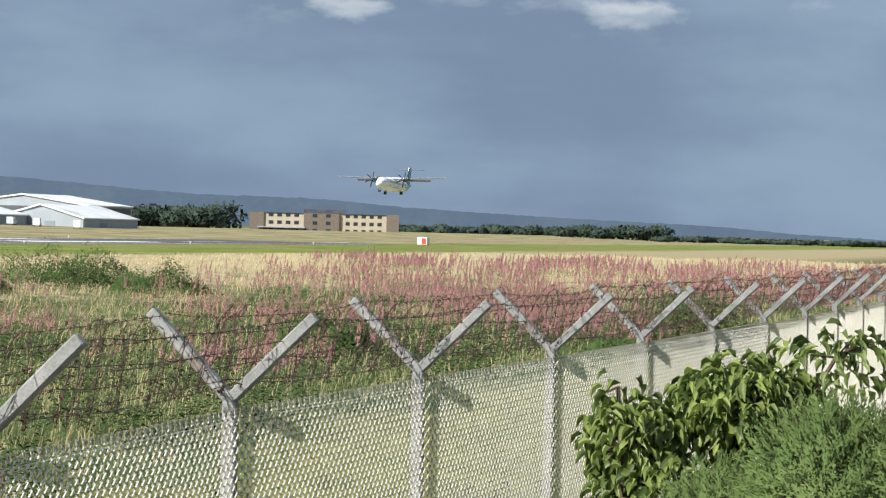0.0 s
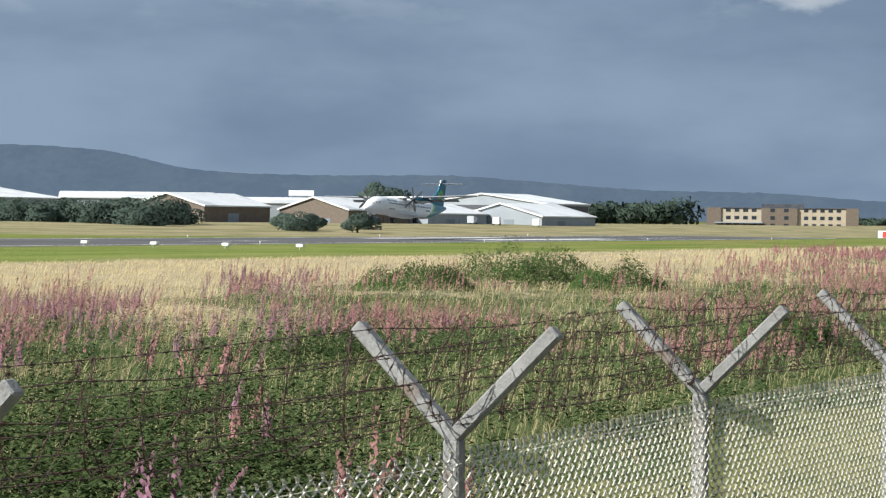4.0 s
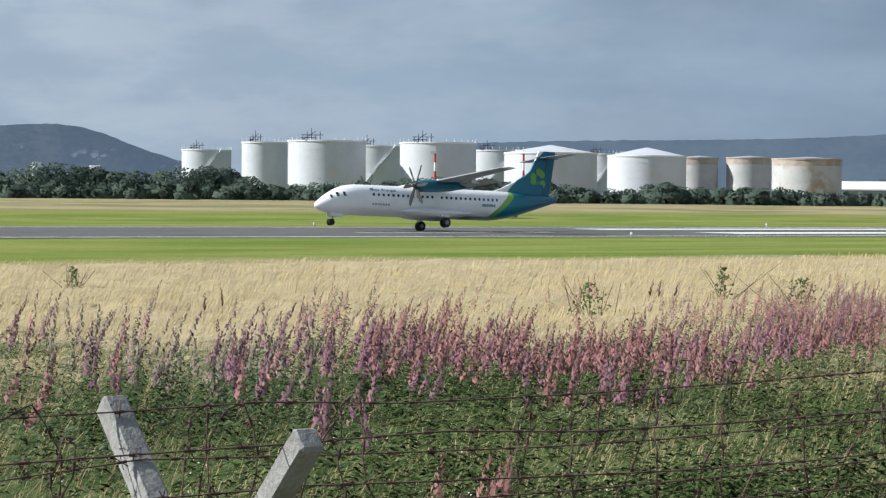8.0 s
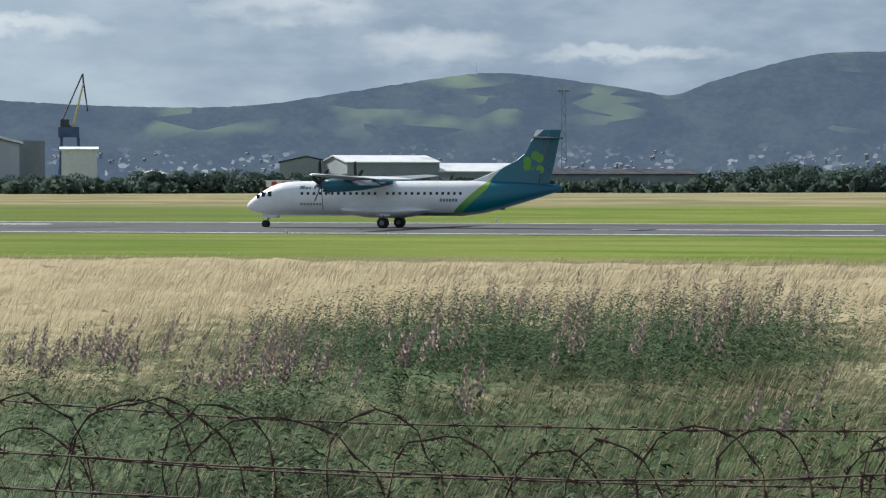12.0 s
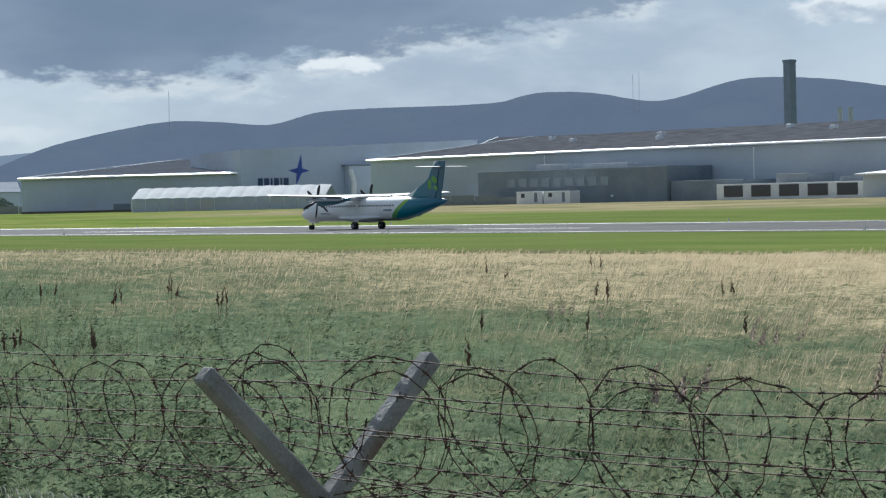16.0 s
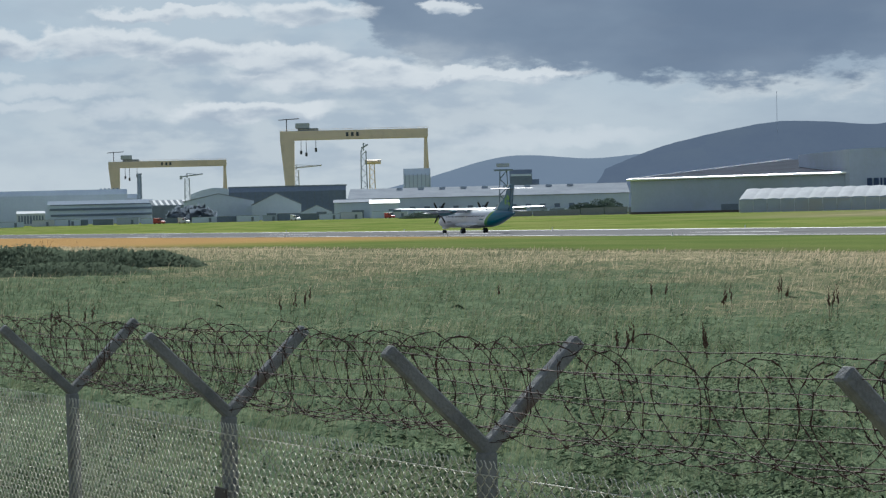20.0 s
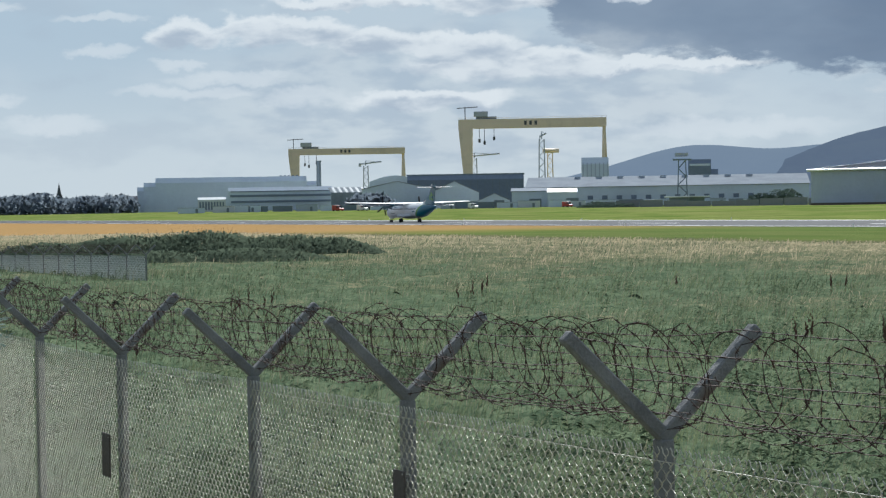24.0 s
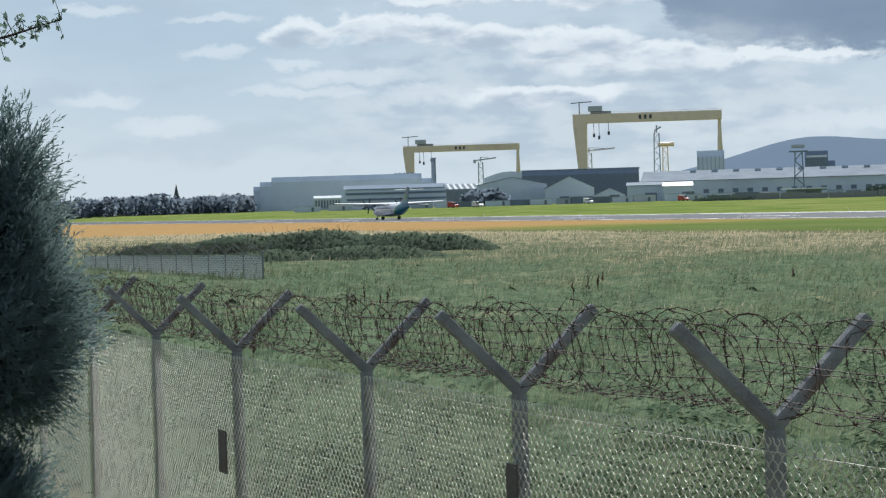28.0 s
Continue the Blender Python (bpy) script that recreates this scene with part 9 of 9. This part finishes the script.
    def along(k, t):
        return np.stack([x[k] + lx[k] * t * t * h[k], y[k] + ly[k] * t * t * h[k], h[k] * t], -1)
    # spikes: many small petals round the top third, narrowing to buds
    share = np.where(ca > 60, 0.88, np.where(ca < -20, 0.75, np.where(ca > 32, 0.6, 0.25)))
    faded = (0.7 * rng.random(len(cx))[i] + 0.3 * rng.random(n)) < share[i]
    west = ((ca < -7) | ((ca < 30) & (rng.random(len(cx)) < 0.5)))[i]
    for name, sel, mat, label in (("willowherb_flowers", ~faded & ~west, "pink", "magenta-pink willowherb flower spikes"), ("willowherb_seed_spikes", faded & ~west, "fade", "faded salmon-pink willowherb seed spikes"), ("spent_willowherb_spikes", west, "spent", "mauve-brown spent willowherb spikes")):
        q = np.where(sel)[0]
        m, petals = len(q), 50
        verts, norms, tips = [], [], []
        for j in range(petals):
            u = (j + rng.random(m)) / petals
            p = along(q, 0.60 + 0.42 * u)
            a = rng.random(m) * 6.283
            wide = (np.interp(r[q], (34, 50), (0.066, 0.056)) * (1 - u) ** 0.75 + 0.006) * (0.6 + 0.7 * rng.random(m))
            d = np.stack([np.cos(a), np.sin(a), 0.25 + 0 * a], 1)
            c = p + d * wide[:, None]
            k = np.maximum(np.interp(r[q], (34, 50), (0.023, 0.015)) * (1.15 - 0.6 * u), 0.75 * px[q])[:, None]
            e = np.stack([-np.sin(a), np.cos(a), 0.5 * rng.normal(size=m)], 1) * k
            g = np.stack([0.3 * rng.normal(size=m), 0.3 * rng.normal(size=m), 1 + 0 * a], 1) * k * 1.4
            verts.append(faced(np.stack([c - e, c - g, c + e, c + g], 1)))
            nm = np.stack([np.cos(a) * 0.6 - 0.3 * x[q] / r[q], np.sin(a) * 0.6 - 0.3 * y[q] / r[q], 0.65 + 0 * a], 1)
            norms.append(np.repeat(nm / np.linalg.norm(nm, axis=1)[:, None], 4, 0))
            tips.append(np.repeat(u, 4))
        v = np.concatenate(verts)
        me = with_values(mesh_of(name, v, np.arange(len(v)).reshape(-1, 4), M[mat], normals=np.concatenate(norms)), tip=np.concatenate(tips))
        tagged(new(name, me), label, "wild plant", kind="stuff")


def docks_weeds():
    """Dark brown dock spikes, singly and in small groups."""
    rng = np.random.default_rng(21)
    spots = [(33.0, 46, 2), (16.06, 82, 1), (1.83, 78, 1), (-1.52, 80, 2), (-4.7, 47, 1), (0.5, 26, 1), (-45.0, 96, 2), (7.0, 40, 2), (28.5, 60, 2), (39.0, 70, 3)]
    for k in range(24):
        spots.append((-76 + 44 * rng.random(), 40 + 50 * rng.random(), int(rng.integers(1, 4))))
    for az, r, n in spots:
        if at(az, r).y > 92:
            continue
        t = thing("dock_plant", Matrix.Translation(at(az, r)), "dark brown dried dock seed spikes in the grass", "wild plant", "dock plants")
        for i in range(n):
            bm = B()
            o = Vector((0.35 * rng.normal() if i else 0, 0.35 * rng.normal() if i else 0, 0))
            h = 0.8 + 0.45 * rng.random()
            lean = Vector((0.12 * rng.normal() + 0.05, 0.1 * rng.normal(), 1))
            rod(bm, o, o + lean * h * 0.6, 0.008, 0.006, 4)
            for j in range(14):
                c = o + lean * h * (0.5 + 0.5 * j / 14)
                w = 0.034 * (1.15 - j / 14)
                bmesh.ops.create_icosphere(bm, subdivisions=1, radius=w, matrix=Matrix.Translation(c + Vector((0.02 * rng.normal(), 0.02 * rng.normal(), 0))) @ Matrix.Diagonal((0.8, 0.8, 1.6, 1)))
            tagged(part("seed_spike", bm, M["dock"], t), kind="stuff")


def bramble(az, r, w, d, h, seed, label="rounded green bramble thicket in the rough grass", mat="bramble"):
    """A mound of many small leaves on arching canes."""
    rng = np.random.default_rng(seed)
    t = thing("bramble_bush", Matrix.Translation(at(az, r)) @ Matrix.Rotation(radians(-az), 4, "Z"), label, "bush", "bramble thickets")
    n = int(5200 + 520 * w) if w > 2 else 260
    a, q = rng.random(n) * 6.283, np.sqrt(rng.random(n))
    x, y = q * np.cos(a) * w / 2, q * np.sin(a) * d / 2
    top = h * np.clip(1 - q ** 2, 0.02, 1) ** 0.7 * (0.72 + 0.34 * lump(x, y, 1.6, seed) + 0.12 * rng.random(n) ** 3 if mat == "heath" else 0.45 + 0.85 * lump(x * 3, y * 3, 1.7, seed) + 0.35 * rng.random(n) ** 3)
    z = top * (0.35 + 0.65 * rng.random(n) ** 0.4)
    if w < 2:
        x, y, z = rng.normal(size=n) * w / 4, rng.normal(size=n) * d / 4, h * rng.random(n)
        x, y = x * (1.2 - z / h), y * (1.2 - z / h)
    p = np.stack([x, y, z], 1)
    u, v = rng.normal(size=(n, 3)), rng.normal(size=(n, 3))
    s = (max(0.03, r * (1.8 if mat == "heath" else 1.1) / 4150) * (0.7 + 0.8 * rng.random(n)))[:, None]
    u, v = u / np.linalg.norm(u, axis=1)[:, None] * s * 1.3, v / np.linalg.norm(v, axis=1)[:, None] * s
    out = np.stack([x / w * 1.2, y / d * 1.2, (1.5 if mat == "heath" else 0.7) + 0 * x], 1) + (0.08 if mat == "heath" else 0.22) * rng.normal(size=(n, 3))
    verts, faces, nm = soft_quads(p, u, v, out / np.linalg.norm(out, axis=1)[:, None], 0.85, np.array([0, -1, 0.2]))
    ob = new("foliage", mesh_of("foliage", verts, faces, M[mat], normals=nm))
    ob.parent = t
    bm = B()
    for k in range(int(8 + w * 2)):
        c = Vector((rng.normal() * w / 5, rng.normal() * d / 5, 0))
        e = c + Vector((rng.normal() * 0.6, rng.normal() * 0.6, h * (0.8 + 0.35 * rng.random())))
        rod(bm, c, e, 0.012, 0.006, 4)
    tagged(part("undergrowth", bm, M["bark"], t), kind="stuff")
    return t


field()
weeds()
willowherb()
docks_weeds()
for az, r, w, d, h, seed in ((63.6, 112, 7.5, 5, 1.9, 1), (64.8, 118, 6, 5, 1.7, 2), (66.5, 105, 5, 4, 1.4, 3), (61.5, 104, 6, 4, 1.2, 4), (-73.6, 168, 11, 14, 1.95, 5), (-75.5, 168, 11, 12, 1.55, 6), (-71.8, 165, 11, 12, 1.5, 7), (-70.4, 160, 8, 9, 1.25, 8), (-72.6, 148, 12, 12, 0.9, 19), (-74.8, 146, 10, 10, 0.8, 20), (-77.2, 165, 10, 9, 1.2, 21),
                             (37.4, 62, 1.6, 1.4, 1.1, 9), (42.5, 68, 1.8, 1.5, 1.1, 10), (24.9, 78, 0.9, 0.9, 0.9, 11), (40.6, 74, 0.9, 0.9, 1.2, 12), (70.5, 60, 3, 2.5, 1.2, 17), (79.0, 64, 5, 4, 1.5, 18)):
    bramble(az, r, w, d, h, seed, **({"mat": "heath", "label": "low grey-green thicket in the rough grass"} if az < 0 else {}))

# ---- shrubs on the near side of the fence ----
def leafy_shrub(lobes):
    """Broad-leaved shrub: branching stems, a crown of drooping, folded, pointed leaves in rounded lobes."""
    rng = np.random.default_rng(31)
    root = Vector((8.45, 1.95, 1.75))
    t = thing("leafy_shrub", Matrix.Translation(root), "broad-leaved green shrub in front of the fence", "shrub")
    bm = B()
    verts, faces = [], []
    for c, rad, count in lobes:
        c = Vector(c) - root
        rod(bm, (0.1 * rng.normal(), 0.1 * rng.normal(), -0.1), c, 0.016, 0.008, 6)
        for k in range(count):
            d = Vector(rng.normal(size=3)).normalized()
            f = 0.45 + 0.62 * rng.random() ** 0.7
            q = c + Vector((d.x * rad[0], d.y * rad[0], d.z * rad[1])) * f
            if k % 9 == 0:
                rod(bm, c.lerp(q, 0.1), q, 0.005, 0.002, 4)
            out = Vector((d.x + 0.6 * rng.normal(), d.y + 0.6 * rng.normal(), -0.25 - 0.6 * rng.random() + 0.4 * d.z)).normalized()
            s = out.cross(Vector((0.4 * rng.normal(), 0.4 * rng.normal(), 1))).normalized()
            up = s.cross(out)
            if up.z < 0:
                s, up = -s, -up
            L, w = 0.040 + 0.032 * rng.random(), 0.0105 + 0.008 * rng.random()
            b = len(verts)
            rise = up * (0.012 + 0.01 * rng.random())
            verts += [q, q + out * L * 0.35 + s * w + rise, q + out * L * 0.75 + s * w * 0.7 + rise * 0.4, q + out * L - up * 0.028, q + out * L * 0.75 - s * w * 0.7 + rise * 0.4, q + out * L * 0.35 - s * w + rise, q + out * L * 0.5 - up * 0.004]
            faces += [(b, b + 1, b + 6), (b + 1, b + 2, b + 6), (b + 2, b + 3, b + 6), (b + 3, b + 4, b + 6), (b + 4, b + 5, b + 6), (b + 5, b, b + 6)]
    part("stem", bm, M["bark"], t)
    ob = new("foliage", mesh_of("leaves", verts, faces, M["shrub"], True))
    ob.parent = t
    return t


def feathery(name, base, clumps, seed, label, mat, length=0.14, needle=0.05, thin=0.0035):
    """A conifer-like bush: upswept shoots with fine needles, massed in soft clumps (centre, radius across, radius up, shoots)."""
    rng = np.random.default_rng(seed)
    base = Vector(base)
    t = thing(name, Matrix.Translation(base), label, "shrub")
    top = max(c[2] for c, a, b, n in clumps) - base.z
    part("trunk", rod(B(), (0, 0, 0), (0, 0, top), 0.05, 0.015, 7), M["bark"], t)
    bm = B()
    vs, fs, ns = [], [], []
    base_i = 0
    for c, ra, rb, n in clumps:
        c = np.array(Vector(c) - base)
        d = rng.normal(size=(n, 3))
        d /= np.linalg.norm(d, axis=1)[:, None]
        lobe = 0.82 + 0.18 * np.sin(5 * np.arctan2(d[:, 1], d[:, 0]) + 3 * d[:, 2]) * np.cos(4 * d[:, 2] + 1)
        f = (0.42 + 0.58 * rng.random(n) ** 0.5) * lobe
        p = c + d * f[:, None] * np.array([ra, ra, rb])
        shoot = d * 0.8 + np.array([0, 0, 0.55]) + 0.25 * rng.normal(size=(n, 3))
        shoot /= np.linalg.norm(shoot, axis=1)[:, None]
        for k in range(0, n, 40):
            rod(bm, Vector(c) + Vector((0, 0, -0.05)), Vector(p[k]), 0.006, 0.002, 4)
        L = length * (0.7 + 0.6 * rng.random(n))
        for j in range(18):
            u = j / 17
            q = p + shoot * (L * u)[:, None]
            o = rng.normal(size=(n, 3))
            o = o / np.linalg.norm(o, axis=1)[:, None] * 0.75 + shoot * 0.75
            s = o * needle * (1.1 - 0.65 * u)
            w = np.cross(s, d + 0.2 * rng.normal(size=(n, 3)))
            w = w / (np.linalg.norm(w, axis=1)[:, None] + 1e-9) * thin
            v, g, m = soft_quads(q + s * 0.5, s * 0.5, w, d * 0.55 + np.array([0, 0, 0.6]), 0.95, -np.array(base))
            vs.append(v), fs.append(g + base_i), ns.append(m)
            base_i += len(v)
    tagged(part("branchwork", bm, M["bark"], t), kind="stuff")
    ob = new("foliage", mesh_of("foliage", np.concatenate(vs), np.concatenate(fs), M[mat], normals=np.concatenate(ns)))
    ob.parent = t
    return t


def hanging_twig(start, end):
    """The end of a tree's bough with a few dark leaves."""
    rng = np.random.default_rng(41)
    start, end = Vector(start), Vector(end)
    foot = Vector((start.x - 1.3, start.y - 1.2, 1.6))
    t = thing("overhanging_bough", Matrix.Translation(foot), "dark leafy bough end hanging from a tree", "tree")
    start, end = start - foot, end - foot
    part("trunk", rod(B(), (0, 0, 0), (0.1, 0.1, start.z + 0.8), 0.16, 0.08, 9), M["bark"], t)
    bm = rod(B(), (0.1, 0.1, start.z + 0.35), start, 0.03, 0.009, 6)
    mid = start.lerp(end, 0.55) + Vector((0, 0, -0.015))
    rod(bm, start, mid, 0.008, 0.005, 6)
    rod(bm, mid, end, 0.005, 0.002, 6)
    verts, faces = [], []
    for k in range(72):
        f = rng.random()
        stem = start.lerp(mid, f / 0.55) if f < 0.55 else mid.lerp(end, (f - 0.55) / 0.45)
        side = Vector((0.02 * rng.normal(), 0.02 * rng.normal(), 0.022 * rng.normal() - 0.012 * (f < 0.6)))
        p = stem + side * (1.5 if k % 3 else 0.5)
        rod(bm, stem, p, 0.0018, 0.0012, 3)
        for i in range(2):
            o = Vector(rng.normal(size=3)).normalized()
            s = o.cross(Vector(rng.normal(size=3))).normalized()
            L, w = 0.022 + 0.016 * rng.random(), 0.008 + 0.004 * rng.random()
            b = len(verts)
            verts += [p, p + o * L * 0.4 + s * w, p + o * L, p + o * L * 0.4 - s * w]
            faces.append((b, b + 1, b + 2, b + 3))
    part("twig", bm, M["bark"], t)
    ob = new("foliage", mesh_of("leaves", verts, faces, M["woods"]))
    ob.parent = t


leafy_shrub((((8.89, 1.94, 2.66), (0.175, 0.18), 520), ((9.15, 1.58, 2.78), (0.26, 0.20), 1100), ((9.28, 1.26, 2.98), (0.22, 0.13), 110), ((8.88, 2.0, 2.86), (0.10, 0.08), 14), ((8.85, 1.75, 2.42), (0.32, 0.24), 640)))
feathery("feathery_bush", (7.45, 1.05, 1.75), (((7.42, 1.02, 2.66), 0.26, 0.28, 1500), ((7.58, 1.36, 2.50), 0.20, 0.20, 800), ((7.40, 0.75, 2.60), 0.3, 0.35, 1200)), 51, "fine feathery green bush beside the leafy shrub", "feather", 0.10, 0.035, 0.0028)
feathery("conifer", (-6.55, 0.92, 1.75), (((-6.55, 1.00, 3.10), 0.33, 0.36, 5200), ((-6.52, 1.10, 3.40), 0.12, 0.22, 600), ((-6.36, 1.00, 2.60), 0.15, 0.16, 1100), ((-6.6, 0.72, 2.45), 0.28, 0.45, 1500)), 52, "dark feathery conifer beside the fence", "conifer", 0.12, 0.036, 0.0024)
hanging_twig((-9.31, 1.32, 4.0), (-9.24, 1.79, 4.11))


def notice(x, z, w, h):
    t = thing("notice_plate", Matrix.Translation((x, FY - 0.10, z)), "small dark rectangular plate wired to the chain link", "sign", "fence plates")
    part("plate", box(B(), -w / 2, w / 2, -0.006, 0.006, -h / 2, h / 2, 0.003), M["board"], t)
    for s in (-1, 1):
        part("wire_tie", rod(B(), (s * w * 0.4, -0.01, h * 0.42), (s * w * 0.4, 0.03, h * 0.42), 0.003, n=4), M["galv"], t)


notice(-18.3, 1.48, 0.24, 0.34)
notice(-12.0, 1.88, 0.16, 0.2)

# ---- what moves ----
def motions():
    # seconds, place along the runway, wheel height, nose-up degrees, bank to starboard
    run = [(0, 547.2, 11.7, 2.5, 0), (0.5, 517.8, 10.2, 2.5, 0), (1, 489.4, 9.1, 2.5, 0), (1.5, 461.2, 8.2, 2.5, 0), (2, 433.0, 7.2, 2.5, 0), (2.5, 405.2, 6.1, 2.5, 0), (3.5, 350.0, 3.6, 3.0, 0), (4.5, 295.0, 1.8, 3.0, 1),
           (5, 268.4, 1.45, 3.0, 1), (5.5, 242.2, 1.2, 3.0, 1.5), (6, 216.1, 0.85, 3.0, 2), (6.5, 190.8, 0.6, 3.0, 3), (7, 165.8, 0.4, 3.0, 4), (7.5, 141.3, 0.28, 2.6, 5), (8, 117.3, 0.21, 1.8, 5.5), (8.5, 93.6, 0.1, 0.7, 2.8), (9, 70.3, 0.02, 0.1, 0.4)]
    run += [(t, x, 0, 0, 0) for t, x in ((9.5, 47.6), (10, 25.2), (10.5, 3.1), (11, -18.7), (11.5, -40.2), (12.5, -81.8), (13.5, -122.0), (14, -141.9), (14.5, -160.9), (15, -178.7), (15.5, -196.6), (16, -213.9), (16.5, -230.8),
            (17, -247.5), (17.5, -263.9), (18, -280.2), (18.5, -296.2), (19, -311.8), (19.5, -326.7), (20, -340.8), (20.5, -353.9), (21, -366.7), (21.5, -379.7), (22.5, -408.4), (23.5, -435.4), (24, -448.0), (24.5, -460.0),
            (25, -471.5), (25.5, -482.8), (26, -493.8), (26.5, -504.4), (27, -514.9), (27.5, -525.4), (28, -536.0))]
    walk(PLANE, [(t, pose(x, RY, z, -bank, nose, 0)) for t, x, z, nose, bank in run])
    for hub, s in PROPS:
        walk(hub, [(0.25 * k, Matrix.Translation((-4.38, s * 4.05, 3.42)) @ Matrix.Rotation(radians(70 * k), 4, "X")) for k in range(113)])
    for w, r in WHEELS:
        spot = w.location.copy()
        walk(w, [(0.25 * k, Matrix.Translation(spot) @ Matrix.Rotation(radians(-80 * max(0, k - 26)), 4, "Y")) for k in range(113)])


motions()
